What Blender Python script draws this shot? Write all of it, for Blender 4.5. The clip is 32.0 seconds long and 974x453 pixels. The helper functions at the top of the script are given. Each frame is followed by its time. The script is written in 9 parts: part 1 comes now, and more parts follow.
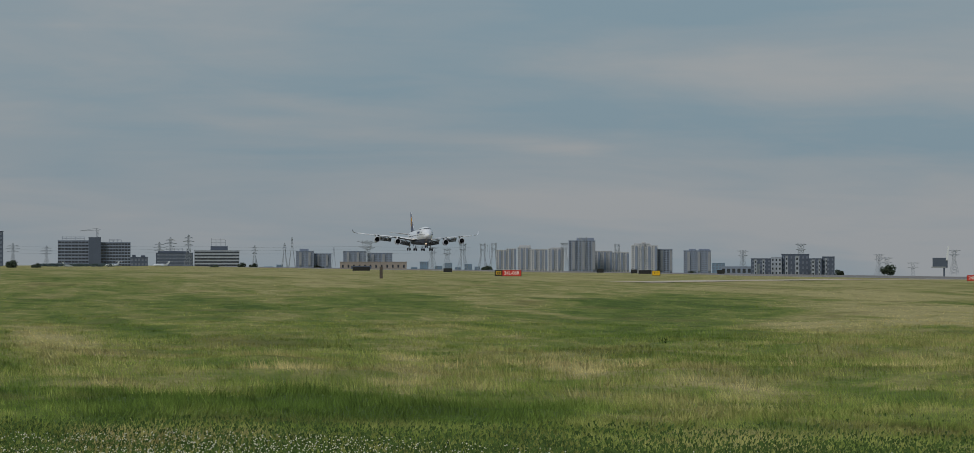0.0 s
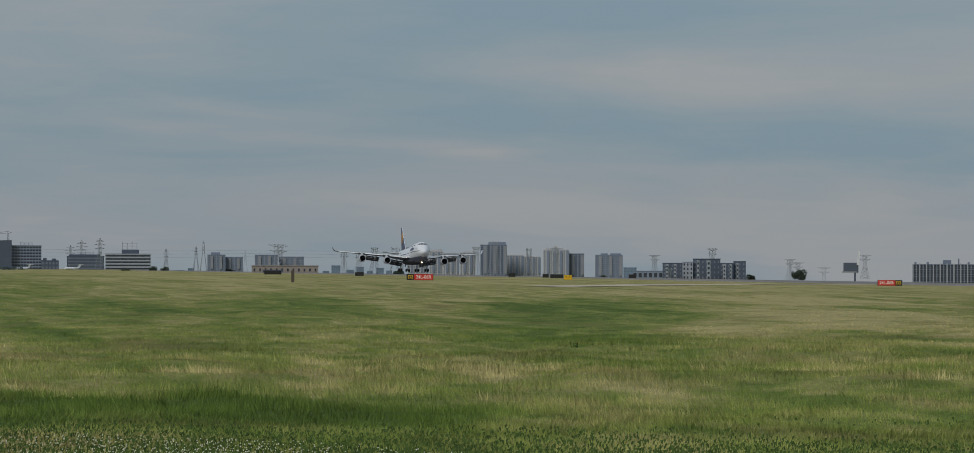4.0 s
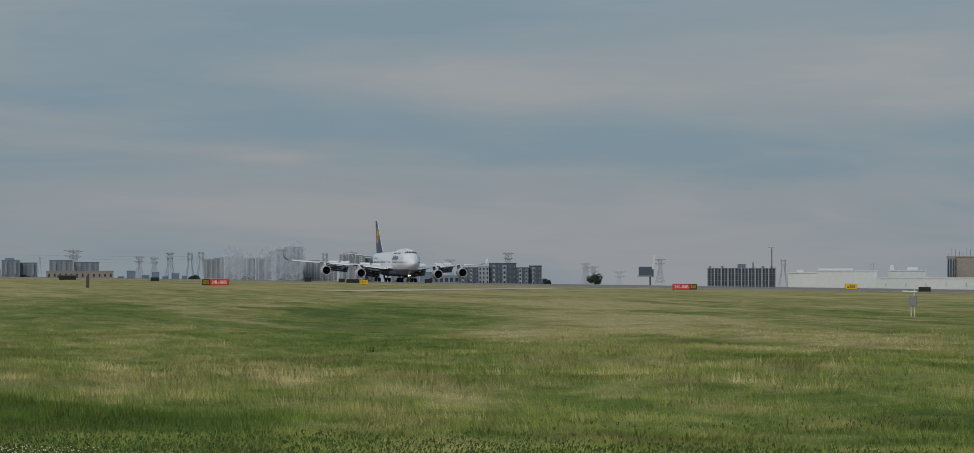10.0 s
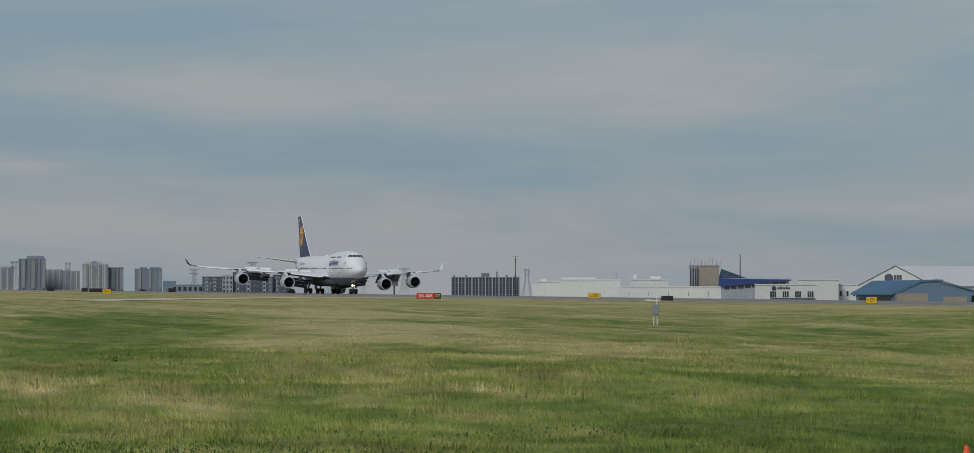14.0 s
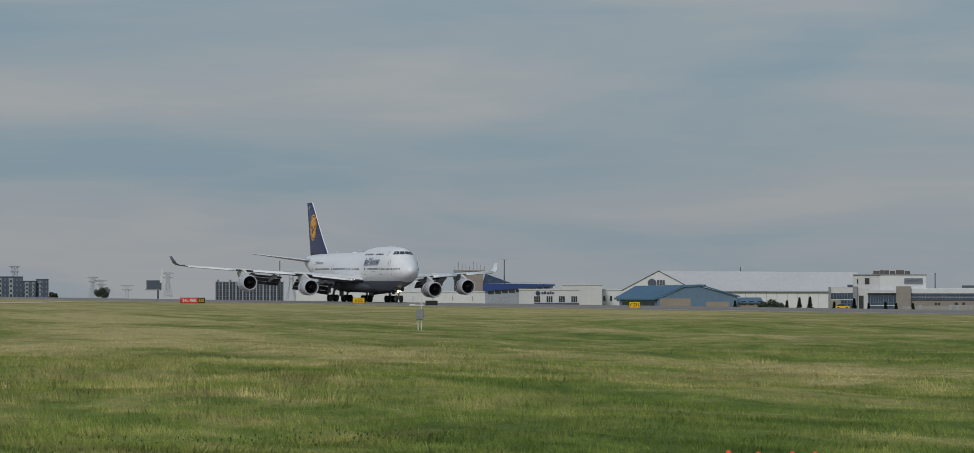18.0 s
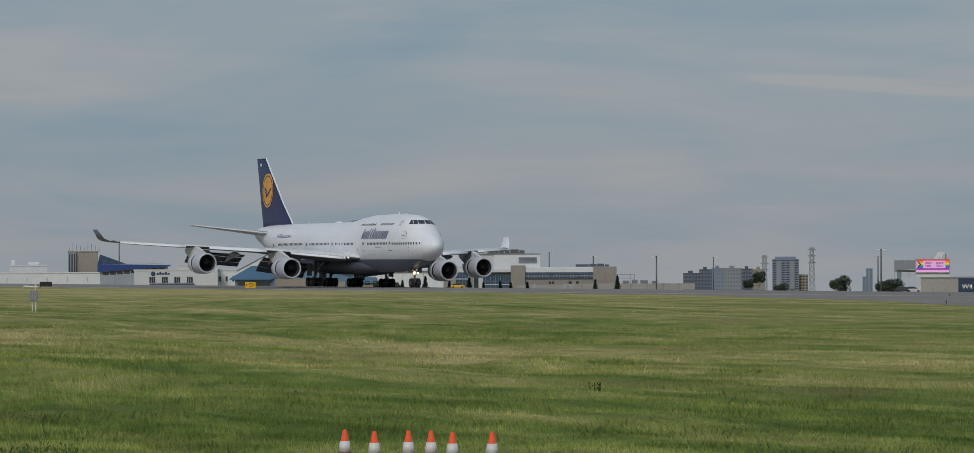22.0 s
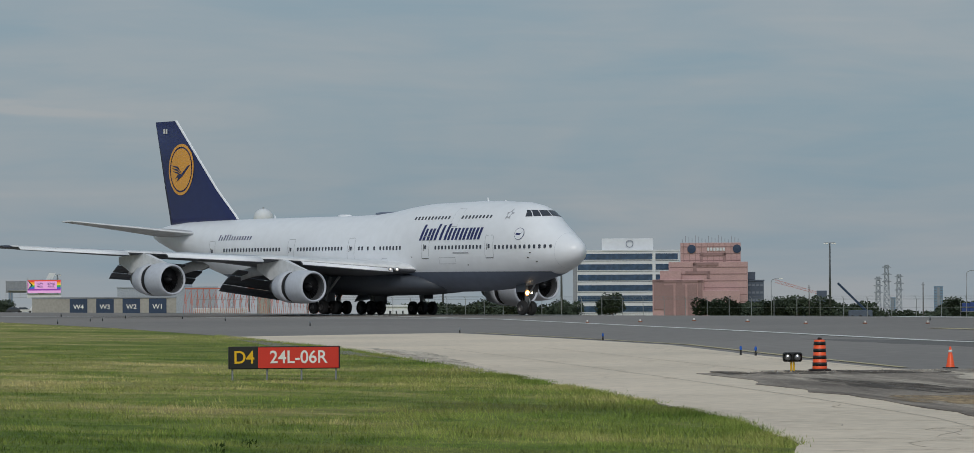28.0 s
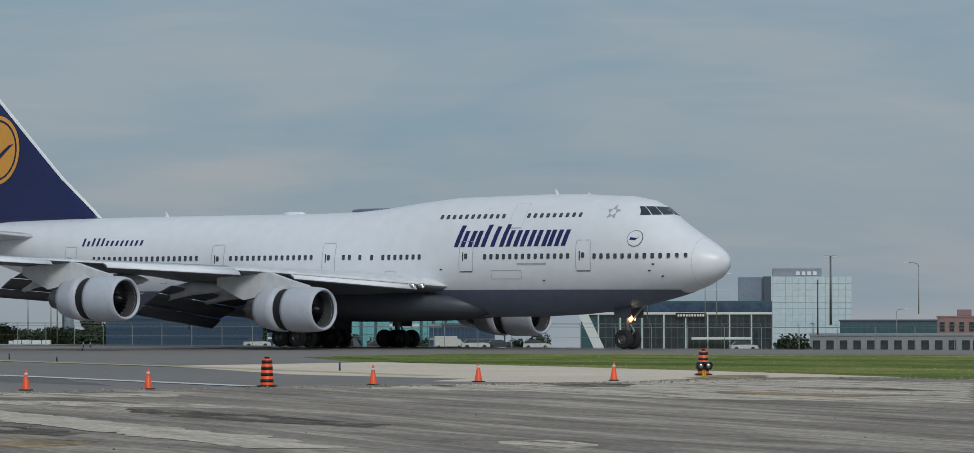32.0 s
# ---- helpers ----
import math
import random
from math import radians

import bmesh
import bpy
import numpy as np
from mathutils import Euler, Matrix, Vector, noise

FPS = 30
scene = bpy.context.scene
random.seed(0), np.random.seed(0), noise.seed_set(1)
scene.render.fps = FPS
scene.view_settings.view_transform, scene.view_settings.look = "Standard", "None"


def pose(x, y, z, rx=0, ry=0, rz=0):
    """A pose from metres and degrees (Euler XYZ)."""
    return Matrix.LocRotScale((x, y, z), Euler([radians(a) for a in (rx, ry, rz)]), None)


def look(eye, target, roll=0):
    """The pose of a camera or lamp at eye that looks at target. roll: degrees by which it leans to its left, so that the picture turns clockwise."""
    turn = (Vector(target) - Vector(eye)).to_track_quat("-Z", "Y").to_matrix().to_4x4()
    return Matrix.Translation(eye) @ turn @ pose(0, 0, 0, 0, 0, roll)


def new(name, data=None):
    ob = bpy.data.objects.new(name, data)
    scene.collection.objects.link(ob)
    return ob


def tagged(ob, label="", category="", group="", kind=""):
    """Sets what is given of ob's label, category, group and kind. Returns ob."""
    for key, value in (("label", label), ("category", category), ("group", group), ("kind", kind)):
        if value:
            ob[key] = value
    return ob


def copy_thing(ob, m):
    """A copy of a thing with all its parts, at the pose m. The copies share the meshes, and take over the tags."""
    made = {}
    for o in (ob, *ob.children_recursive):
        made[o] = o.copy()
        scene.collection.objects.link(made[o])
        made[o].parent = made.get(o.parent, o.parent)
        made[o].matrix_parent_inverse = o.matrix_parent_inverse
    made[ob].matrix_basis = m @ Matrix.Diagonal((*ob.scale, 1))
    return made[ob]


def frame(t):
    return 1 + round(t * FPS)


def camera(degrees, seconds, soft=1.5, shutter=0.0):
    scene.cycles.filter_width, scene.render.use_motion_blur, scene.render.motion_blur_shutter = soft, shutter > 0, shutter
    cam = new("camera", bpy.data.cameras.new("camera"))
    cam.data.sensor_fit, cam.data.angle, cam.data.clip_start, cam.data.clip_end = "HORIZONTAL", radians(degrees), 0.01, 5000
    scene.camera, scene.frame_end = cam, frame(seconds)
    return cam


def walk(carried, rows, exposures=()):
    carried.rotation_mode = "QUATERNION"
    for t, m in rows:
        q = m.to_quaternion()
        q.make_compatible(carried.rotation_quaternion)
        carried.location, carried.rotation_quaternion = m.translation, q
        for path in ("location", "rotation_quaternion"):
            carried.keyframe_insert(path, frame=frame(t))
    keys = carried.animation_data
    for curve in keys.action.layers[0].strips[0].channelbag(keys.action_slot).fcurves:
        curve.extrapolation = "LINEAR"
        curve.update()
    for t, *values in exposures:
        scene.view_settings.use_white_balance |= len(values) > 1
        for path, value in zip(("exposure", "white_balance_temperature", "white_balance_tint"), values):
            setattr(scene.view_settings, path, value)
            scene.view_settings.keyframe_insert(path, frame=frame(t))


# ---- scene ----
# ---- camera: held on one spot, turning with the landing aircraft ----
EYE_Z = 2.94
cam = camera(13.93, 32.0, soft=0.7)
walk(cam, [
    (0.0, pose(0, 0, EYE_Z, 90.529, -0.022, 82.906)),
    (0.5, pose(0, 0, EYE_Z, 90.567, -0.179, 82.795)),
    (1.0, pose(0, 0, EYE_Z, 90.695, -0.245, 82.669)),
    (1.5, pose(0, 0, EYE_Z, 90.821, -0.225, 82.469)),
    (2.0, pose(0, 0, EYE_Z, 90.892, -0.324, 82.262)),
    (2.5, pose(0, 0, EYE_Z, 90.943, -0.269, 82.120)),
    (3.0, pose(0, 0, EYE_Z, 90.889, -0.400, 82.002)),
    (3.5, pose(0, 0, EYE_Z, 90.693, -0.237, 81.858)),
    (4.0, pose(0, 0, EYE_Z, 90.589, -0.139, 81.638)),
    (4.5, pose(0, 0, EYE_Z, 90.512, -0.300, 81.378)),
    (6.5, pose(0, 0, EYE_Z, 90.483, -0.252, 80.823)),
    (7.0, pose(0, 0, EYE_Z, 90.499, -0.150, 80.583)),
    (7.5, pose(0, 0, EYE_Z, 90.521, -0.383, 80.333)),
    (8.0, pose(0, 0, EYE_Z, 90.559, -0.318, 80.142)),
    (8.5, pose(0, 0, EYE_Z, 90.596, -0.174, 79.952)),
    (9.0, pose(0, 0, EYE_Z, 90.624, -0.150, 79.696)),
    (9.5, pose(0, 0, EYE_Z, 90.649, -0.071, 79.356)),
    (10.0, pose(0, 0, EYE_Z, 90.660, -0.003, 78.708)),
    (10.5, pose(0, 0, EYE_Z, 90.690, 0.032, 78.100)),
    (11.0, pose(0, 0, EYE_Z, 90.724, -0.170, 77.743)),
    (11.5, pose(0, 0, EYE_Z, 90.744, 0.207, 77.487)),
    (12.0, pose(0, 0, EYE_Z, 90.766, 0.363, 77.016)),
    (12.5, pose(0, 0, EYE_Z, 90.748, 0.202, 76.435)),
    (13.0, pose(0, 0, EYE_Z, 90.770, 0.127, 76.050)),
    (13.5, pose(0, 0, EYE_Z, 90.789, 0.321, 75.447)),
    (14.0, pose(0, 0, EYE_Z, 90.791, 0.019, 75.032)),
    (14.5, pose(0, 0, EYE_Z, 90.815, 0.025, 74.795)),
    (16.5, pose(0, 0, EYE_Z, 90.867, -0.082, 73.070)),
    (17.0, pose(0, 0, EYE_Z, 90.876, 0.117, 72.704)),
    (17.5, pose(0, 0, EYE_Z, 90.858, -0.041, 72.185)),
    (18.0, pose(0, 0, EYE_Z, 90.859, -0.045, 71.647)),
    (18.5, pose(0, 0, EYE_Z, 90.810, -0.267, 71.228)),
    (19.0, pose(0, 0, EYE_Z, 90.778, -0.046, 70.984)),
    (19.5, pose(0, 0, EYE_Z, 90.744, 0.176, 70.530)),
    (20.0, pose(0, 0, EYE_Z, 90.687, 0.148, 69.863)),
    (20.5, pose(0, 0, EYE_Z, 90.634, 0.208, 69.095)),
    (21.0, pose(0, 0, EYE_Z, 90.584, 0.168, 68.328)),
    (21.5, pose(0, 0, EYE_Z, 90.579, 0.076, 67.262)),
    (22.0, pose(0, 0, EYE_Z, 90.565, 0.200, 66.128)),
    (22.5, pose(0, 0, EYE_Z, 90.591, -0.040, 64.842)),
    (23.0, pose(0, 0, EYE_Z, 90.653, -0.143, 64.381)),
    (23.5, pose(0, 0, EYE_Z, 90.751, -0.047, 63.928)),
    (24.0, pose(0, 0, EYE_Z, 90.882, 0.067, 62.943)),
    (24.5, pose(0, 0, EYE_Z, 91.016, 0.058, 61.563)),
    (25.0, pose(0, 0, EYE_Z, 91.057, 0.108, 60.327)),
    (25.5, pose(0, 0, EYE_Z, 91.045, 0.082, 59.015)),
    (27.5, pose(0, 0, EYE_Z, 90.839, 0.450, 55.423)),
    (28.0, pose(0, 0, EYE_Z, 90.800, 0.357, 53.410)),
    (28.5, pose(0, 0, EYE_Z, 90.738, 0.050, 52.292)),
    (29.0, pose(0, 0, EYE_Z, 90.745, 0.207, 50.857)),
    (29.5, pose(0, 0, EYE_Z, 90.848, 0.116, 48.727)),
    (30.0, pose(0, 0, EYE_Z, 91.005, 0.110, 46.348)),
    (30.5, pose(0, 0, EYE_Z, 91.136, 0.043, 44.099)),
    (31.0, pose(0, 0, EYE_Z, 91.196, 0.039, 41.396)),
    (31.5, pose(0, 0, EYE_Z, 91.167, -0.150, 39.265)),
    (32.0, pose(0, 0, EYE_Z, 91.116, 0.104, 37.191)),
], exposures=[(0.0, -0.29, 6500, 10), (13.0, -0.31, 6500, 11), (14.0, -0.16, 6500, 11), (17.0, -0.17, 6540, 11), (19.0, -0.23, 6520, 11), (22.0, -0.21, 6490, 12), (25.0, -0.19, 6450, 11), (28.0, -0.14, 6380, 9), (30.0, -0.13, 6260, 9), (32.0, -0.13, 6230, 9)])

# ---- world and sun: thin high cloud over a pale blue sky ----
SUN_EL, SUN_AZ = 38.0, 130.0      # azimuth from +Y towards +X: behind the camera, to its right
world = bpy.data.worlds.new("sky")
scene.world = world
world.use_nodes = True
wn, wl = world.node_tree.nodes, world.node_tree.links
wn.clear()
w_out = wn.new("ShaderNodeOutputWorld")
w_bg = wn.new("ShaderNodeBackground")
w_sky = wn.new("ShaderNodeTexSky")
w_sky.sky_type, w_sky.sun_disc = "NISHITA", False
w_sky.sun_elevation, w_sky.sun_rotation = radians(SUN_EL), radians(SUN_AZ)
w_sky.air_density, w_sky.dust_density, w_sky.ozone_density = 1.0, 1.6, 1.5
w_tc = wn.new("ShaderNodeTexCoord")
w_sep = wn.new("ShaderNodeSeparateXYZ")
wl.new(w_tc.outputs["Generated"], w_sep.inputs[0])


def w_math(op, p, q=None, r=None):
    """One arithmetic node of the sky; numbers or sockets go in."""
    k = wn.new("ShaderNodeMath")
    k.operation = op
    for i, v in enumerate((p, q, r)):
        if isinstance(v, (int, float)):
            k.inputs[i].default_value = v
        elif v is not None:
            wl.new(v, k.inputs[i])
    return k.outputs[0]


# the sky is laid out by compass angle and height, both in degrees
w_az = w_math("MULTIPLY", w_math("ARCTAN2", w_sep.outputs["X"], w_sep.outputs["Y"]), 57.2958)
w_el = w_math("MULTIPLY", w_math("ARCSINE", w_sep.outputs["Z"]), 57.2958)
w_flat = wn.new("ShaderNodeCombineXYZ")
wl.new(w_az, w_flat.inputs["X"])
wl.new(w_el, w_flat.inputs["Y"])


def w_noise(along, up, detail, rough, distort, tilt):
    mp, t = wn.new("ShaderNodeMapping"), wn.new("ShaderNodeTexNoise")
    mp.inputs["Rotation"].default_value = (0, 0, radians(tilt))
    mp.inputs["Scale"].default_value = (1 / along, 1 / up, 1)
    t.inputs["Scale"].default_value, t.inputs["Detail"].default_value = 1.0, detail
    t.inputs["Roughness"].default_value, t.inputs["Distortion"].default_value = rough, distort
    wl.new(w_flat.outputs[0], mp.inputs["Vector"])
    wl.new(mp.outputs[0], t.inputs["Vector"])
    return t.outputs["Fac"]


w_broad = w_noise(7.0, 1.7, 5, 0.5, 0.7, 5.0)
w_wisp = w_noise(3.4, 0.36, 5, 0.52, 0.9, 4.0)
w_fray = w_noise(1.6, 0.35, 5, 0.6, 0.5, 2.0)
w_sum = w_math("ADD", w_math("MULTIPLY", w_broad, 0.78), w_math("MULTIPLY", w_wisp, 0.22))
# drawn-out banks of thin cloud (+) and clearer blue gaps (-): compass angle, height, half length, half height, tilt, weight
for c_az, c_el, c_long, c_high, c_tilt, c_w in (
        (-84.0, 1.85, 3.2, 0.16, 4, 0.10), (-81.9, 1.68, 0.9, 0.14, 3, 0.10), (-79.0, 2.75, 4.2, 0.42, 2, 0.11), (-85.5, 2.6, 2.8, 0.30, 3, -0.10),
        (-77.8, 1.95, 3.0, 0.45, 2, -0.11), (-81.0, 3.75, 2.2, 0.35, 3, -0.05), (-72.0, 2.9, 3.0, 0.7, 4, 0.08), (-76.0, 1.7, 2.8, 0.5, 0, -0.09),
        (-72.0, 2.4, 1.7, 0.22, -4, 0.07), (-67.5, 3.15, 3.0, 0.25, 2, -0.09), (-61.2, 2.64, 1.5, 0.09, 2, 0.24), (-60.2, 2.50, 1.9, 0.07, 3, 0.16), (-61.0, 3.1, 2.5, 0.22, 3, -0.08),
        (-58.7, 2.55, 1.8, 0.30, 3, 0.12), (-50.6, 3.1, 2.2, 0.22, -4, -0.10), (-41.0, 2.4, 2.6, 0.28, -4, -0.11), (-35.0, 2.0, 1.8, 0.22, 2, -0.11)):
    mp, ln, mr = wn.new("ShaderNodeMapping"), wn.new("ShaderNodeVectorMath"), wn.new("ShaderNodeMapRange")
    mp.vector_type, ln.operation, mr.interpolation_type = "TEXTURE", "LENGTH", "SMOOTHSTEP"
    mp.inputs["Location"].default_value, mp.inputs["Rotation"].default_value, mp.inputs["Scale"].default_value = (c_az, c_el, 0), (0, 0, radians(-c_tilt)), (c_long, c_high, 1)
    wl.new(w_flat.outputs[0], mp.inputs["Vector"])
    wl.new(mp.outputs[0], ln.inputs[0])
    wl.new(w_math("MULTIPLY_ADD", w_fray, 1.1, w_math("SUBTRACT", ln.outputs["Value"], 0.55)), mr.inputs[0])
    mr.inputs[1].default_value, mr.inputs[2].default_value, mr.inputs[3].default_value, mr.inputs[4].default_value = 0.1, 1.3, c_w, 0.0
    w_sum = w_math("ADD", w_sum, mr.outputs[0])
# haze thickens towards the horizon
w_low = wn.new("ShaderNodeMapRange")
w_low.interpolation_type = "SMOOTHSTEP"
w_low.inputs[1].default_value, w_low.inputs[2].default_value, w_low.inputs[3].default_value, w_low.inputs[4].default_value = 0.0, 1.7, 0.10, 0.0
wl.new(w_el, w_low.inputs[0])
w_sum = w_math("ADD", w_sum, w_low.outputs[0])
w_ramp = wn.new("ShaderNodeValToRGB")
w_ramp.color_ramp.elements[0].position, w_ramp.color_ramp.elements[0].color = 0.34, (0.45, 0.655, 0.81, 1)
w_ramp.color_ramp.elements[1].position, w_ramp.color_ramp.elements[1].color = 0.70, (0.755, 0.80, 0.85, 1)
w_mid = w_ramp.color_ramp.elements.new(0.53)
w_mid.color = (0.605, 0.725, 0.825, 1)
w_veil = wn.new("ShaderNodeMixRGB")
w_veil.blend_type = "MULTIPLY"
w_veil.inputs[0].default_value = 1.0
w_veil.inputs[2].default_value = (4.6, 4.6, 4.6, 1)       # sunlit veil of cloud
w_mix = wn.new("ShaderNodeMixRGB")
w_mix.inputs[0].default_value = 0.88
wl.new(w_sum, w_ramp.inputs[0])
wl.new(w_ramp.outputs[0], w_veil.inputs[1])
wl.new(w_sky.outputs[0], w_mix.inputs[1])
wl.new(w_veil.outputs[0], w_mix.inputs[2])
wl.new(w_mix.outputs[0], w_bg.inputs["Color"])
w_bg.inputs["Strength"].default_value = 0.108
wl.new(w_bg.outputs[0], w_out.inputs[0])

sun = new("sun", bpy.data.lights.new("sun", "SUN"))
sun.data.energy, sun.data.angle, sun.data.color = 1.6, radians(20), (1.0, 0.95, 0.87)
_a, _e = radians(SUN_AZ), radians(SUN_EL)
sun.matrix_world = look(Vector((math.sin(_a) * math.cos(_e), math.cos(_a) * math.cos(_e), math.sin(_e))) * 50, (0, 0, 0))

# ---- materials ----
MATS = {}


def mat(name, colour, rough=0.7, metal=0.0, vary=0.12, scale=1.0, bump=0.0, fine=12.0, colour2=None, glow=0.0, coords="Object", spec=0.5):
    """A surface with variation at two scales; colour2 is the second tone of its larger patches."""
    m = bpy.data.materials.new(name)
    m.use_nodes = True
    n, l = m.node_tree.nodes, m.node_tree.links
    b = n["Principled BSDF"]
    b.inputs["Roughness"].default_value, b.inputs["Metallic"].default_value = rough, metal
    b.inputs["Specular IOR Level"].default_value = spec
    tc = n.new("ShaderNodeTexCoord")
    big, small = n.new("ShaderNodeTexNoise"), n.new("ShaderNodeTexNoise")
    big.inputs["Scale"].default_value, small.inputs["Scale"].default_value = scale, scale * fine
    big.inputs["Detail"].default_value, small.inputs["Detail"].default_value = 4, 3
    for t in (big, small):
        l.new(tc.outputs[coords], t.inputs["Vector"])
    c2 = colour2 or [c * (1 - vary) for c in colour]
    ramp = n.new("ShaderNodeValToRGB")
    ramp.color_ramp.elements[0].position, ramp.color_ramp.elements[1].position = 0.35, 0.65
    ramp.color_ramp.elements[0].color, ramp.color_ramp.elements[1].color = (*c2, 1), (*colour, 1)
    l.new(big.outputs["Fac"], ramp.inputs[0])
    hsv = n.new("ShaderNodeHueSaturation")
    mr = n.new("ShaderNodeMapRange")
    mr.inputs[1].default_value, mr.inputs[2].default_value = 0.3, 0.7
    mr.inputs[3].default_value, mr.inputs[4].default_value = 1 - vary, 1 + vary
    l.new(small.outputs["Fac"], mr.inputs[0])
    l.new(mr.outputs[0], hsv.inputs["Value"])
    l.new(ramp.outputs[0], hsv.inputs["Color"])
    l.new(hsv.outputs[0], b.inputs["Base Color"])
    if bump:
        bp = n.new("ShaderNodeBump")
        bp.inputs["Strength"].default_value, bp.inputs["Distance"].default_value = bump, 0.05
        l.new(small.outputs["Fac"], bp.inputs["Height"])
        l.new(bp.outputs[0], b.inputs["Normal"])
    if glow:
        b.inputs["Emission Color"].default_value = (*colour, 1)
        b.inputs["Emission Strength"].default_value = glow
    MATS[name] = m
    return m


def glass_mat(name, colour, rough=0.08):
    """Dark reflecting window glass of a far building."""
    m = mat(name, colour, rough, 0.0, 0.25, 0.15, 0, 4, spec=0.9)
    return m


WHITE = mat("white_paint", (0.825, 0.85, 0.895), 0.34, 0, 0.03, 0.12, 0, 9)
# belly grey, toned down to hold the shade below the hull
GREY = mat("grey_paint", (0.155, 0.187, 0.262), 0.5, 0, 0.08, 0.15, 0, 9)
WING = mat("wing_grey", (0.68, 0.70, 0.73), 0.38, 0, 0.1, 0.2, 0, 9)
BLUEGREY = mat("winglet_blue_grey", (0.10, 0.115, 0.17), 0.4, 0, 0.08, 0.3)
BLUE = mat("deep_blue_paint", (0.016, 0.024, 0.105), 0.35, 0, 0.08, 0.3, 0, 6)
YELLOW = mat("amber_yellow_paint", (0.80, 0.38, 0.065), 0.4, 0, 0.05, 0.4)
METAL = mat("bare_metal", (0.62, 0.63, 0.65), 0.28, 0.9, 0.08, 0.6)
DARKMETAL = mat("scorched_metal", (0.16, 0.15, 0.15), 0.45, 0.7, 0.2, 0.8)
BLACK = mat("black_cavity", (0.012, 0.012, 0.014), 0.7, 0, 0.2, 1.0)
RUBBER = mat("tyre_rubber", (0.022, 0.022, 0.024), 0.85, 0, 0.2, 3.0)
PANE = mat("cabin_window", (0.035, 0.04, 0.055), 0.12, 0, 0.2, 2.0, spec=0.8)
CABIN = mat("cabin_window_glass", (0.062, 0.070, 0.095), 0.15, 0, 0.2, 2.0, spec=0.7)
SEAM = mat("panel_seam", (0.45, 0.47, 0.51), 0.5, 0, 0.1, 2.0)
# the wing's lower grey, made darker to include the shade beneath it
UNDER = mat("wing_underside_shaded_grey", (0.125, 0.135, 0.16), 0.45, 0, 0.1, 0.3)
# fairing and gear door grey, darkened further for the shade under the wing
FAIRING = mat("fairing_shaded_grey", (0.060, 0.070, 0.090), 0.5, 0, 0.08, 0.2)
# flap grey lowered in tone, as shade lies on the flaps
FLAP = mat("flap_shaded_grey", (0.105, 0.112, 0.13), 0.5, 0, 0.1, 0.3)
# duct colour darkened for the shade inside the intake
DUCT = mat("intake_shaded_grey", (0.075, 0.078, 0.085), 0.5, 0.2, 0.1, 0.6)
COWL = mat("cowl_pale_grey", (0.51, 0.54, 0.605), 0.42, 0, 0.05, 0.3)
LAMP2 = mat("dim_lit_lamp", (1.0, 0.9, 0.75), 0.4, 0, 0.0, 1.0, glow=1.4)
GLOWRIM = mat("amber_glow", (1.0, 0.42, 0.08), 0.4, 0, 0.0, 1.0, glow=0.9)
LAMP = mat("lit_lamp", (1.0, 0.80, 0.50), 0.4, 0, 0.0, 1.0, glow=8.0)
TITLE = mat("title_blue", (0.013, 0.018, 0.12), 0.35, 0, 0.05, 0.5)
ASPHALT = mat("asphalt", (0.238, 0.212, 0.192), 0.66, 0, 0.14, 0.03, 0.2, 40, (0.198, 0.177, 0.161), coords="Object")
CONCRETE = mat("pale_concrete", (0.77, 0.655, 0.52), 0.85, 0, 0.10, 0.10, 0.3, 24, (0.66, 0.565, 0.45))
LINEW = mat("white_marking", (0.72, 0.72, 0.69), 0.7, 0, 0.15, 0.5)
LINEY = mat("yellow_marking", (0.56, 0.48, 0.28), 0.7, 0, 0.2, 0.5)
ORANGE = mat("orange_plastic", (0.93, 0.115, 0.03), 0.45, 0, 0.08, 3.0)
BAND = mat("reflective_white_band", (0.72, 0.72, 0.70), 0.35, 0, 0.06, 5.0)
SIGNRED = mat("sign_red", (0.62, 0.035, 0.018), 0.45, 0, 0.05, 2.0)
SIGNBLACK = mat("sign_black", (0.012, 0.012, 0.012), 0.5, 0, 0.1, 2.0)
SIGNYELLOW = mat("sign_yellow", (0.80, 0.47, 0.01), 0.45, 0, 0.05, 2.0)
SIGNWHITE = mat("sign_white", (0.80, 0.79, 0.76), 0.5, 0, 0.05, 2.0)
STEEL = mat("galvanised_steel", (0.30, 0.315, 0.33), 0.5, 0.4, 0.12, 1.0)
# distance haze is mixed into this steel, which makes it paler and bluer
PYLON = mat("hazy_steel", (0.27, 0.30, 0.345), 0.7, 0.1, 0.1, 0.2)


# ---- mesh helpers ----
def mesh_of(name, verts, faces, material, smooth=False):
    me = bpy.data.meshes.new(name)
    me.from_pydata([tuple(v) for v in verts], [], faces)
    me.update()
    if smooth:
        me.polygons.foreach_set("use_smooth", [True] * len(me.polygons))
    if material:
        me.materials.append(material)
    return me


def part(name, bm, material, parent, label="", smooth=False):
    """Links a bmesh, or a mesh, as ONE mesh object under a thing or under a part."""
    if isinstance(bm, bmesh.types.BMesh):
        me = bpy.data.meshes.new(name)
        bm.to_mesh(me)
        bm.free()
        if smooth:
            me.polygons.foreach_set("use_smooth", [True] * len(me.polygons))
        me.materials.append(material)
    else:
        me = bm
    ob = new(name, me)
    ob.parent = parent
    if label:
        tagged(ob, label)
    return ob


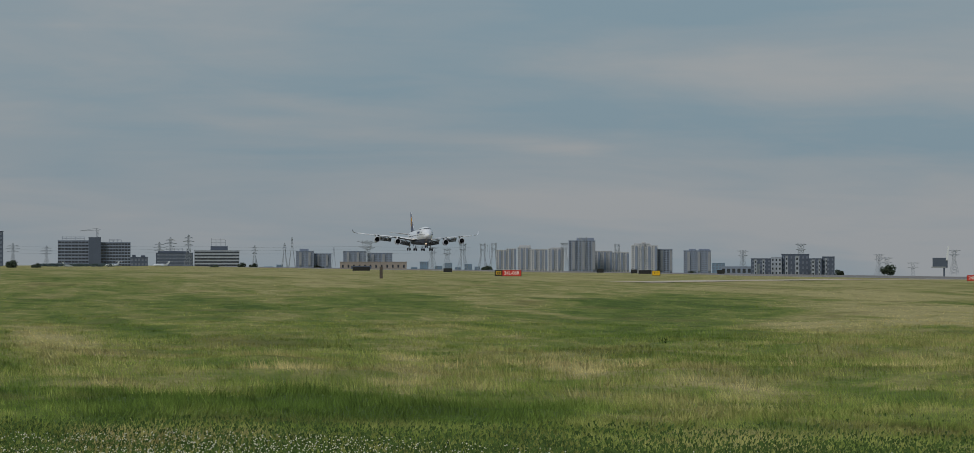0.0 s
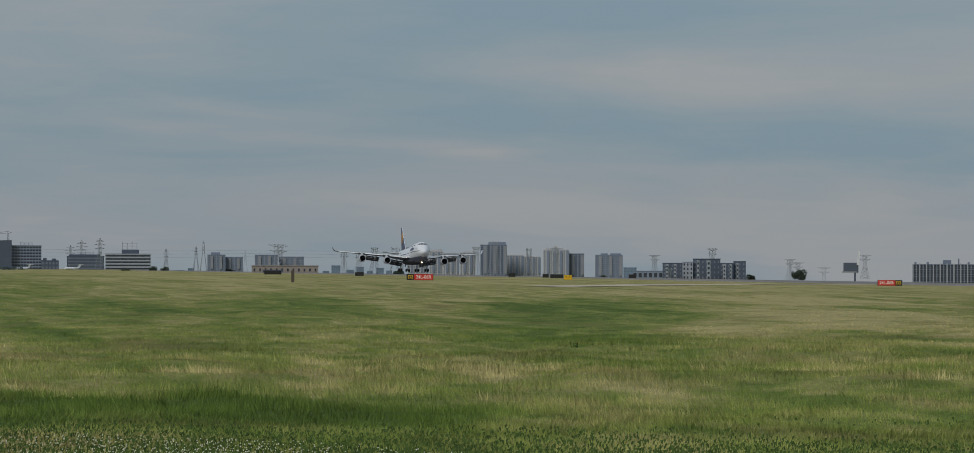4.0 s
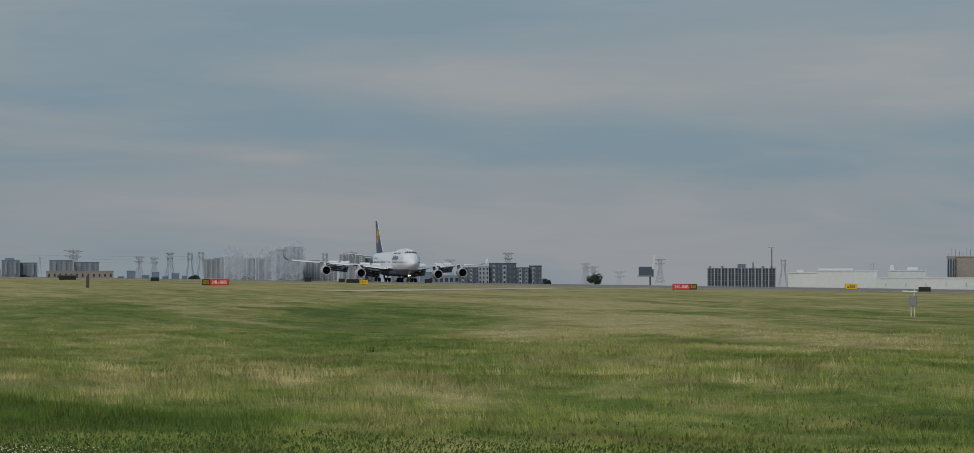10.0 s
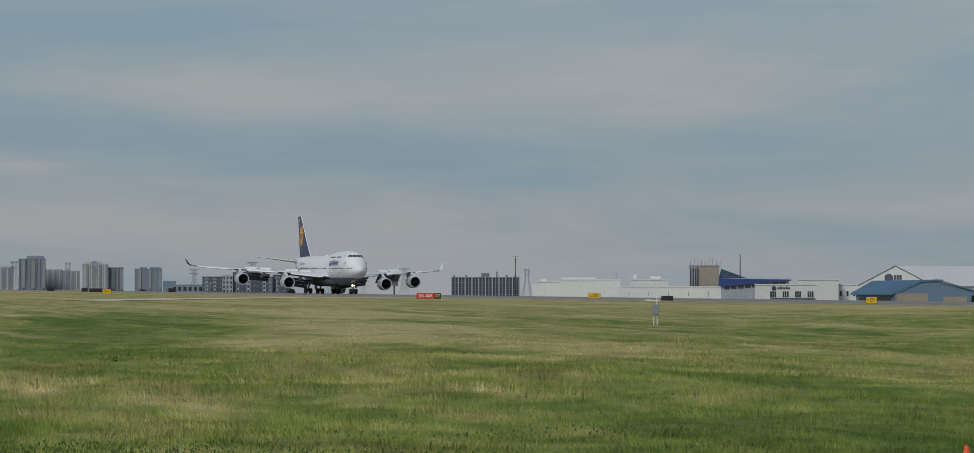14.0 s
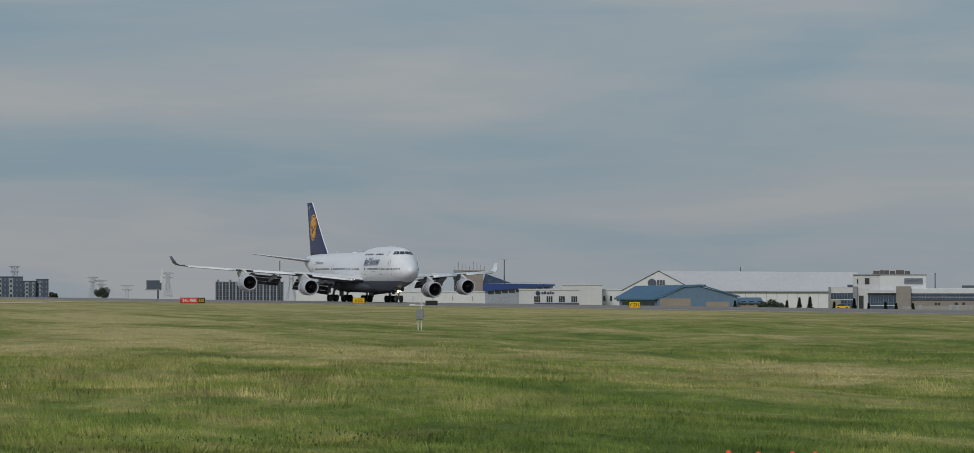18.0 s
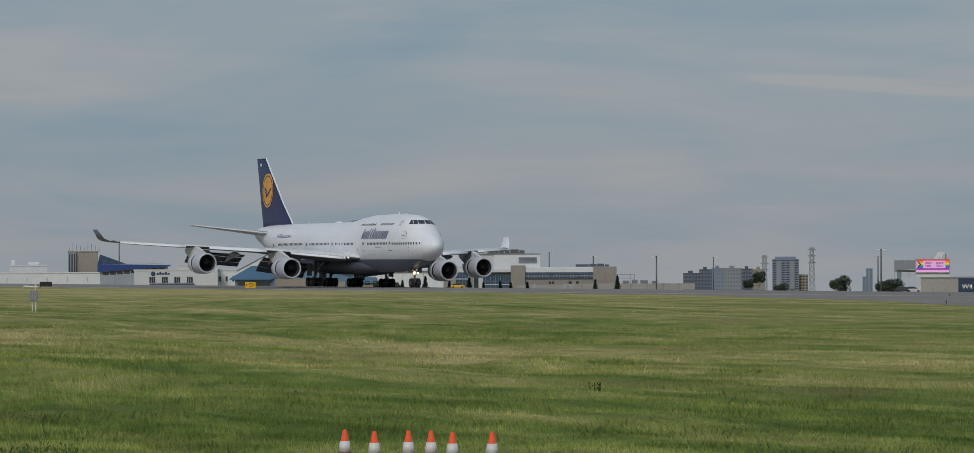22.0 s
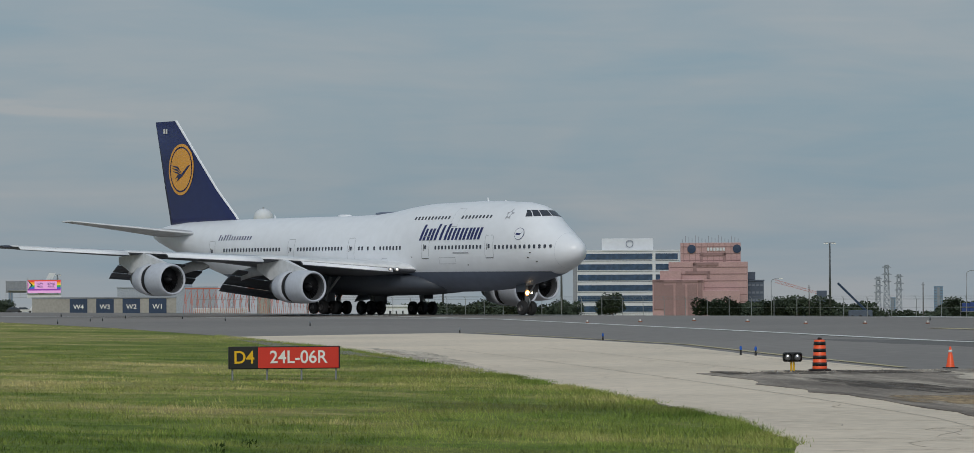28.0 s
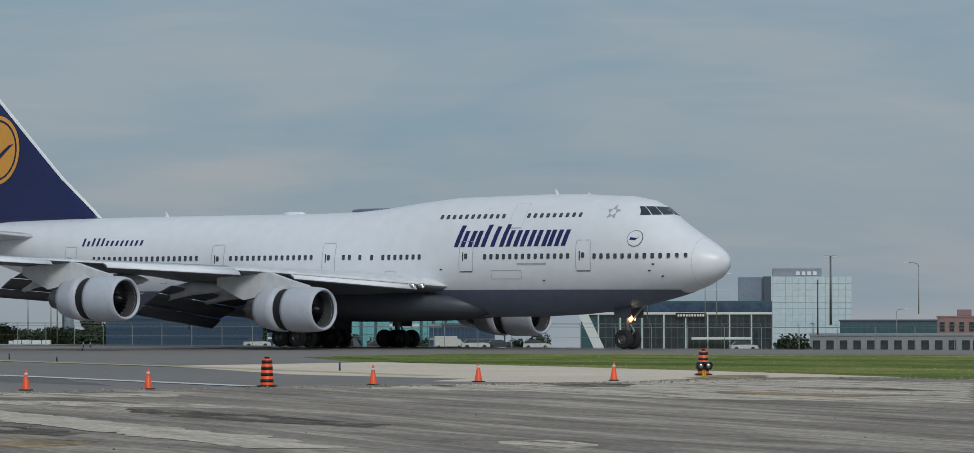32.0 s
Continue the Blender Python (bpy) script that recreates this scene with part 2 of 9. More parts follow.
def add_box(bm, lo, hi, m=None, bevel=0.0):
    vs = [bm.verts.new((x, y, z)) for x in (lo[0], hi[0]) for y in (lo[1], hi[1]) for z in (lo[2], hi[2])]
    fs = [bm.faces.new([vs[i] for i in f]) for f in
          ((0, 1, 3, 2), (4, 6, 7, 5), (0, 4, 5, 1), (2, 3, 7, 6), (0, 2, 6, 4), (1, 5, 7, 3))]
    if bevel:
        es = list({e for f in fs for e in f.edges})
        r = bmesh.ops.bevel(bm, geom=es, offset=bevel, segments=1, affect="EDGES")
        vs = list({v for f in bm.faces if f in fs or f in r["faces"] for v in f.verts} | set(r["verts"]))
        vs = [v for v in vs if v.is_valid]
    if m is not None:
        bmesh.ops.transform(bm, matrix=m, verts=vs)
    return vs


def box(lo, hi, m=None, bevel=0.0):
    bm = bmesh.new()
    add_box(bm, lo, hi, m, bevel)
    return bm


def add_bar(bm, a, b, r, n=6, r2=None):
    """A round bar from a to b."""
    a, b = Vector(a), Vector(b)
    d = (b - a).normalized()
    u = d.orthogonal().normalized()
    v = d.cross(u)
    ring = []
    for p, rr in ((a, r), (b, r if r2 is None else r2)):
        ring.append([bm.verts.new(p + rr * (math.cos(2 * math.pi * i / n) * u + math.sin(2 * math.pi * i / n) * v)) for i in range(n)])
    for i in range(n):
        bm.faces.new((ring[0][i], ring[0][(i + 1) % n], ring[1][(i + 1) % n], ring[1][i]))
    bm.faces.new(ring[0][::-1])
    bm.faces.new(ring[1])


def bars(lines, r, n=4):
    bm = bmesh.new()
    for a, b in lines:
        add_bar(bm, a, b, r, n)
    return bm


def loft(rings, cap=True):
    """Skin through closed rings of equal length."""
    bm = bmesh.new()
    vs = [[bm.verts.new(p) for p in ring] for ring in rings]
    n = len(rings[0])
    for a, b in zip(vs, vs[1:]):
        for i in range(n):
            bm.faces.new((a[i], a[(i + 1) % n], b[(i + 1) % n], b[i]))
    if cap:
        bm.faces.new(vs[0][::-1])
        bm.faces.new(vs[-1])
    bmesh.ops.recalc_face_normals(bm, faces=bm.faces)
    return bm


def revolve(profile, axis="x", n=32, centre=(0, 0, 0), closed=False, cap=False):
    """A surface of revolution: profile of (along, radius)."""
    bm = bmesh.new()
    rings = []
    for a, r in profile:
        ring = []
        for i in range(n):
            c, s = r * math.cos(2 * math.pi * i / n), r * math.sin(2 * math.pi * i / n)
            p = {"x": (a, c, s), "y": (c, a, s), "z": (c, s, a)}[axis]
            ring.append(bm.verts.new(Vector(p) + Vector(centre)))
        rings.append(ring)
    pairs = list(zip(rings, rings[1:])) + ([(rings[-1], rings[0])] if closed else [])
    for a, b in pairs:
        for i in range(n):
            bm.faces.new((a[i], a[(i + 1) % n], b[(i + 1) % n], b[i]))
    if cap:
        bm.faces.new(rings[0][::-1])
        bm.faces.new(rings[-1])
    bmesh.ops.recalc_face_normals(bm, faces=bm.faces)
    return bm


def thing(name, label, category, m=None, group="", kind=""):
    ob = new(name)
    if m is not None:
        ob.matrix_world = m
    return tagged(ob, label, category, group, kind)


def bearing(az, d, z=0.0, turn=0.0):
    """A pose d metres from the spot of the camera at the compass angle az from +Y to +X, its local -Y turned towards that spot."""
    a = radians(az)
    return pose(d * math.sin(a), d * math.cos(a), z, 0, 0, -az + turn)


# ---- ground ----
def between(table, t):
    """The value at t on a broken line."""
    for a, b in zip(table, table[1:]):
        if a[0] <= t <= b[0]:
            return a[1] + (b[1] - a[1]) * (t - a[0]) / (b[0] - a[0])
    return table[-1][1] if t > table[-1][0] else table[0][1]


def terrain(x, y):
    """Height of the ground: flat airfield, a low swell of meadow, and a long fall beyond the runway."""
    r = math.hypot(x, y)
    az = math.degrees(math.atan2(x, y))
    z = 0.0
    if az < -74 and y < 175:
        crest = between(((-180, 1.0), (-95, 1.9), (-90, 1.85), (-86, 1.63), (-83, 1.2), (-81, 1.02), (-78.3, 0.53), (-76, 0.2), (-73.9, 0.0)), az)
        k = max(0.0, min(1.0, (r - 110.0) / 440.0))
        k = k * k * (3 - 2 * k)
        z += crest * (k if r < 720 else math.exp(-((r - 720.0) / 350.0) ** 2)) * min(1.0, (175 - y) / 40.0)
    if y > 214:
        # the far half of the crowned runway falls away, then the land beyond it
        z -= 0.0144 * (y - 214)
    inside = meadow_edge(x) - y
    if inside > 8 and r > 55:
        k = min(1.0, (inside - 8) / 25.0) * min(1.0, (r - 55) / 30.0) * max(0.12, min(1.0, (470 - r) / 130.0))
        z += k * (0.38 * noise.noise(Vector((x * 0.011 + y * 0.004, y * 0.045, 2.0))) + 0.12 * noise.noise(Vector((x * 0.05, y * 0.16, 7.0))))
        z += k * 0.27 * noise.noise(Vector(((x + 1.3 * y) * 0.022, (y - 0.25 * x) * 0.085, 15.0)))
        z += k * (0.15 * noise.noise(Vector((x * 0.14, y * 0.30, 11.0))) + 0.045 * noise.noise(Vector((x * 0.45, y * 0.8, 4.0))))
    return z


EDGE = ((-360, 177), (-284, 158.5), (-231, 138.5), (-192, 121.5), (-145, 98.5), (-100, 73.5), (-79, 61.5), (-64, 52.5), (-54, 45.5), (-44, 36.5), (-10, 12))


def meadow_edge(x):
    """The y of the pavement's near edge at x."""
    if x < -360:
        return 175.0
    for (ax, ay), (bx, by) in zip(EDGE, EDGE[1:]):
        if ax <= x <= bx:
            return ay + (by - ay) * (x - ax) / (bx - ax)
    return -20.0


# ---- the airliner ----
# local axes: x forward, y to its left, z up; the origin is on the ground below the main gear, 33 m behind the nose
GEAR = 33.0
HULL = ((0.0, 5.40, 5.62, 0.10), (0.25, 4.92, 6.10, 0.62), (0.8, 4.45, 6.52, 1.12), (1.6, 4.05, 6.98, 1.58), (2.6, 3.70, 7.53, 2.02),
        (3.6, 3.42, 8.13, 2.36), (4.6, 3.18, 8.86, 2.62), (5.2, 3.05, 9.26, 2.75), (5.8, 2.92, 9.52, 2.86), (7.2, 2.66, 9.78, 3.02), (9.0, 2.42, 9.86, 3.16),
        (11.0, 2.25, 9.98, 3.22), (14.0, 2.12, 10.02, 3.25), (21.0, 2.05, 9.92, 3.25), (24.0, 2.05, 9.66, 3.25),
        (27.0, 2.05, 9.30, 3.25), (29.5, 2.05, 9.12, 3.25), (33.0, 2.08, 9.05, 3.25), (46.0, 2.25, 9.05, 3.24),
        (50.0, 2.70, 9.05, 3.16), (54.0, 3.45, 9.02, 2.92), (58.0, 4.40, 8.98, 2.52), (62.0, 5.45, 8.90, 1.95), (65.0, 6.25, 8.72, 1.40),
        (67.2, 6.90, 8.42, 0.85), (68.4, 7.30, 8.10, 0.35))


def hull_at(d):
    """Bottom, top and half width of the hull d metres behind the nose."""
    for a, b in zip(HULL, HULL[1:]):
        if a[0] <= d <= b[0]:
            k = (d - a[0]) / (b[0] - a[0])
            return [a[i] + k * (b[i] - a[i]) for i in (1, 2, 3)]
    return HULL[-1][1:]


def hull_waist(d):
    lo, hi, w = hull_at(d)
    return lo + min(0.5 * (hi - lo), 3.43 if d > 9 else 0.47 * (hi - lo))


def hull_y(d, z):
    """Half width of the hull at the height z."""
    lo, hi, w = hull_at(d)
    c = hull_waist(d)
    k = (z - c) / ((hi - c) if z > c else (c - lo))
    return w * math.sqrt(max(0.0, 1 - min(1.0, abs(k)) ** 2))


def hull_ring(d, n=48):
    lo, hi, w = hull_at(d)
    c = hull_waist(d)
    out = []
    for i in range(n):
        t = 2 * math.pi * i / n
        s = math.cos(t)
        out.append((GEAR - d, w * math.sin(t), c + s * ((hi - c) if s > 0 else (c - lo))))
    return out


def foil(d_le, d_te, y, z, thick, twist=0.0, n=9):
    """A wing section: a ring of points from the trailing edge over the top and back."""
    c = d_te - d_le
    up, dn = [], []
    for i in range(n):
        f = 0.5 * (1 - math.cos(math.pi * i / (n - 1)))
        t = thick * c * (1.5 * math.sqrt(f) * (1 - f) + 0.30 * f * (1 - f)) * 1.15
        zz = z + twist * (0.5 - f) * c
        up.append((GEAR - d_le - f * c, y, zz + 0.62 * t + 0.012 * c * math.sin(math.pi * f)))
        dn.append((GEAR - d_le - f * c, y, zz - 0.38 * t))
    return up[::-1] + dn[1:-1]


def wing_line(y):
    """Leading edge, trailing edge, height and thickness of the wing at the distance y from the centre line."""
    pts = ((0.0, 17.6, 37.2, 3.65, 0.115), (3.2, 20.3, 37.0, 3.84, 0.110), (12.0, 28.2, 38.2, 4.82, 0.088), (21.0, 36.3, 43.2, 5.45, 0.08), (30.6, 44.9, 48.7, 6.17, 0.075))
    for a, b in zip(pts, pts[1:]):
        if a[0] <= y <= b[0]:
            k = (y - a[0]) / (b[0] - a[0])
            return [a[i] + k * (b[i] - a[i]) for i in (1, 2, 3, 4)]
    return pts[-1][1:]


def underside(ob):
    """Grey on the faces that look down, deepened to carry their shade."""
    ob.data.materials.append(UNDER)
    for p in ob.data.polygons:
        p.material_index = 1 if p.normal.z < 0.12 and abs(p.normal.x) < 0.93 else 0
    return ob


SPOILERS = []
SLEEVES = []
FLEX = []
LEGS = []
# fan and spinner metal, with the intake's shade in its dark tone
FANM = mat("fan_shaded_metal", (0.022, 0.023, 0.027), 0.4, 0.5, 0.2, 2.0)


BLADE_ME = mesh_of("fan_blade", [(0.02, 0.36, -0.05), (-0.05, 0.36, 0.06), (-0.10, 1.10, 0.15), (0.10, 1.10, -0.08)], [(0, 1, 2, 3)], FANM)


def airliner():
    plane = thing("airliner", "white four-engined wide-body airliner with dark blue fin, landing", "aeroplane")
    body = part("fuselage", loft([hull_ring(d) for d in sorted({h[0] for h in HULL} | {0.5, 1.2, 2.1, 3.1, 4.1, 5.2, 6.5, 8.0, 10, 12.5, 16, 19.5, 22.5, 25.5, 28.2, 31, 52, 56, 60})]), WHITE, plane, "glossy white fuselage with humped upper deck", True)
    # grey belly: a skin just outside the lower hull, its shade in the grey
    rings = []
    for d in (3.0, 3.6, 4.1, 4.6, 5.2, 5.8, 6.5, 7.2, 8, 9, 10, 11, 12.5, 14, 16, 18, 21, 24, 27, 29.5, 33, 40, 46, 50, 52, 54, 55):
        lo, hi, w = hull_at(d)
        c = hull_waist(d)
        top = 3.78
        top = max(top, lo + 0.05)
        k = math.acos(max(-1, min(1, (c - top) / (c - lo))))
        ring = [(GEAR - d, 1.007 * w * math.sin(a), c - (c - lo + 0.03) * math.cos(a)) for a in [k * (i / 12 * 2 - 1) for i in range(13)]]
        rings.append(ring)
    bm = bmesh.new()
    vs = [[bm.verts.new(p) for p in r] for r in rings]
    for a, b in zip(vs, vs[1:]):
        for i in range(12):
            bm.faces.new((a[i], b[i], b[i + 1], a[i + 1]))
    bmesh.ops.recalc_face_normals(bm, faces=bm.faces)
    part("belly", bm, GREY, plane, "grey painted belly, deepened for its shade", True)
    # wing to body fairing, with the shade under the wing in its colour
    rings = []
    for d, w, lo, hi in ((18, 1.6, 2.2, 3.0), (20, 3.0, 1.95, 3.6), (23, 3.75, 1.80, 4.1), (28, 4.05, 1.72, 4.4), (34, 4.0, 1.75, 4.3), (38, 3.6, 1.9, 3.9), (41, 2.6, 2.1, 3.2), (43, 1.2, 2.2, 2.7)):
        rings.append([(GEAR - d, w * math.copysign(abs(math.sin(t)) ** 0.7, math.sin(t)), (lo + hi) / 2 + (hi - lo) / 2 * math.copysign(abs(math.cos(t)) ** 0.7, math.cos(t))) for t in [2 * math.pi * i / 24 for i in range(24)]])
    part("body_fairing", loft(rings), FAIRING, plane, "grey wing root fairing darkened for its shade", True)

    # cabin windows, doors and flight deck glass
    rim = box((-0.115, -0.02, -0.17), (0.115, 0.02, 0.17), None, 0.05)
    pane_mesh = bpy.data.meshes.new("cabin_window")
    rim.to_mesh(pane_mesh)
    rim.free()
    pane_mesh.materials.append(CABIN)
    runs = ((2.1, 8.3, 5.88), (10.2, 17.1, 5.90), (22.2, 25.3, 5.93), (26.2, 26.3, 5.94), (27.2, 27.3, 5.94), (28.1, 28.7, 5.95), (31.4, 38.6, 5.97), (41.6, 51.6, 6.0))
    for side in (-1, 1):
        for a, b, z in runs:
            d = a
            while d <= b + 0.01:
                w = part("cabin_window", pane_mesh, None, plane)
                y = hull_y(d, z)
                slope = math.degrees(math.atan2(hull_y(d + 0.3, z) - hull_y(d - 0.3, z), 0.6))
                w.matrix_basis = pose(GEAR - d, side * y, z, side * 2, 0, side * -slope if side > 0 else -slope * -1)
                d += 0.508
        for a, b in ((9.8, 13.9), (15.9, 21.0)):
            d = a
            while d <= b + 0.01:
                w = part("cabin_window", pane_mesh, None, plane)
                y = hull_y(d, 8.55)
                w.matrix_basis = pose(GEAR - d, side * y, 8.55, side * 37, 0, 0)
                d += 0.508
        # doors: frame strips standing a hair proud, with a small window and handle
        for d, z0, h in ((9.05, 4.95, 1.95), (18.35, 4.95, 1.95), (29.9, 4.95, 1.95), (39.7, 4.95, 1.95), (53.6, 5.0, 1.9), (14.7, 7.75, 1.6)):
            bm = bmesh.new()
            for u, v, du, dv in ((-0.55, h / 2, 0.022 if z0 < 6 else 0.009, h / 2 - 0.05), (0.55, h / 2, 0.022 if z0 < 6 else 0.009, h / 2 - 0.05), (0, h, 0.50, 0.022 if z0 < 6 else 0.009), (0, 0, 0.53, 0.03)):
                segs = 5 if dv > du else 1
                for s in range(segs):
                    va, vb = v - dv + 2 * dv * s / segs, v - dv + 2 * dv * (s + 1) / segs
                    cs = []
                    for uu, vv in ((u - du, va), (u + du, va), (u + du, vb), (u - du, vb)):
                        y = hull_y(d + uu, z0 + vv) + 0.012
                        cs.append(bm.verts.new((GEAR - d - uu, side * y, z0 + vv)))
                    bm.faces.new(cs)
            door = part("cabin_door", bm, SEAM, plane, "white cabin door with grey outline")
            if z0 < 6:
                w = part("door_window", pane_mesh, None, door)
                w.matrix_basis = pose(GEAR - d, side * (hull_y(d, 5.95) + 0.01), 5.95, side * 2)
                handle = bmesh.new()
                handle.faces.new([handle.verts.new((GEAR - d + u, side * (hull_y(d - u, v) + 0.02), v)) for u, v in ((-0.30, 5.62), (-0.22, 5.62), (-0.22, 6.2), (-0.30, 6.2))])
                part("door_handle", handle, BLACK, door, "dark recessed handle")
                sill = bmesh.new()
                sill.faces.new([sill.verts.new((GEAR - d + u, side * (hull_y(d - u, v) + 0.02), v)) for u, v in ((-0.5, z0 - 0.04), (0.5, z0 - 0.04), (0.5, z0 + 0.015), (-0.5, z0 + 0.015))])
                part("door_sill", sill, BLACK, door, "dark door sill")
    # flight deck windows: six panes that wrap round the brow
    def brow(y, z):
        """How far behind the nose the hull reaches the half width y at the height z."""
        lo, hi = 3.0, 9.0
        for _ in range(26):
            mid = (lo + hi) / 2
            if hull_at(mid)[1] > z and hull_y(mid, z) > y:
                hi = mid
            else:
                lo = mid
        return hi
    for side in (-1, 1):
        for f0, f1, r0, r1 in ((0.02, 0.46, 0.02, 0.52), (0.50, 0.76, 0.56, 0.84), (0.79, 0.97, 0.87, 0.97)):
            bm = bmesh.new()
            grid = []
            for i in range(5):
                fb, ft = f0 + (f1 - f0) * i / 4, r0 + (r1 - r0) * i / 4
                row = []
                for k in range(4):
                    q = k / 3
                    y, z = (1 - q) * 1.98 * fb + q * 1.50 * ft, 8.47 + 0.10 * (1 - q) * (1 - fb) + 0.58 * q
                    row.append(bm.verts.new((GEAR - brow(y, z) + 0.025, side * (y + 0.012), z + 0.012)))
                grid.append(row)
            for p, q in zip(grid, grid[1:]):
                for j in range(3):
                    bm.faces.new((p[j], q[j], q[j + 1], p[j + 1]))
            part("flight_deck_window", bm, PANE, plane, "dark flight deck window", True)

    # markings on both sides: the titles as plain slanted bars, a ring badge and a star badge
    def decal(poly, side, material, name, label, lift=0.02):
        bm = bmesh.new()
        bm.faces.new([bm.verts.new((GEAR - d, side * (hull_y(d, z) + lift), z)) for d, z in poly])
        return part(name, bm, material, plane, label)
    for side in (-1, 1):
        x = 10.7
        # widths and tops of nine strokes, front end at the aircraft's nose on one side
        for w, top in ((0.85, 1.42), (0.80, 1.05), (0.55, 1.45), (0.50, 1.32), (0.85, 1.45), (0.85, 1.05), (0.85, 1.05), (0.75, 1.05), (0.85, 1.05)):
            d = 19.4 - (x - 10.7) * 1.187
            lean, z0 = 0.28, 6.55
            strokes = ((0.0, 0.34, top),) if w < 0.6 else ((0.0, 0.34, top), (0.60, 0.34, min(top, 1.05)))
            for off, wide, tall in strokes:
                d0 = d - off * w * 1.05
                lo, hi = [(d0, 0.0), (d0 - wide, 0.0)], [(d0 - wide, tall), (d0, tall)]
                ring = lo + [tuple(Vector(lo[1]).lerp(Vector(hi[0]), k)) for k in (0.33, 0.66)] + hi + [tuple(Vector(hi[1]).lerp(Vector(lo[0]), k)) for k in (0.33, 0.66)]
                decal([(p - lean * q, z0 + q) for p, q in ring], side, TITLE, "title_bar", "deep blue slanted title stroke")
            x += w + 0.10
        for i in range(13):
            d = 52.6 - i * 0.46
            decal([(d, 6.95), (d - 0.20, 6.95), (d - 0.26, 7.5 if i in (0, 2, 3, 4) else 7.32), (d - 0.06, 7.5 if i in (0, 2, 3, 4) else 7.32)], side, TITLE, "small_title_bar", "small deep blue lettering stroke")
        ring = [(5.35 + 0.52 * math.cos(2 * math.pi * i / 24), 6.98 + 0.52 * math.sin(2 * math.pi * i / 24)) for i in range(24)]
        inner = [(5.35 + 0.485 * (p[0] - 5.35) / 0.52, 6.98 + 0.485 * (p[1] - 6.98) / 0.52) for p in ring]
        decal(ring, side, TITLE, "ring_badge", "thin blue ring badge near the nose", 0.03)
        decal(inner, side, WHITE, "ring_badge_field", "", 0.045)
        decal([(5.7, 6.90), (5.3, 6.88), (4.98, 7.16), (5.2, 7.0), (5.65, 7.06)], side, TITLE, "bird_mark", "", 0.06)
        for k in range(5):
            a = 2 * math.pi * k / 5 + 0.3
            cx, cz = 7.4 + 0.32 * math.cos(a), 8.7 + 0.32 * math.sin(a)
            decal([(cx + 0.2 * math.cos(a + t), cz + 0.2 * math.sin(a + t)) for t in (0.2, 2.3, 4.0)], side, SEAM, "star_badge", "grey five-part star badge", 0.03)
        decal([(14.2, 5.35), (11.9, 5.35), (11.9, 5.48), (14.2, 5.48)], side, SEAM, "type_lettering", "tiny grey lettering stroke")

    # hatch outlines and small probes low on the hull
    for side in (-1, 1):
        for d0, d1, z0, z1 in ((13.9, 16.3, 4.45, 5.0), (44.5, 47.2, 4.3, 5.1), (24.2, 25.0, 4.5, 5.0)):
            bm = bmesh.new()
            for a, b, c, e in ((d0, d1, z0, z0 + 0.03), (d0, d1, z1, z1 + 0.03), (d0, d0 + 0.03, z0, z1), (d1, d1 + 0.03, z0, z1)):
                bm.faces.new([bm.verts.new((GEAR - d, side * (hull_y(d, z) + 0.012), z)) for d, z in ((a, c), (b, c), (b, e), (a, e))])
            part("hatch_outline", bm, SEAM, plane, "thin grey hatch outline")
        for d, z in ((4.4, 4.95), (4.1, 5.35), (3.6, 4.6), (12.2, 4.35), (20.4, 5.1)):
            part("probe", box((GEAR - d - 0.09, side * hull_y(d, z) - 0.04, z - 0.04), (GEAR - d + 0.09, side * hull_y(d, z) + 0.04, z + 0.04), None, 0.02), BLACK, plane, "small dark probe")

    # wings
    for side in (-1, 1):
        rings = []
        for y in (0.0, 3.2, 6, 9, 12, 15, 18, 21, 24, 27, 30.0):
            a, b, z, t = wing_line(y)
            rings.append([(p[0], side * p[1], p[2]) for p in foil(a, b, y, z, t, 0.02)])
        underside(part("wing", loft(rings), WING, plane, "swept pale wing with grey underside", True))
        # winglet
        rings = []
        for y, a, b, z, t in ((30.0, 44.36, 48.42, 6.11, 0.075), (30.7, 45.2, 48.9, 6.23, 0.07), (31.2, 46.2, 49.2, 6.6, 0.07), (31.75, 47.7, 49.6, 7.85, 0.06)):
            r = foil(a, b, 0, 0, t)
            lean = 0.0 if y < 30.5 else 1.0
            rings.append([(p[0], side * (y + (p[2]) * lean * -1), z + p[2] * (1 - lean)) for p in r])
        # the right winglet is darker than the left
        part("winglet", loft(rings), BLUEGREY if side < 0 else WHITE, plane, "dark blue-grey upturned winglet" if side < 0 else "white upturned winglet", True)
        # white leading edge slat, drooped
        for y0, y1 in ((4.6, 10.6), (13.2, 19.6), (22.2, 29.6)):
            rings = []
            for k in range(4):
                y = y0 + (y1 - y0) * k / 3
                a, b, z, t = wing_line(y)
                c = (0.065 if y0 < 8 else 0.10) * (b - a) + 0.28
                rings.append([(GEAR - (a - 0.28) - u * c, side * y, z - 0.20 + v * c) for u, v in ((0, 0), (0.08, 0.16), (0.4, 0.34), (1.0, 0.50), (1.0, 0.44), (0.4, 0.12), (0.1, -0.08))])
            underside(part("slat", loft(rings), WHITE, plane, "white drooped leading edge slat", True))
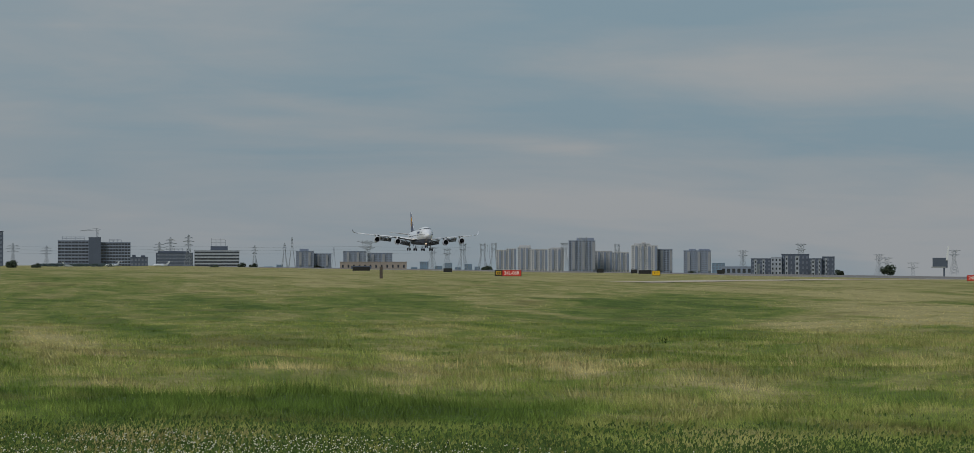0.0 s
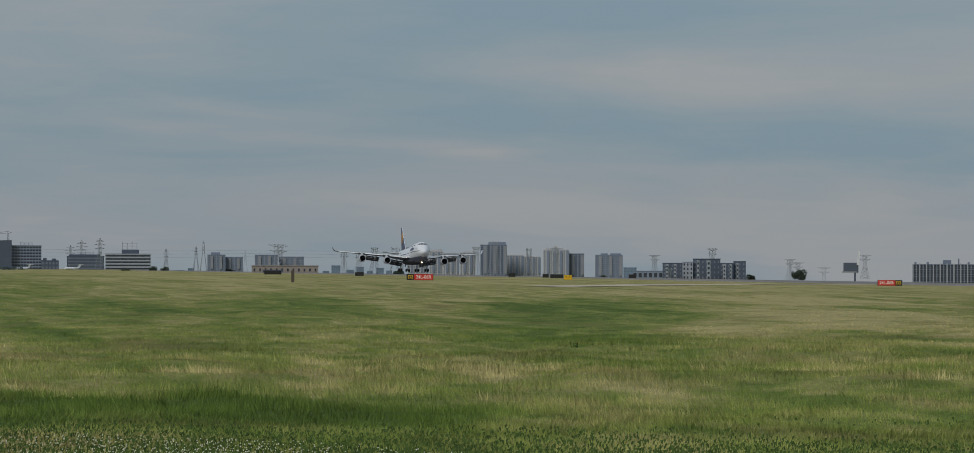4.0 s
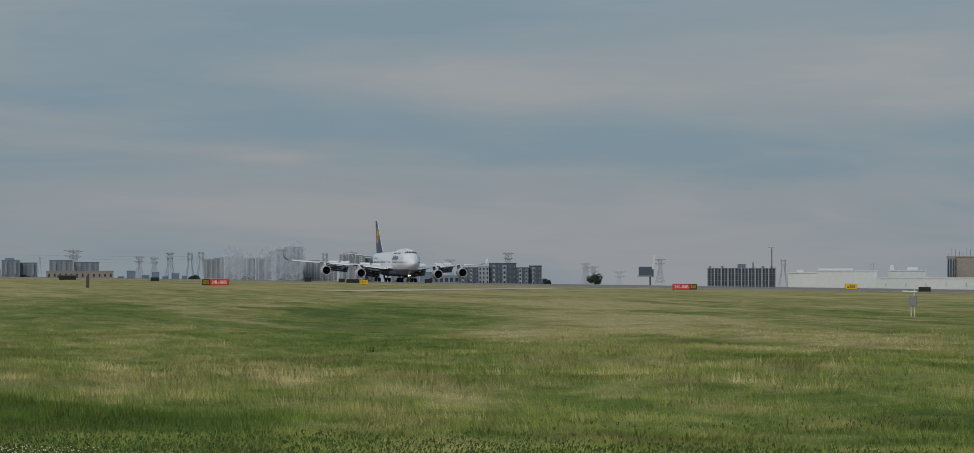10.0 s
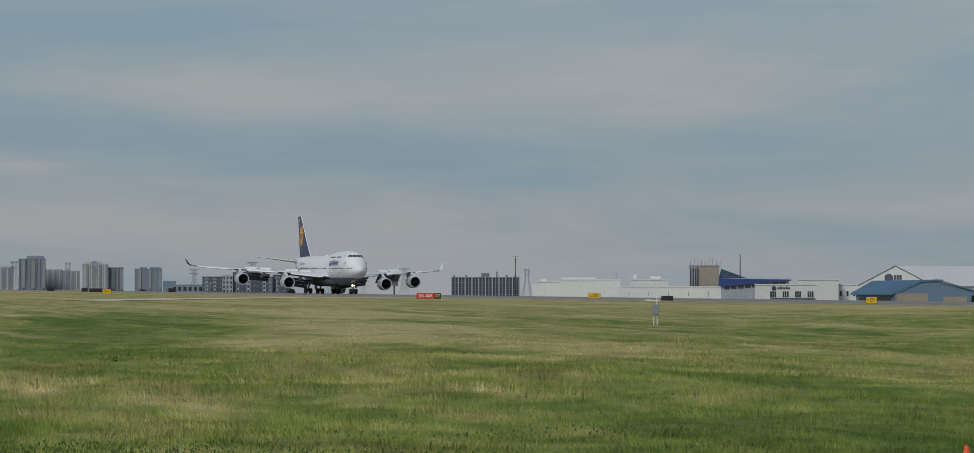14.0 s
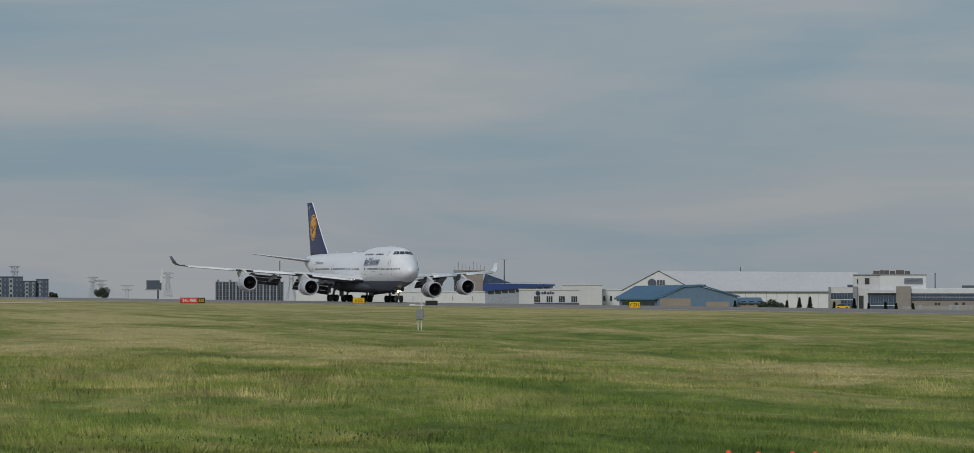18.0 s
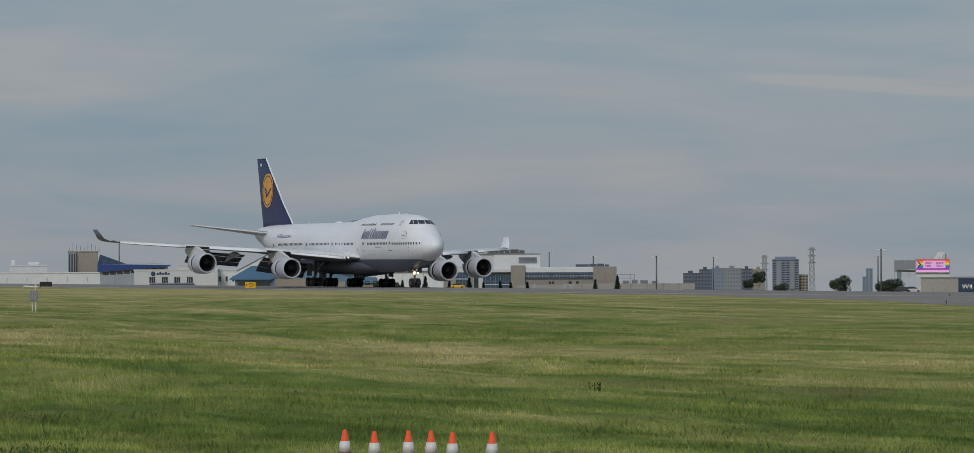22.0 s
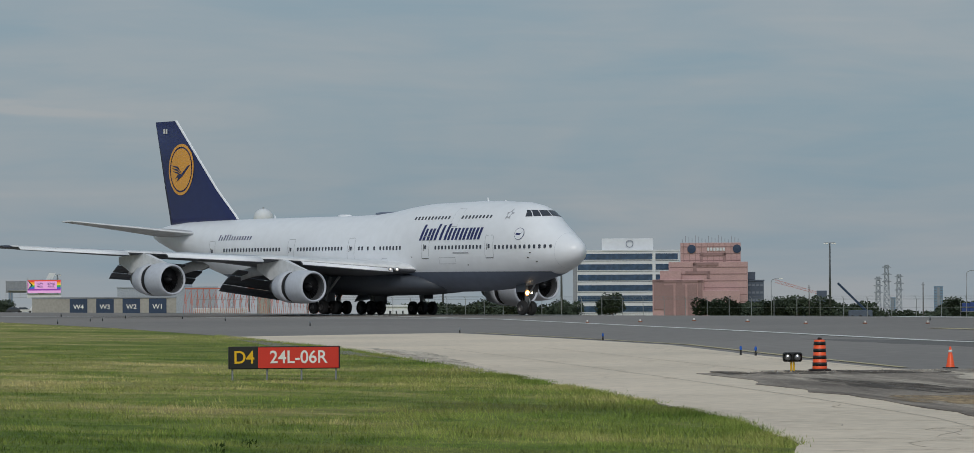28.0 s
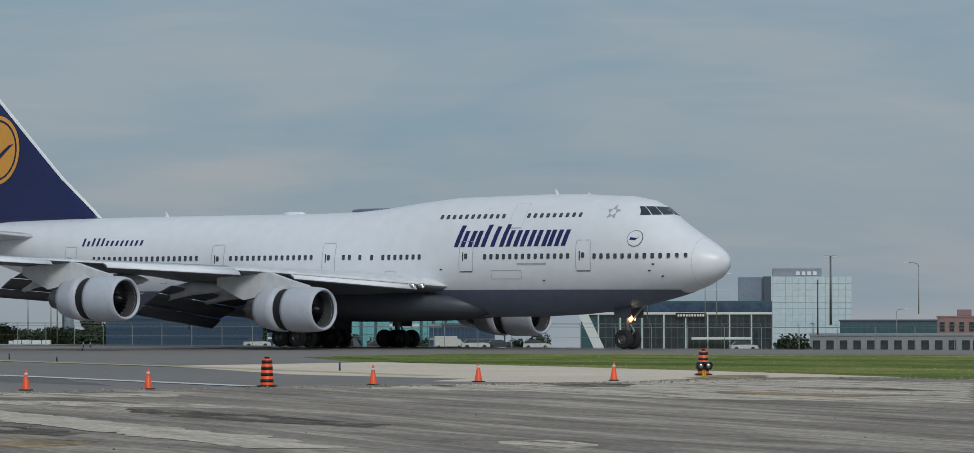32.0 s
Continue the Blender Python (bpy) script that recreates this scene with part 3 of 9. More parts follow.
        # slotted flaps let down behind the trailing edge
        for y0, y1 in ((3.9, 10.6), (13.2, 19.8)):
            for lead, drop, ang, chord in ((-1.0, 0.25, 16, 1.5), (0.35, 0.72, 28, 1.6), (1.70, 1.50, 40, 1.0)):
                rings = []
                for y in (y0, (y0 + y1) / 2, y1):
                    a, b, z, t = wing_line(y)
                    sc = 1.0 if y0 < 8 else 0.85
                    ca, sa = math.cos(radians(ang)), math.sin(radians(ang))
                    ring = []
                    for u, v in ((0, 0), (0.15, 0.09), (0.5, 0.07), (1.0, 0.0), (0.5, -0.05), (0.12, -0.07)):
                        u, v = u * chord * sc, v * chord * sc
                        ring.append((GEAR - (b + lead * sc) - (u * ca + v * sa), side * y, z - 0.12 * (b - a) * 0.3 - drop * sc - u * sa + v * ca))
                    rings.append(ring)
                part("flap", loft(rings), FLAP, plane, "lowered grey trailing edge flap", True)
        # spoiler panels hinged on the upper surface
        for y0, y1 in ((4.2, 6.9), (7.2, 10.2), (13.4, 16.2), (16.4, 19.4)):
            a, b, z, t = wing_line((y0 + y1) / 2)
            hinge = Vector((GEAR - b + 0.26 * (b - a), side * (y0 + y1) / 2, z + 0.30))
            sw = math.degrees(math.atan2(wing_line(y1)[1] - wing_line(y0)[1], y1 - y0))
            ln = 0.15 * (b - a)
            sp = part("spoiler", box((-ln, -(y1 - y0) / 2, -0.03), (0.0, (y1 - y0) / 2, 0.03), None, 0.01), WHITE, plane, "white spoiler panel")
            SPOILERS.append((sp, hinge, side * sw))
        # flap track fairings
        for y in (6.4, 9.4, 14.8, 18.4):
            a, b, z, t = wing_line(y)
            rings = []
            for u, rr in ((-4.2, 0.05), (-3.2, 0.34), (-1.5, 0.46), (0.4, 0.46), (2.0, 0.34), (3.1, 0.06)):
                zz = z - 0.62 - (0.0 if u < -0.5 else 0.34 * (u + 0.5))
                rings.append([(GEAR - b - u, side * (y + 0.62 * rr * math.sin(q)), zz + rr * math.cos(q)) for q in [2 * math.pi * i / 10 for i in range(10)]])
            part("flap_track_fairing", loft(rings), WING, plane, "", True)
        # engines
        for y, d0, zc, s in ((11.75, 23.2, 2.48, 1.0), (20.9, 31.9, 3.15, 1.0)):
            x0 = GEAR - d0
            c = (0, side * y, zc)
            eng = part("engine_cowl", revolve([(x0 - 1.05, 1.12), (x0 - 0.35, 1.14), (x0 - 0.08, 1.20), (x0, 1.27), (x0 - 0.10, 1.34), (x0 - 0.5, 1.42), (x0 - 1.2, 1.47), (x0 - 2.3, 1.47), (x0 - 2.55, 1.44), (x0 - 2.55, 1.25), (x0 - 1.05, 1.12)], "x", 40, c), COWL, plane, "pale engine cowl, round intake", True)
            part("intake_lip", revolve([(x0 - 0.30, 1.135), (x0 - 0.06, 1.19), (x0 + 0.02, 1.27), (x0 - 0.08, 1.355), (x0 - 0.30, 1.405)], "x", 40, c), COWL, eng, "pale rounded intake lip", True)
            part("reverser_gap", revolve([(x0 - 2.5, 1.36), (x0 - 3.7, 1.30)], "x", 40, c), BLACK, eng, "black open reverser gap", True)
            SLEEVES.append(part("reverser_sleeve", revolve([(x0 - 3.0, 1.30), (x0 - 3.0, 1.45), (x0 - 3.6, 1.42), (x0 - 4.6, 1.22), (x0 - 4.9, 1.14), (x0 - 4.9, 1.08), (x0 - 3.6, 1.2)], "x", 40, c), COWL, eng, "pale reverser sleeve slid aft", True))
            part("core_nozzle", revolve([(x0 - 4.4, 0.92), (x0 - 5.4, 0.80), (x0 - 6.2, 0.62), (x0 - 6.2, 0.5), (x0 - 5.0, 0.5)], "x", 28, c), DARKMETAL, eng, "scorched metal exhaust nozzle", True)
            part("exhaust_plug", revolve([(x0 - 5.6, 0.40), (x0 - 6.3, 0.28), (x0 - 6.9, 0.03)], "x", 20, c), DARKMETAL, eng, "", True)
            part("intake_duct", revolve([(x0 - 0.14, 1.155), (x0 - 0.4, 1.125), (x0 - 1.03, 1.11)], "x", 40, c), DUCT, eng, "grey intake duct toned dark for its shade", True)
            part("fan_case", revolve([(x0 - 1.1, 1.125), (x0 - 1.12, 0.05)], "x", 40, c), BLACK, eng, "dark fan face")
            for k in range(24):
                part("fan_blade", BLADE_ME, None, eng, "metal fan blade toned dark for the intake's shade" if k == 0 else "").matrix_basis = pose(x0 - 0.98, side * y, zc, 15 * k, 0, 0)
            part("spinner", revolve([(x0 - 0.95, 0.38), (x0 - 0.65, 0.26), (x0 - 0.40, 0.10), (x0 - 0.34, 0.01)], "x", 20, c), FANM, eng, "spinner cone toned dark for the intake's shade", True)
            a, b, z, t = wing_line(y)
            rings = []
            for d, zl, zh, w in ((d0 + 1.2, zc + 1.30, zc + 1.52, 0.10), (d0 + 2.6, zc + 1.25, zc + 1.85, 0.22), (d0 + 4.6, zc + 0.95, z + 0.10, 0.26), (d0 + 6.6, zc + 0.60, z - 0.05, 0.26), (d0 + 9.0, z - 0.75, z - 0.25, 0.12)):
                rings.append([(GEAR - d, side * y + sx * w, zz) for sx, zz in ((-1, zl), (1, zl), (1, zh), (-1, zh))])
            part("engine_pylon", loft(rings), WING, plane, "", False)
        # tailplane
        rings = []
        for y, a, b, z in ((1.0, 56.6, 66.6, 7.55), (4.5, 60.2, 66.9, 7.98), (8.0, 63.2, 67.6, 8.42), (11.05, 65.7, 68.3, 8.80)):
            rings.append([(p[0], side * p[1], p[2]) for p in foil(a, b, y, z, 0.085)])
        part("tailplane", loft(rings), WING, plane, "swept pale tailplane", True)
        # landing light in the wing root
        for off in (0.0, 0.42):
            light = part("landing_light", revolve([(GEAR - 21.3 - 1.0 * off, 0.15), (GEAR - 20.98 - 1.0 * off, 0.17), (GEAR - 20.98 - 1.0 * off, 0.13), (GEAR - 21.10 - 1.0 * off, 0.12)], "x", 14, (0, side * (4.35 + off), 4.02)), METAL, plane, "round landing light in the wing root", True)
            part("lens", revolve([(GEAR - 21.08 - 1.0 * off, 0.115), (GEAR - 21.06 - 1.0 * off, 0.01)], "x", 14, (0, side * (4.35 + off), 4.02)), LAMP2, light, "lit lens")

    # the pieces that bend with each wing
    for ob in plane.children:
        kind = ob.name.split('.')[0]
        if kind in ('wing', 'winglet', 'slat', 'flap', 'flap_track_fairing', 'engine_cowl', 'engine_pylon'):
            FLEX.append((ob, 1 if sum(v.co.y for v in ob.data.vertices) > 0 else -1))

    # fin: blue, with white leading edge strip and a round amber badge
    def fin_ring(z, a, b, t):
        return [(p[0], p[2], z) for p in foil(a, b, 0, 0, t)]
    rings = [fin_ring(z, a, b, t) for z, a, b, t in ((8.5, 52.8, 65.7, 0.075), (9.35, 54.0, 65.9, 0.078), (12.0, 57.3, 66.75, 0.08), (15.0, 60.6, 67.6, 0.08), (18.9, 64.9, 68.75, 0.08))]
    fin = part("fin", loft(rings), BLUE, plane, "tall swept deep blue fin", True)
    rings = []
    for z, a in ((9.05, 53.4), (9.5, 53.9), (12.0, 57.15), (15.0, 60.45), (18.95, 64.75)):
        rings.append([(GEAR - a - u, v, z) for u, v in ((0, 0), (0.08, 0.06), (0.27, 0.11), (0.27, -0.11), (0.08, -0.06))])
    part("fin_leading_edge", loft(rings), WHITE, fin, "white fin leading edge")
    for side in (-1, 1):
        def fin_y(d, z):
            k = (z - 9.35) / (18.9 - 9.35)
            a, b = 54.0 + k * 10.9, 65.9 + k * 2.85
            f = max(0.02, min(0.98, (d - a) / (b - a)))
            c = b - a
            t = 0.08 * c * (1.5 * math.sqrt(f) * (1 - f) + 0.30 * f * (1 - f)) * 1.15
            return 0.62 * t + 0.012 * c * math.sin(math.pi * f) if side > 0 else 0.38 * t

        def fin_disc(r0, r1, lift, material, name, label):
            bm = bmesh.new()
            rows = []
            for r in [r0 + (r1 - r0) * i / 5 for i in range(6)]:
                rows.append([bm.verts.new((GEAR - 63.7 + r * 0.93 * math.cos(q), side * (fin_y(63.7 - r * 0.93 * math.cos(q), 14.1 + r * math.sin(q)) + lift), 14.1 + r * math.sin(q))) for q in [2 * math.pi * i / 36 for i in range(36)]])
            for a, b in zip(rows, rows[1:]):
                for i in range(36):
                    bm.faces.new((a[i], a[(i + 1) % 36], b[(i + 1) % 36], b[i]))
            part(name, bm, material, fin, label, True)
        fin_disc(0.01, 2.08, 0.03, YELLOW, "badge_disc", "round amber disc on the fin")
        fin_disc(2.24, 2.52, 0.03, YELLOW, "badge_ring", "amber ring round the disc")

        def bird(poly, name):
            bm = bmesh.new()
            pts = [(63.7 - 2.0 * u, 14.1 + 2.15 * v) for u, v in poly]
            bm.faces.new([bm.verts.new((GEAR - d, side * (fin_y(d, z) + 0.06), z)) for d, z in pts])
            bmesh.ops.triangulate(bm, faces=bm.faces)
            part(name, bm, BLUE, fin, "plain dark bird shape on the disc")
        bird([(0.88, 0.20), (0.64, 0.15), (0.36, -0.08), (0.08, -0.20), (-0.22, -0.22), (-0.52, -0.40), (-0.20, -0.34), (-0.40, -0.56), (-0.05, -0.40), (0.20, -0.30), (0.44, -0.12), (0.66, 0.09)], "bird_body")
        for k in range(3):
            bird([(0.12 - 0.06 * k, -0.16 - 0.03 * k), (-0.28, 0.14 - 0.13 * k), (-0.94 + 0.07 * k, 0.22 - 0.13 * k), (-0.62 + 0.05 * k, 0.13 - 0.13 * k), (-0.30, 0.05 - 0.12 * k)], "bird_wing")
        for u in (66.35, 66.80):
            bm = bmesh.new()
            bm.faces.new([bm.verts.new((GEAR - d, side * (fin_y(d, z) + 0.03), z)) for d, z in ((u, 17.7), (u + 0.32, 17.7), (u + 0.32, 18.15), (u, 18.15))])
            part("small_letter_bar", bm, SIGNWHITE, fin, "tiny white lettering stroke")

    # radome seam near the nose
    part("radome_seam", loft([[(p[0], p[1] * 1.004, 5.5 + (p[2] - 5.5) * 1.004) for p in hull_ring(d)] for d in (1.73, 1.748)], False), COWL, plane, "grey radome seam")
    # small domes and aerials on the back
    for d, h in ((13.2, 0.34), (10.6, 0.12), (47.0, 0.34)):
        part("aerial", loft([[(GEAR - d - u, v, hull_at(d)[1] - 0.05) for u, v in ((0, 0), (0.16, 0.04), (0.34, 0), (0.16, -0.04))], [(GEAR - d - 0.25 - u, v * 0.4, hull_at(d)[1] + h) for u, v in ((0, 0), (0.06, 0.04), (0.14, 0), (0.06, -0.04))]]), WHITE, plane)
    for d, ln, h, m in ((35.6, 1.0, 0.16, WHITE), (28.6, 2.0, 0.14, GREY)):
        top = hull_at(d)[1]
        rim = [(ln * math.cos(q), 0.45 * math.sin(q)) for q in [2 * math.pi * i / 14 for i in range(14)]]
        part("roof_antenna_housing", loft([[(GEAR - d - k * u, k * v, top + z) for u, v in rim] for k, z in ((1.0, -0.10), (0.93, 0.55 * h), (0.6, 0.95 * h), (0.2, h))]), m, plane, "low rounded antenna housing", True)

    # landing gear
    tyre = bpy.data.meshes.new("tyre")
    b = revolve([(-0.22, 0.30), (-0.24, 0.50), (-0.19, 0.60), (-0.08, 0.63), (0.08, 0.63), (0.19, 0.60), (0.24, 0.50), (0.22, 0.30)], "y", 24)
    b.to_mesh(tyre)
    b.free()
    tyre.materials.append(RUBBER)
    rim_me = bpy.data.meshes.new("rim")
    b = revolve([(-0.16, 0.05), (-0.20, 0.12), (-0.14, 0.26), (-0.21, 0.32), (0.21, 0.32), (0.14, 0.26), (0.20, 0.12), (0.16, 0.05)], "y", 16, cap=True)
    b.to_mesh(rim_me)
    b.free()
    rim_me.materials.append(DARKMETAL)

    def wheel(parent, x, y):
        w = part("wheel", tyre, None, parent, "black tyre on grey rim")
        w.matrix_basis = pose(x, y, 0.63)
        part("rim", rim_me, None, w)

    def leg(d, y, wheels, name, label, rake):
        x = GEAR - d
        bm = bmesh.new()
        add_bar(bm, (x, y, 0.75), (x + rake[0], y + rake[1], rake[2]), 0.17, 10)
        add_bar(bm, (x, y, 0.6), (x, y, 1.5), 0.11, 10)
        add_bar(bm, (x - 0.1, y, 1.3), (x + rake[0] + 1.5, y + rake[1], rake[2]), 0.07, 6)
        g = part(name, bm, STEEL, plane, label, True)
        bm = bmesh.new()
        xs = sorted({w[0] for w in wheels})
        if len(xs) > 1:
            add_bar(bm, (x + xs[0], y, 0.66), (x + xs[-1], y, 0.66), 0.13, 8)
        for q in xs:
            add_bar(bm, (x + q, y - 0.55, 0.63), (x + q, y + 0.55, 0.63), 0.08, 8)
        part("bogie_beam", bm, DARKMETAL, g)
        bm = bmesh.new()
        add_bar(bm, (x + 0.18, y, 0.75), (x + 0.48, y, 1.15), 0.06, 6)
        add_bar(bm, (x + 0.48, y, 1.15), (x + 0.20, y, 1.55), 0.06, 6)
        part("torque_link", bm, STEEL, g)
        if len(wheels) > 2:
            bm = bmesh.new()
            add_bar(bm, (x + 0.1, y, 1.4), (x + rake[0] - 1.3, y + rake[1], rake[2]), 0.08, 6)
            add_bar(bm, (x, y, 1.5), (x + rake[0], y + (1.5 if y < 0 else -1.5), rake[2]), 0.08, 6)
            part("side_brace", bm, STEEL, g)
        for q, r in wheels:
            wheel(g, x + q, y + r)
        LEGS.append(g)
        return g
    four = [(u, v) for u in (-0.73, 0.73) for v in (-0.56, 0.56)]
    leg(30.85, -5.5, four, "wing_gear", "four-wheel landing gear leg", (0.2, 0.6, 3.4))
    leg(30.85, 5.5, four, "wing_gear", "four-wheel landing gear leg", (0.2, -0.6, 3.4))
    leg(33.95, -1.9, four, "body_gear", "four-wheel landing gear leg", (0.5, 0.1, 2.6))
    leg(33.95, 1.9, four, "body_gear", "four-wheel landing gear leg", (0.5, -0.1, 2.6))
    ng = leg(7.7, 0.0, [(0, -0.46), (0, 0.46)], "nose_gear", "twin-wheel nose gear leg", (-0.1, 0, 3.0))
    # a glowing ring is added here to give the lamp its amber halo
    part("light_bezel", revolve([(GEAR - 7.38, 0.17), (GEAR - 7.36, 0.25), (GEAR - 7.40, 0.25)], "x", 16, (0, -0.20, 1.95)), GLOWRIM, ng, "amber glowing ring for the lamp's halo")
    part("taxi_light", revolve([(GEAR - 7.36, 0.17), (GEAR - 7.32, 0.01)], "x", 14, (0, -0.20, 1.95)), LAMP, ng, "lit nose gear lamp")
    part("taxi_light", revolve([(GEAR - 7.36, 0.11), (GEAR - 7.34, 0.01)], "x", 14, (0, 0.24, 1.95)), LAMP, ng, "lit nose gear lamp")
    for side in (-1, 1):
        part("gear_door", box((GEAR - 8.3, side * 0.7 - 0.03, 2.0), (GEAR - 7.0, side * 0.7 + 0.03, 2.75), None, 0.02), FAIRING, plane, "open grey nose gear door")
        part("gear_door", box((GEAR - 31.85, side * 6.15 - 0.04, 1.5), (GEAR - 30.15, side * 6.15 + 0.04, 3.2), None, 0.02), FAIRING, plane, "open grey gear door")
        part("gear_door", box((GEAR - 35.45, side * 2.9 - 0.04, 0.95), (GEAR - 32.85, side * 2.9 + 0.04, 2.1), None, 0.02), FAIRING, plane, "open grey gear door")
    return plane


AIRLINER = airliner()


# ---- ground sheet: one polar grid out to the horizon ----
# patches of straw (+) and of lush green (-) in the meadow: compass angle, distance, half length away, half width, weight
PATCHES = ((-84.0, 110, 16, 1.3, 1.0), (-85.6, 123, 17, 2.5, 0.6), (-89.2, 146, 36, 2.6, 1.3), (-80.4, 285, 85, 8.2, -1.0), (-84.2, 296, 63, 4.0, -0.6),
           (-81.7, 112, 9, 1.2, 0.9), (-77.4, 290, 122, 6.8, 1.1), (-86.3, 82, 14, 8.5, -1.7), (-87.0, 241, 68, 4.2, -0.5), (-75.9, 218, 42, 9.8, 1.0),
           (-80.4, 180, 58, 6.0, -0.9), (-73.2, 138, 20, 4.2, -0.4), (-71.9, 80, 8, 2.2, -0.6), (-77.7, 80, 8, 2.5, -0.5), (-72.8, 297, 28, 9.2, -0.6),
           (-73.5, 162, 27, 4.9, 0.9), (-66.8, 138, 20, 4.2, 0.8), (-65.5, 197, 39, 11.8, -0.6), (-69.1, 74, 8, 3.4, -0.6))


def meadow(name, lift):
    """Grass: dark green, mid green, straw and rusty seed heads in patches of several sizes."""
    m = bpy.data.materials.new(name)
    m.use_nodes = True
    n, l = m.node_tree.nodes, m.node_tree.links
    b = n["Principled BSDF"]
    b.inputs["Roughness"].default_value = 0.9
    b.inputs["Specular IOR Level"].default_value = 0.08

    def calc(op, p, q=None, r=None):
        k = n.new("ShaderNodeMath")
        k.operation = op
        for i, v in enumerate((p, q, r)):
            if isinstance(v, (int, float)):
                k.inputs[i].default_value = v
            elif v is not None:
                l.new(v, k.inputs[i])
        return k.outputs[0]

    def spread(v, a, c, d, e, smooth=False):
        k = n.new("ShaderNodeMapRange")
        if smooth:
            k.interpolation_type = "SMOOTHSTEP"
        for i, x in enumerate((a, c, d, e)):
            k.inputs[i + 1].default_value = x
        l.new(v, k.inputs[0])
        return k.outputs[0]

    geo = n.new("ShaderNodeNewGeometry")
    flat = n.new("ShaderNodeVectorMath")
    flat.operation = "MULTIPLY"
    flat.inputs[1].default_value = (1, 1, 0)
    l.new(geo.outputs["Position"], flat.inputs[0])

    def tone(scale, detail, rough, dist, stretch=(1, 1), turn=0.0):
        mp, t = n.new("ShaderNodeMapping"), n.new("ShaderNodeTexNoise")
        mp.inputs["Rotation"].default_value = (0, 0, radians(turn))
        mp.inputs["Scale"].default_value = (stretch[0], stretch[1], 0)
        t.inputs["Scale"].default_value, t.inputs["Detail"].default_value, t.inputs["Roughness"].default_value, t.inputs["Distortion"].default_value = scale, detail, rough, dist
        l.new(flat.outputs[0], mp.inputs["Vector"])
        l.new(mp.outputs[0], t.inputs["Vector"])
        return t
    broad = tone(0.055, 5, 0.55, 1.0, (0.22, 1.0), 7).outputs["Fac"]
    rows = tone(0.20, 4, 0.6, 0.5, (0.07, 1.0), 1.5).outputs["Fac"]
    clumps = tone(0.40, 7, 0.62, 0.8, (0.42, 1.0), -12).outputs["Fac"]
    fine = tone(2.6, 4, 0.6, 0.3, (0.55, 1.0)).outputs["Fac"]
    ragged = tone(0.30, 5, 0.62, 0.5)
    total = calc("ADD", calc("MULTIPLY_ADD", broad, 0.26, calc("MULTIPLY", rows, 0.26)), calc("ADD", calc("MULTIPLY", clumps, 0.36), calc("MULTIPLY", fine, 0.12)))
    wob = n.new("ShaderNodeVectorMath")
    wob.operation = "MULTIPLY_ADD"
    wob.inputs[1].default_value = (11, 4.5, 0)
    l.new(ragged.outputs["Color"], wob.inputs[0])
    shift = n.new("ShaderNodeVectorMath")
    shift.operation = "SUBTRACT"
    shift.inputs[1].default_value = (5.5, 2.25, 0)
    l.new(flat.outputs[0], shift.inputs[0])
    l.new(shift.outputs[0], wob.inputs[2])
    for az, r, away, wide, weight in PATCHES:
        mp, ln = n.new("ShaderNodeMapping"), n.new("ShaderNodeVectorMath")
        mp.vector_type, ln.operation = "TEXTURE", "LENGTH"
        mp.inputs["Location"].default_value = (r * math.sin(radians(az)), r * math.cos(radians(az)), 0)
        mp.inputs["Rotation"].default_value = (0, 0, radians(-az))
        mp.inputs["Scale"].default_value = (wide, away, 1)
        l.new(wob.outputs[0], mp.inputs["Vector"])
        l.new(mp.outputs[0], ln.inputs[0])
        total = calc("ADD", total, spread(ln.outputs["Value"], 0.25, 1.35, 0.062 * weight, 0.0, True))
    # drier towards the runway, greener beside the taxiway, mown and dry beyond the runway
    sep = n.new("ShaderNodeSeparateXYZ")
    l.new(flat.outputs[0], sep.inputs[0])
    slant = calc("MULTIPLY_ADD", sep.outputs["Y"], 1.2, sep.outputs["X"])
    total = calc("ADD", total, spread(sep.outputs["Y"], 4.0, 40.0, -0.014, 0.022))
    total = calc("ADD", total, spread(slant, -68.0, -30.0, 0.0, -0.020))
    total = calc("ADD", total, spread(slant, -30.0, -5.0, 0.0, -0.042))
    total = calc("ADD", total, spread(slant, 25.0, 50.0, 0.0, 0.012))
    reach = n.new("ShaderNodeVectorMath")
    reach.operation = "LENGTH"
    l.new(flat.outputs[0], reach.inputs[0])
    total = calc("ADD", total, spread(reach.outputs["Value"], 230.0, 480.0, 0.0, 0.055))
    if "blade" in name:
        dry = n.new("ShaderNodeAttribute")
        dry.attribute_name = "dry"
        total = calc("ADD", total, dry.outputs["Fac"])
    total = calc("MULTIPLY_ADD", total, 1.85, -0.425)
    ramp = n.new("ShaderNodeValToRGB")
    e = ramp.color_ramp.elements
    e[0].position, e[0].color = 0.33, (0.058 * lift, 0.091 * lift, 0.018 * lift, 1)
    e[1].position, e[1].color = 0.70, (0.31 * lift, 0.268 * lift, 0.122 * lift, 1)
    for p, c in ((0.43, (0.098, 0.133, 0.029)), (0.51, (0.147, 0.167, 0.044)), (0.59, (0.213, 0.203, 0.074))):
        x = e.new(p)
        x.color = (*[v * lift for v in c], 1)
    l.new(total, ramp.inputs[0])
    # rusty seed heads
    rust = tone(0.16, 5, 0.6, 0.6, (0.5, 1.0), 20).outputs["Fac"]
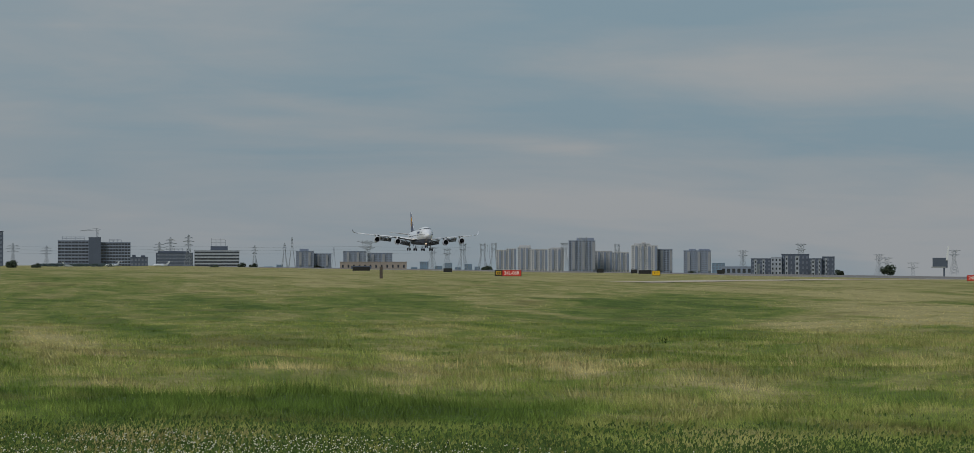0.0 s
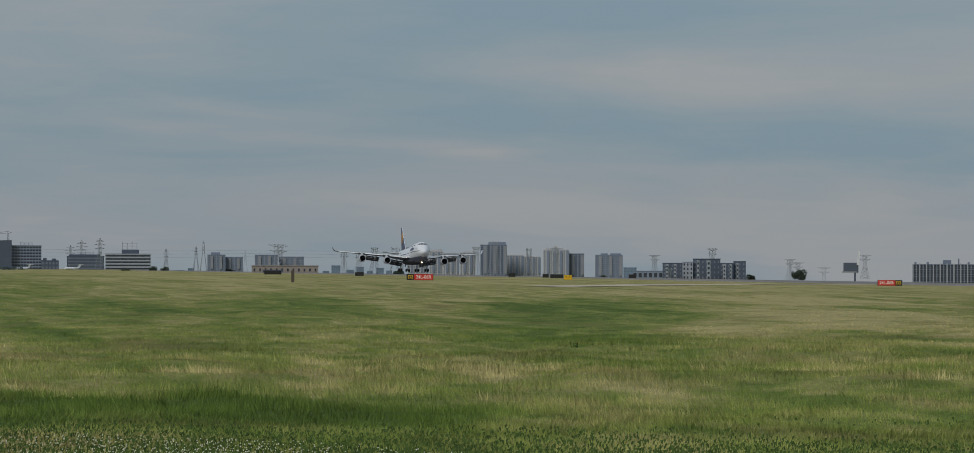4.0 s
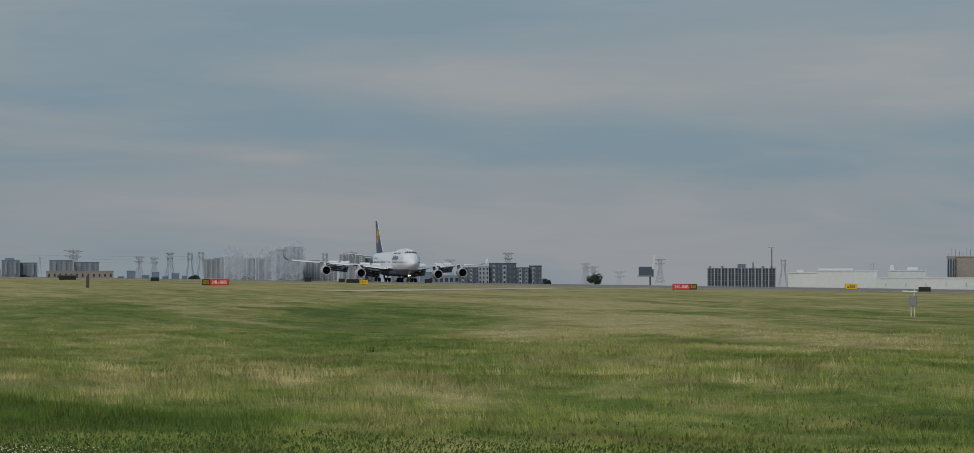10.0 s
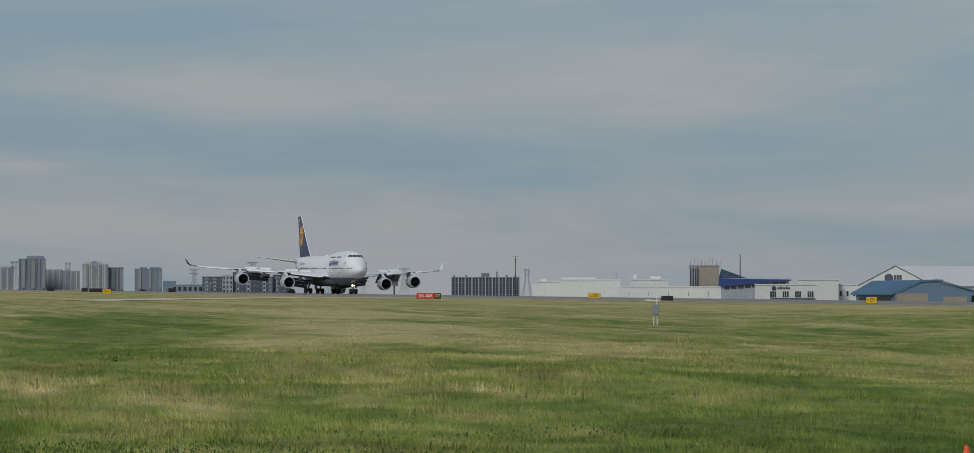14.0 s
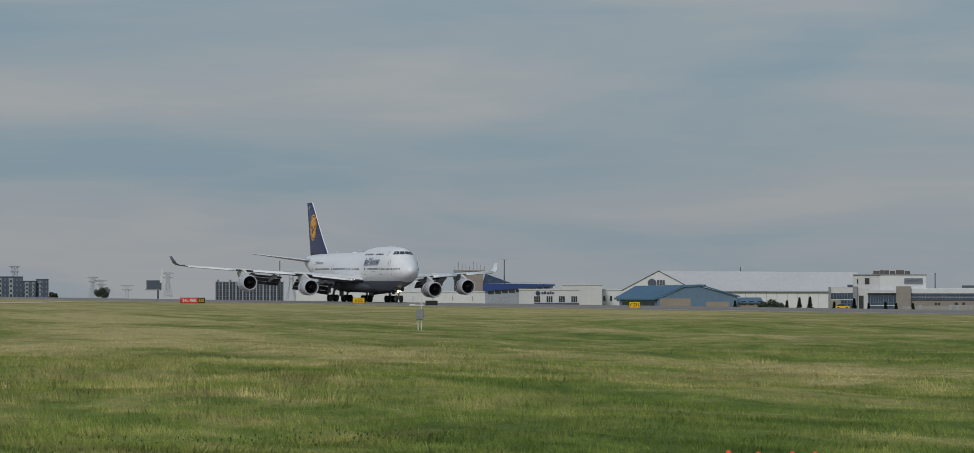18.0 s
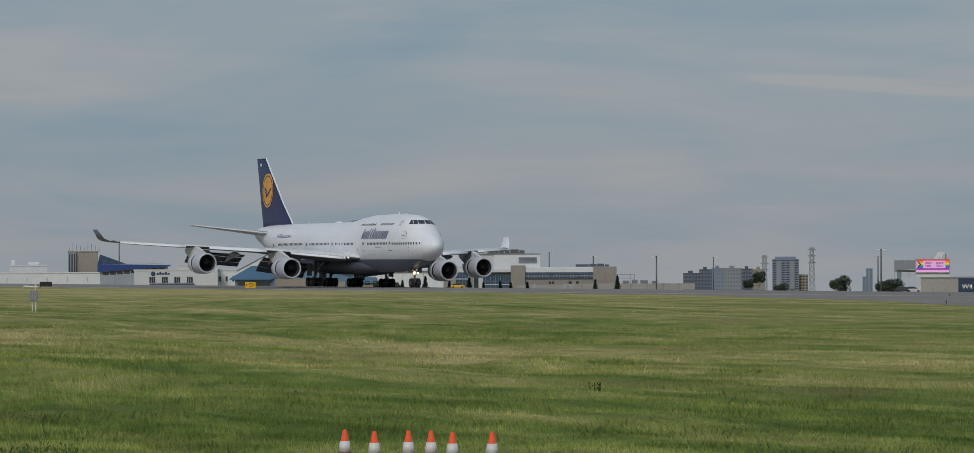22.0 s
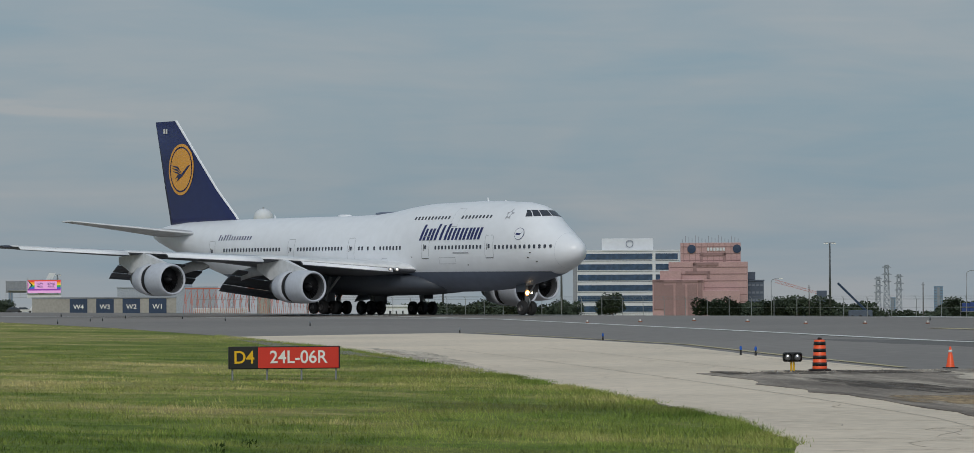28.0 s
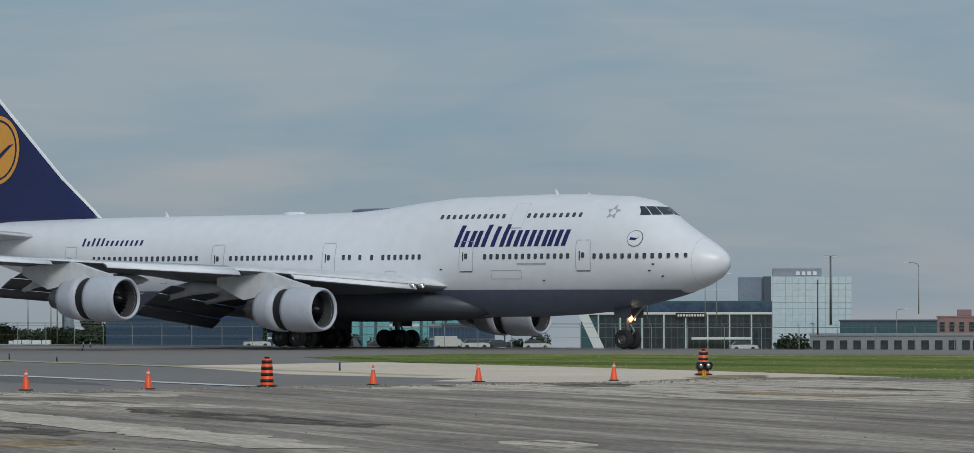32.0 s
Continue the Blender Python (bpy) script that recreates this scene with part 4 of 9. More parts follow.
    mix = n.new("ShaderNodeMixRGB")
    mix.inputs[2].default_value = (0.150 * lift, 0.120 * lift, 0.052 * lift, 1)
    l.new(spread(rust, 0.54, 0.70, 0.0, 0.55), mix.inputs[0])
    l.new(ramp.outputs[0], mix.inputs[1])
    hsv = n.new("ShaderNodeHueSaturation")
    grain = tone(5.0, 3, 0.6, 0.0).outputs["Fac"]
    l.new(mix.outputs[0], hsv.inputs["Color"])
    value = spread(grain, 0.25, 0.75, 0.62, 1.34)
    if "blade" in name:
        value = calc("MULTIPLY", spread(geo.outputs["Random Per Island"], 0.0, 1.0, 0.76, 1.22), spread(grain, 0.25, 0.75, 0.82, 1.16))
        # thin leaves catch the sky like the sward that they belong to, and pass some light through
        tip = n.new("ShaderNodeVectorMath")
        tip.operation = "MULTIPLY_ADD"
        tip.inputs[1].default_value, tip.inputs[2].default_value = (0.45, 0.45, 0.45), (0, 0, 1)
        l.new(geo.outputs["Normal"], tip.inputs[0])
        l.new(tip.outputs[0], b.inputs["Normal"])
        thin, both = n.new("ShaderNodeBsdfTranslucent"), n.new("ShaderNodeMixShader")
        both.inputs[0].default_value = 0.25
        l.new(hsv.outputs[0], thin.inputs["Color"])
        l.new(b.outputs[0], both.inputs[1])
        l.new(thin.outputs[0], both.inputs[2])
        l.new(both.outputs[0], n["Material Output"].inputs["Surface"])
    l.new(value, hsv.inputs["Value"])
    l.new(hsv.outputs[0], b.inputs["Base Color"])
    return m


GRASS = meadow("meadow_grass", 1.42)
# blade colours are raised to make up for light lost among the leaves
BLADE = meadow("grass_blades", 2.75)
RINGS = [0.0, 12, 24, 34, 42] + [50 * 1.013 ** i for i in range(180)]
RINGS += [RINGS[-1] * 1.035 ** i for i in range(1, 80) if RINGS[-1] * 1.035 ** i < 5200] + [5200.0]
ANGLES = [-180 + 6 * i for i in range(14)] + [-96 + 0.3 * i for i in range(214)] + [-31 + 6 * i for i in range(35)]
HEIGHTS = np.array([[terrain(r * math.sin(radians(a)), r * math.cos(radians(a))) for a in ANGLES] for r in RINGS])


def ground_sheet():
    verts = [(0, 0, 0)]
    for i, r in enumerate(RINGS):
        if i:
            verts += [(r * math.sin(radians(a)), r * math.cos(radians(a)), HEIGHTS[i, j]) for j, a in enumerate(ANGLES)]
    n = len(ANGLES)
    faces = [(0, 1 + (j + 1) % n, 1 + j) for j in range(n)]
    for i in range(len(RINGS) - 2):
        for j in range(n):
            a, b = 1 + i * n + j, 1 + i * n + (j + 1) % n
            faces.append((a, b, b + n, a + n))
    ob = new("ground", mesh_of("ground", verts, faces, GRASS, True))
    tagged(ob, "mown green and straw-coloured airfield meadow", "grass", kind="structure")


ground_sheet()


def slab(name, label, category, poly, z, material, deep=0.3):
    """A flat paved sheet with a small edge."""
    bm = bmesh.new()
    top = [bm.verts.new((x, y, z)) for x, y in poly]
    low = [bm.verts.new((x, y, z - deep)) for x, y in poly]
    bm.faces.new(top)
    n = len(poly)
    for i in range(n):
        bm.faces.new((top[i], low[i], low[(i + 1) % n], top[(i + 1) % n]))
    bmesh.ops.recalc_face_normals(bm, faces=bm.faces)
    bmesh.ops.triangulate(bm, faces=[f for f in bm.faces if len(f.verts) > 4])
    ob = part(name, bm, material, None)
    return tagged(ob, label, category, kind="structure")


def wavy(poly, step=3.0, amp=0.4, seed=1):
    """The outline with points every few metres, each moved a little, for a worn edge."""
    rng = random.Random(seed)
    out = []
    for (ax, ay), (bx, by) in zip(poly, poly[1:] + poly[:1]):
        n = max(1, int(math.hypot(bx - ax, by - ay) / step))
        if n > 60:
            out.append((ax, ay))
            continue
        for i in range(n):
            k = i / n
            out.append((ax + (bx - ax) * k + rng.uniform(-amp, amp), ay + (by - ay) * k + rng.uniform(-amp, amp)))
    return out


def worn_ground(name, turn, stops, along=0.045, across=0.50, broken=None):
    """Pavement stripped and driven over: streaks along one direction, in several tones."""
    m = bpy.data.materials.new(name)
    m.use_nodes = True
    n, l = m.node_tree.nodes, m.node_tree.links
    b = n["Principled BSDF"]
    b.inputs["Roughness"].default_value, b.inputs["Specular IOR Level"].default_value = 0.93, 0.2
    geo, mp = n.new("ShaderNodeNewGeometry"), n.new("ShaderNodeMapping")
    swing = n.new("ShaderNodeMapping")
    swing.inputs["Rotation"].default_value = (0, 0, radians(turn))
    mp.inputs["Scale"].default_value = (along, across, 0)
    l.new(geo.outputs["Position"], swing.inputs["Vector"])
    l.new(swing.outputs[0], mp.inputs["Vector"])
    a, c = n.new("ShaderNodeTexNoise"), n.new("ShaderNodeTexNoise")
    a.inputs["Scale"].default_value, a.inputs["Detail"].default_value, a.inputs["Roughness"].default_value, a.inputs["Distortion"].default_value = 1.0, 12, 0.74, 1.0
    c.inputs["Scale"].default_value, c.inputs["Detail"].default_value = 6.0, 3
    l.new(mp.outputs[0], a.inputs["Vector"])
    l.new(geo.outputs["Position"], c.inputs["Vector"])
    ramp = n.new("ShaderNodeValToRGB")
    e = ramp.color_ramp.elements
    e[0].position, e[0].color = stops[0][0], (*stops[0][1], 1)
    e[1].position, e[1].color = stops[-1][0], (*stops[-1][1], 1)
    for p, col in stops[1:-1]:
        x = e.new(p)
        x.color = (*col, 1)
    l.new(a.outputs["Fac"], ramp.inputs[0])
    hsv, mr = n.new("ShaderNodeHueSaturation"), n.new("ShaderNodeMapRange")
    mr.inputs[1].default_value, mr.inputs[2].default_value, mr.inputs[3].default_value, mr.inputs[4].default_value = 0.3, 0.7, 0.72, 1.28
    l.new(c.outputs["Fac"], mr.inputs[0])
    l.new(mr.outputs[0], hsv.inputs["Value"])
    l.new(ramp.outputs[0], hsv.inputs["Color"])
    l.new(hsv.outputs[0], b.inputs["Base Color"])
    if broken:
        # spread thin and scuffed through, so that the ground below shows between the streaks
        mp3, gap, thin = n.new("ShaderNodeMapping"), n.new("ShaderNodeTexNoise"), n.new("ShaderNodeMapRange")
        mp3.inputs["Scale"].default_value = (0.22, 1.1, 0)
        gap.inputs["Scale"].default_value, gap.inputs["Detail"].default_value, gap.inputs["Roughness"].default_value = 1.0, 8, 0.68
        thin.inputs[1].default_value, thin.inputs[2].default_value = broken
        l.new(swing.outputs[0], mp3.inputs["Vector"])
        l.new(mp3.outputs[0], gap.inputs["Vector"])
        l.new(gap.outputs["Fac"], thin.inputs[0])
        l.new(thin.outputs[0], b.inputs["Alpha"])
    bp = n.new("ShaderNodeBump")
    bp.inputs["Strength"].default_value, bp.inputs["Distance"].default_value = 0.3, 0.05
    l.new(c.outputs["Fac"], bp.inputs["Height"])
    l.new(bp.outputs[0], b.inputs["Normal"])
    return m


DIRT = worn_ground("stripped_pavement", 31, ((0.35, (0.155, 0.130, 0.110)), (0.43, (0.222, 0.191, 0.163)), (0.50, (0.288, 0.250, 0.213)), (0.57, (0.40, 0.35, 0.293)), (0.65, (0.54, 0.472, 0.385))))
DARKP = mat("tar_patch", (0.150, 0.142, 0.135), 0.8, 0, 0.12, 0.2, 0.2, 30)

slab("runway", "grey asphalt runway with worn white edge lines", "runway", [(-3500, 176), (-360, 178), (-284, 160), (-231, 140), (-192, 123), (-150, 100), (-90, 72), (-80, 108), (-80, 130), (-86, 139), (-127, 156.5), (-143, 171), (-141, 185), (60, 190), (600, 190), (600, 214), (-3500, 214)], 0.012, ASPHALT)
_bm = bmesh.new()
_bm.faces.new([_bm.verts.new(p) for p in ((-3500, 214, 0.012), (600, 214, 0.012), (600, 241, -0.377), (-3500, 241, -0.377))])
tagged(part("runway_far_half", _bm, ASPHALT, None), "grey asphalt far half of the crowned runway", "runway", kind="structure")
slab("runway_patch", "darker tar patch on the runway shoulder", "pavement", wavy([(-150, 131), (-110, 112), (-98, 106), (-112, 118), (-136, 133)], 4, 0.6, 3), 0.016, DARKP, 0.004)
slab("taxiway", "pale concrete taxiway joining the runway", "taxiway", [(-186, 135.5), (-164, 126), (-141, 115), (-120, 102), (-97, 88.5), (-90, 86), (-62, 62), (-40, 46), (-12, 26), (-8, 14), (-44, 38), (-54, 47), (-64, 54), (-79, 63), (-100, 75), (-145, 100), (-184, 119)], 0.03, CONCRETE)
slab("stripped_ground", "brown stripped pavement with tyre marks and dust", "dirt", wavy([(-96, 80), (-95, 88), (-93, 97), (-91.5, 107), (-89, 115), (-85.5, 120.3), (-87.3, 128), (-85, 132.8), (-81.7, 134), (-76.8, 131.5), (-60, 121), (10, 80), (40, 50), (20, 30), (-30, 34), (-53, 53), (-69, 63)], 2.5, 0.5, 4), 0.048, DIRT)
TRACK = worn_ground("pale_dust_track", 31, ((0.36, (0.40, 0.35, 0.29)), (0.48, (0.55, 0.49, 0.41)), (0.6, (0.66, 0.58, 0.48))), 0.12, 0.9, (0.20, 0.40))
DUST = worn_ground("pale_dust", 31, ((0.36, (0.34, 0.295, 0.24)), (0.48, (0.52, 0.46, 0.38)), (0.6, (0.66, 0.58, 0.48))), 0.12, 0.9, (0.33, 0.48))
TAN = worn_ground("tan_sand", 31, ((0.36, (0.20, 0.155, 0.11)), (0.5, (0.38, 0.28, 0.17)), (0.6, (0.46, 0.345, 0.21))), 0.12, 0.9, (0.38, 0.56))
MUD = worn_ground("dark_mud", 31, ((0.36, (0.070, 0.060, 0.052)), (0.5, (0.115, 0.098, 0.085)), (0.6, (0.19, 0.165, 0.14))), 0.12, 0.9, (0.40, 0.58))
for material, words, poly in (
        (TRACK, "pale dust track across the stripped ground", [(-89.97, 84.98), (-85.11, 83.97), (-75.27, 78.06), (-64.67, 71.40), (-56.81, 66.77), (-50.62, 62.16), (-51.88, 60.78), (-60.00, 65.83), (-70.02, 71.94), (-78.58, 76.80), (-84.97, 80.26)]),
        (DUST, "pale rubble strip along the stripped edge", [(-96.46, 91.96), (-94.41, 94.90), (-89.42, 95.68), (-86.21, 97.59), (-83.62, 94.07), (-86.14, 91.59), (-90.10, 90.29), (-93.02, 88.96)]),
        (DUST, "pale dust track across the stripped ground", [(-86.72, 87.72), (-82.03, 87.78), (-75.63, 86.96), (-73.16, 84.65), (-76.83, 83.77), (-80.83, 83.83)]),
        (TAN, "tan sand patch on the stripped ground", [(-73.91, 67.25), (-72.59, 68.99), (-67.82, 67.12), (-64.65, 64.99), (-65.85, 63.37), (-69.75, 64.26)]),
        (TAN, "tan sand patch on the stripped ground", [(-62.28, 61.45), (-61.43, 63.31), (-57.78, 62.40), (-56.05, 59.97), (-56.86, 58.24), (-59.33, 58.90)]),
        (TAN, "tan sand patch on the stripped ground", [(-83.61, 80.46), (-80.05, 78.97), (-73.73, 74.58), (-73.41, 73.33), (-78.38, 76.14)]),
        (MUD, "dark mud patch on the stripped ground", [(-69.36, 69.72), (-65.94, 68.82), (-61.07, 65.96), (-60.43, 64.25), (-63.40, 64.94)]),
        (MUD, "dark mud patch on the stripped ground", [(-75.67, 83.02), (-68.36, 79.84), (-59.98, 75.05), (-58.60, 72.41), (-65.09, 75.31), (-72.12, 79.37)]),
        (MUD, "dark mud patch on the stripped ground", [(-89.89, 78.31), (-82.06, 75.60), (-74.88, 72.06), (-74.26, 69.70), (-80.47, 72.09)]),
        (MUD, "dark broken strip at the pavement edge", [(-97.73, 81.27), (-96.87, 84.91), (-92.70, 87.01), (-90.27, 84.74), (-92.61, 81.94), (-94.10, 78.98)]),
        (DUST, "pale rubble band along the pad", [(-86.60, 106.21), (-88.48, 113.48), (-85.04, 118.31), (-86.25, 126.10), (-81.82, 127.94), (-73.50, 126.00), (-58.37, 100.06), (-64.34, 100.60), (-68.55, 100.21), (-78.46, 105.64), (-82.81, 106.20)]),
        (MUD, "dark broken asphalt lumps at the pad", [(-85.21, 115.54), (-87.34, 119.52), (-84.48, 118.70), (-81.76, 116.59), (-79.81, 112.87), (-81.82, 112.71)]),
        (TAN, "tan sand heap behind the rubble", [(-88.29, 129.30), (-90.40, 134.39), (-88.60, 135.76), (-84.65, 128.84), (-84.80, 125.65)]),
        (MUD, "dark broken asphalt lumps at the pad", [(-87.16, 111.78), (-87.32, 112.93), (-85.38, 110.42), (-85.24, 109.32)]),
        (DUST, "pale dust track across the stripped ground", [(-50.50, 66.89), (-50.09, 68.54), (-47.12, 66.20), (-46.93, 64.22), (-48.35, 64.46)]),
        (TAN, "tan sand streak in the rubble band", [(-73.96, 109.95), (-67.89, 107.97), (-65.06, 108.18), (-65.68, 104.47), (-71.30, 106.35)]),
        (MUD, "dark streak in the rubble band", [(-75.50, 116.07), (-71.63, 116.68), (-66.83, 113.46), (-69.94, 113.15)]),
        (DUST, "bare pale soil at the meadow edge", [(-146.97, 102.25), (-135.59, 97.48), (-105.35, 78.55), (-101.48, 75.13), (-120.88, 86.62)]),
        ):
    slab("worn_patch", words, "dirt", wavy(poly, 0.7, 0.22, len(words) + int(poly[0][0])), 0.034 if "soil" in words else {TRACK: 0.060, DUST: 0.051, TAN: 0.054, MUD: 0.057}[material], material, 0.002)
slab("concrete_pad", "pale concrete pad beside the runway", "pavement", [(-127, 142), (-126, 157), (-109.6, 150), (-99, 144.6), (-89.6, 140), (-82.2, 135.4), (-81, 133), (-84, 120), (-93.3, 119.6), (-95, 124), (-107.6, 128)], 0.028, CONCRETE)


def far_taxiway():
    """A pale taxiway that climbs over the swell of the meadow to the runway."""
    line = ((-436, 70), (-470, 83), (-510, 97), (-549, 111), (-605, 132), (-660, 154), (-700, 172))
    xs = np.linspace(-436, -700, 90)
    ys = np.interp(-xs, [-p[0] for p in line], [p[1] for p in line])
    verts, faces = [], []
    for i, (x, y) in enumerate(zip(xs, ys)):
        for k in (-1.0, -0.6, -0.2, 0.2, 0.6, 1.0):
            px, py = x - 1.2 * k, y + 3.0 * k
            verts.append((px, py, float(ground_at(np.array([math.hypot(px, py)]), np.array([math.degrees(math.atan2(px, py))]))[0]) + 0.05))
    for i in range(len(xs) - 1):
        for j in range(5):
            a = 6 * i + j
            faces.append((a, a + 1, a + 7, a + 6))
    tagged(new("far_taxiway", mesh_of("far_taxiway", verts, faces, mat("dusty_concrete", (0.64, 0.55, 0.42), 0.9, 0, 0.15, 0.1))), "pale concrete taxiway crossing the far meadow", "taxiway", kind="structure")



def marking(name, label, pts, width, material, z=0.018):
    bm = bmesh.new()
    rows = []
    for i, p in enumerate(pts):
        q0, q1 = Vector(pts[max(0, i - 1)]), Vector(pts[min(len(pts) - 1, i + 1)])
        d = (q1 - q0).normalized()
        s = Vector((-d.y, d.x)) * width / 2
        rows.append((bm.verts.new((*(Vector(p) + s), z)), bm.verts.new((*(Vector(p) - s), z))))
    for a, b in zip(rows, rows[1:]):
        bm.faces.new((a[0], b[0], b[1], a[1]))
    return tagged(part(name, bm, material, None), label, "road marking", kind="structure")


marking("shoulder_line", "thin worn white line on the shoulder", [(-300, 207), (-248, 186), (-178.4, 150.6), (-141.9, 131.5), (-114.5, 118.9), (-93, 108.5)], 0.85, LINEW, 0.034)
marking("edge_strip", "pale painted strip along the runway edge", [(-233, 212.2), (-218, 211.8), (-198, 211.6)], 4.0, LINEW, 0.034)
marking("exit_line", "thin pale yellow line on the shoulder", [(-176, 164), (-150, 152.5), (-126, 141.5), (-100, 128)], 1.2, LINEY, 0.034)
marking("runway_edge_line", "white runway edge line", [(-3000, 181), (-420, 181), (-250, 190)], 0.9, LINEW)
marking("far_edge_line", "white runway edge line", [(-3000, 236), (500, 236)], 0.9, LINEW, -0.296)
marking("taxi_edge_line", "yellow edge line of the taxiway", [(-185, 136.6), (-164, 127.2), (-141, 116.2), (-120, 103.2), (-98, 90)], 0.3, LINEY, 0.034)
slab("infield_grass", "mown grass strip between runway and pad", "grass", wavy([(-143, 174), (-143, 186), (-134, 189), (-115, 196), (-60, 205), (200, 205), (200, 60), (0, 84), (-60, 121), (-76.8, 131.7), (-82.2, 135.4), (-89.6, 140.1), (-99, 144.7), (-109.6, 150.1), (-120.7, 154.8)], 4, 0.5, 10), 0.022, GRASS, 0.05)


# loose stones and broken asphalt on the stripped ground
RUBBLE = mat("grey_rubble", (0.34, 0.305, 0.26), 0.9, 0, 0.3, 2.0, 0, 6, (0.13, 0.115, 0.10))


def rubble():
    rng = random.Random(41)
    vs, fs = [], []
    # thickest along the broken rim, thinner over the open ground
    rim = ((-96, 82), (-93, 97), (-91, 107), (-88.5, 115), (-85.5, 120), (-86.5, 128), (-82, 133), (-76, 131), (-66, 124))
    for i in range(3000):
        if i % 3:
            k = rng.random() * (len(rim) - 1.001)
            (ax, ay), (bx, by) = rim[int(k)], rim[int(k) + 1]
            x, y = ax + (bx - ax) * (k % 1) + abs(rng.gauss(0, 1.6)) + 0.3, ay + (by - ay) * (k % 1) + rng.gauss(-0.5, 0.9)
            s = rng.uniform(0.015, 0.065) * (1.8 if rng.random() < 0.08 else 1.0)
        else:
            x, y = rng.uniform(-92, -42), rng.uniform(56, 118)
            if noise.noise(Vector((x * 0.12, y * 0.2, 6.0))) < 0.0 or y < 53 - 0.75 * (x + 53) + 2:
                continue
            s = rng.uniform(0.015, 0.05)
        c = len(vs)
        t, z = rng.uniform(0, 6.28), 0.045
        for q in range(4):
            r = s * rng.uniform(0.7, 1.2)
            vs.append((x + r * math.cos(t + 1.57 * q), y + r * math.sin(t + 1.57 * q), z))
        vs.append((x + rng.gauss(0, 0.2) * s, y + rng.gauss(0, 0.2) * s, z + s * rng.uniform(0.5, 1.0)))
        fs += [(c + q, c + (q + 1) % 4, c + 4) for q in range(4)]
    tagged(new("rubble", mesh_of("rubble", vs, fs, RUBBLE)), "loose grey stones and broken asphalt", "rubble", kind="stuff")


rubble()


# joints and cracks in the concrete taxiway
JOINT = mat("dark_joint", (0.53, 0.46, 0.37), 0.9, 0, 0.15, 1.0)


def joints():
    rng = random.Random(12)
    # along the taxiway, following its edge, and across it
    rim = ((-145, 100), (-120, 86.2), (-100, 75), (-79, 63), (-64, 54), (-54, 47), (-44, 38))
    for off in (4.2, 8.6, 12.8):
        pts = [(x + 0.52 * off, y + 0.86 * off) for x, y in rim]
        marking("pavement_joint", "dark joint between concrete slabs", pts, 0.05, JOINT, 0.034)
    for i in range(17):
        k = i / 16 * (len(rim) - 1.001)
        (ax, ay), (bx, by) = rim[int(k)], rim[int(k) + 1]
        x, y = ax + (bx - ax) * (k % 1), ay + (by - ay) * (k % 1)
        pts = [(x + 0.52 * o + rng.uniform(-0.1, 0.1), y + 0.86 * o + rng.uniform(-0.1, 0.1)) for o in (0.6, 3.5, 6.5, 9.5, 12.6)]
        marking("pavement_joint", "dark joint between concrete slabs", pts, 0.05, JOINT, 0.0345)
    for i in range(22):
        x = rng.uniform(-120, -50)
        y = meadow_edge(x) + rng.uniform(2, 12)
        a, pts = rng.uniform(0, 6.28), []
        for j in range(7):
            pts.append((x, y))
            a += rng.uniform(-0.7, 0.7)
            x, y = x + 0.9 * math.cos(a), y + 0.9 * math.sin(a)
        marking("pavement_crack", "thin dark crack in the concrete", pts, 0.03, JOINT, 0.035)


joints()


# ---- grass blades, clover and weeds over the near meadow ----
def drift(x, y, seed):
    """Smooth values between 0 and 1 over the plane, about one hill a unit."""
    table = np.random.default_rng(seed).random((128, 128))
    i, j = np.floor(x).astype(int), np.floor(y).astype(int)
    u, v = x - i, y - j
    u, v = u * u * (3 - 2 * u), v * v * (3 - 2 * v)
    i, j = i % 128, j % 128
    i2, j2 = (i + 1) % 128, (j + 1) % 128
    return (table[i, j] * (1 - u) + table[i2, j] * u) * (1 - v) + (table[i, j2] * (1 - u) + table[i2, j2] * u) * v


def ground_at(r, az):
    """Heights of the ground sheet at many spots at once."""
    fi, fj = np.interp(r, RINGS, np.arange(len(RINGS))), np.interp(az, ANGLES, np.arange(len(ANGLES)))
    i, j = np.minimum(fi.astype(int), len(RINGS) - 2), np.minimum(fj.astype(int), len(ANGLES) - 2)
    u, v = fi - i, fj - j
    return (HEIGHTS[i, j] * (1 - u) + HEIGHTS[i + 1, j] * u) * (1 - v) + (HEIGHTS[i, j + 1] * (1 - u) + HEIGHTS[i + 1, j + 1] * u) * v


far_taxiway()


def blades_mesh(name, corners, material, dry):
    """Loose triangles from an array of corners, each with its dryness."""
    n = len(corners)
    me = bpy.data.meshes.new(name)
    me.vertices.add(3 * n)
    me.vertices.foreach_set("co", corners.astype(np.float32).ravel())
    me.loops.add(3 * n)
    me.loops.foreach_set("vertex_index", np.arange(3 * n, dtype=np.int32))
    me.polygons.add(n)
    me.polygons.foreach_set("loop_start", np.arange(0, 3 * n, 3, dtype=np.int32))
    me.update()
    me.attributes.new("dry", "FLOAT", "POINT").data.foreach_set("value", np.repeat(dry, 3).astype(np.float32))
    me.validate()
    me.materials.append(material)
    return me


def edge_limit(x):
    return np.where(x < -360, 175.0, np.interp(x, [p[0] for p in EDGE], [p[1] for p in EDGE]))


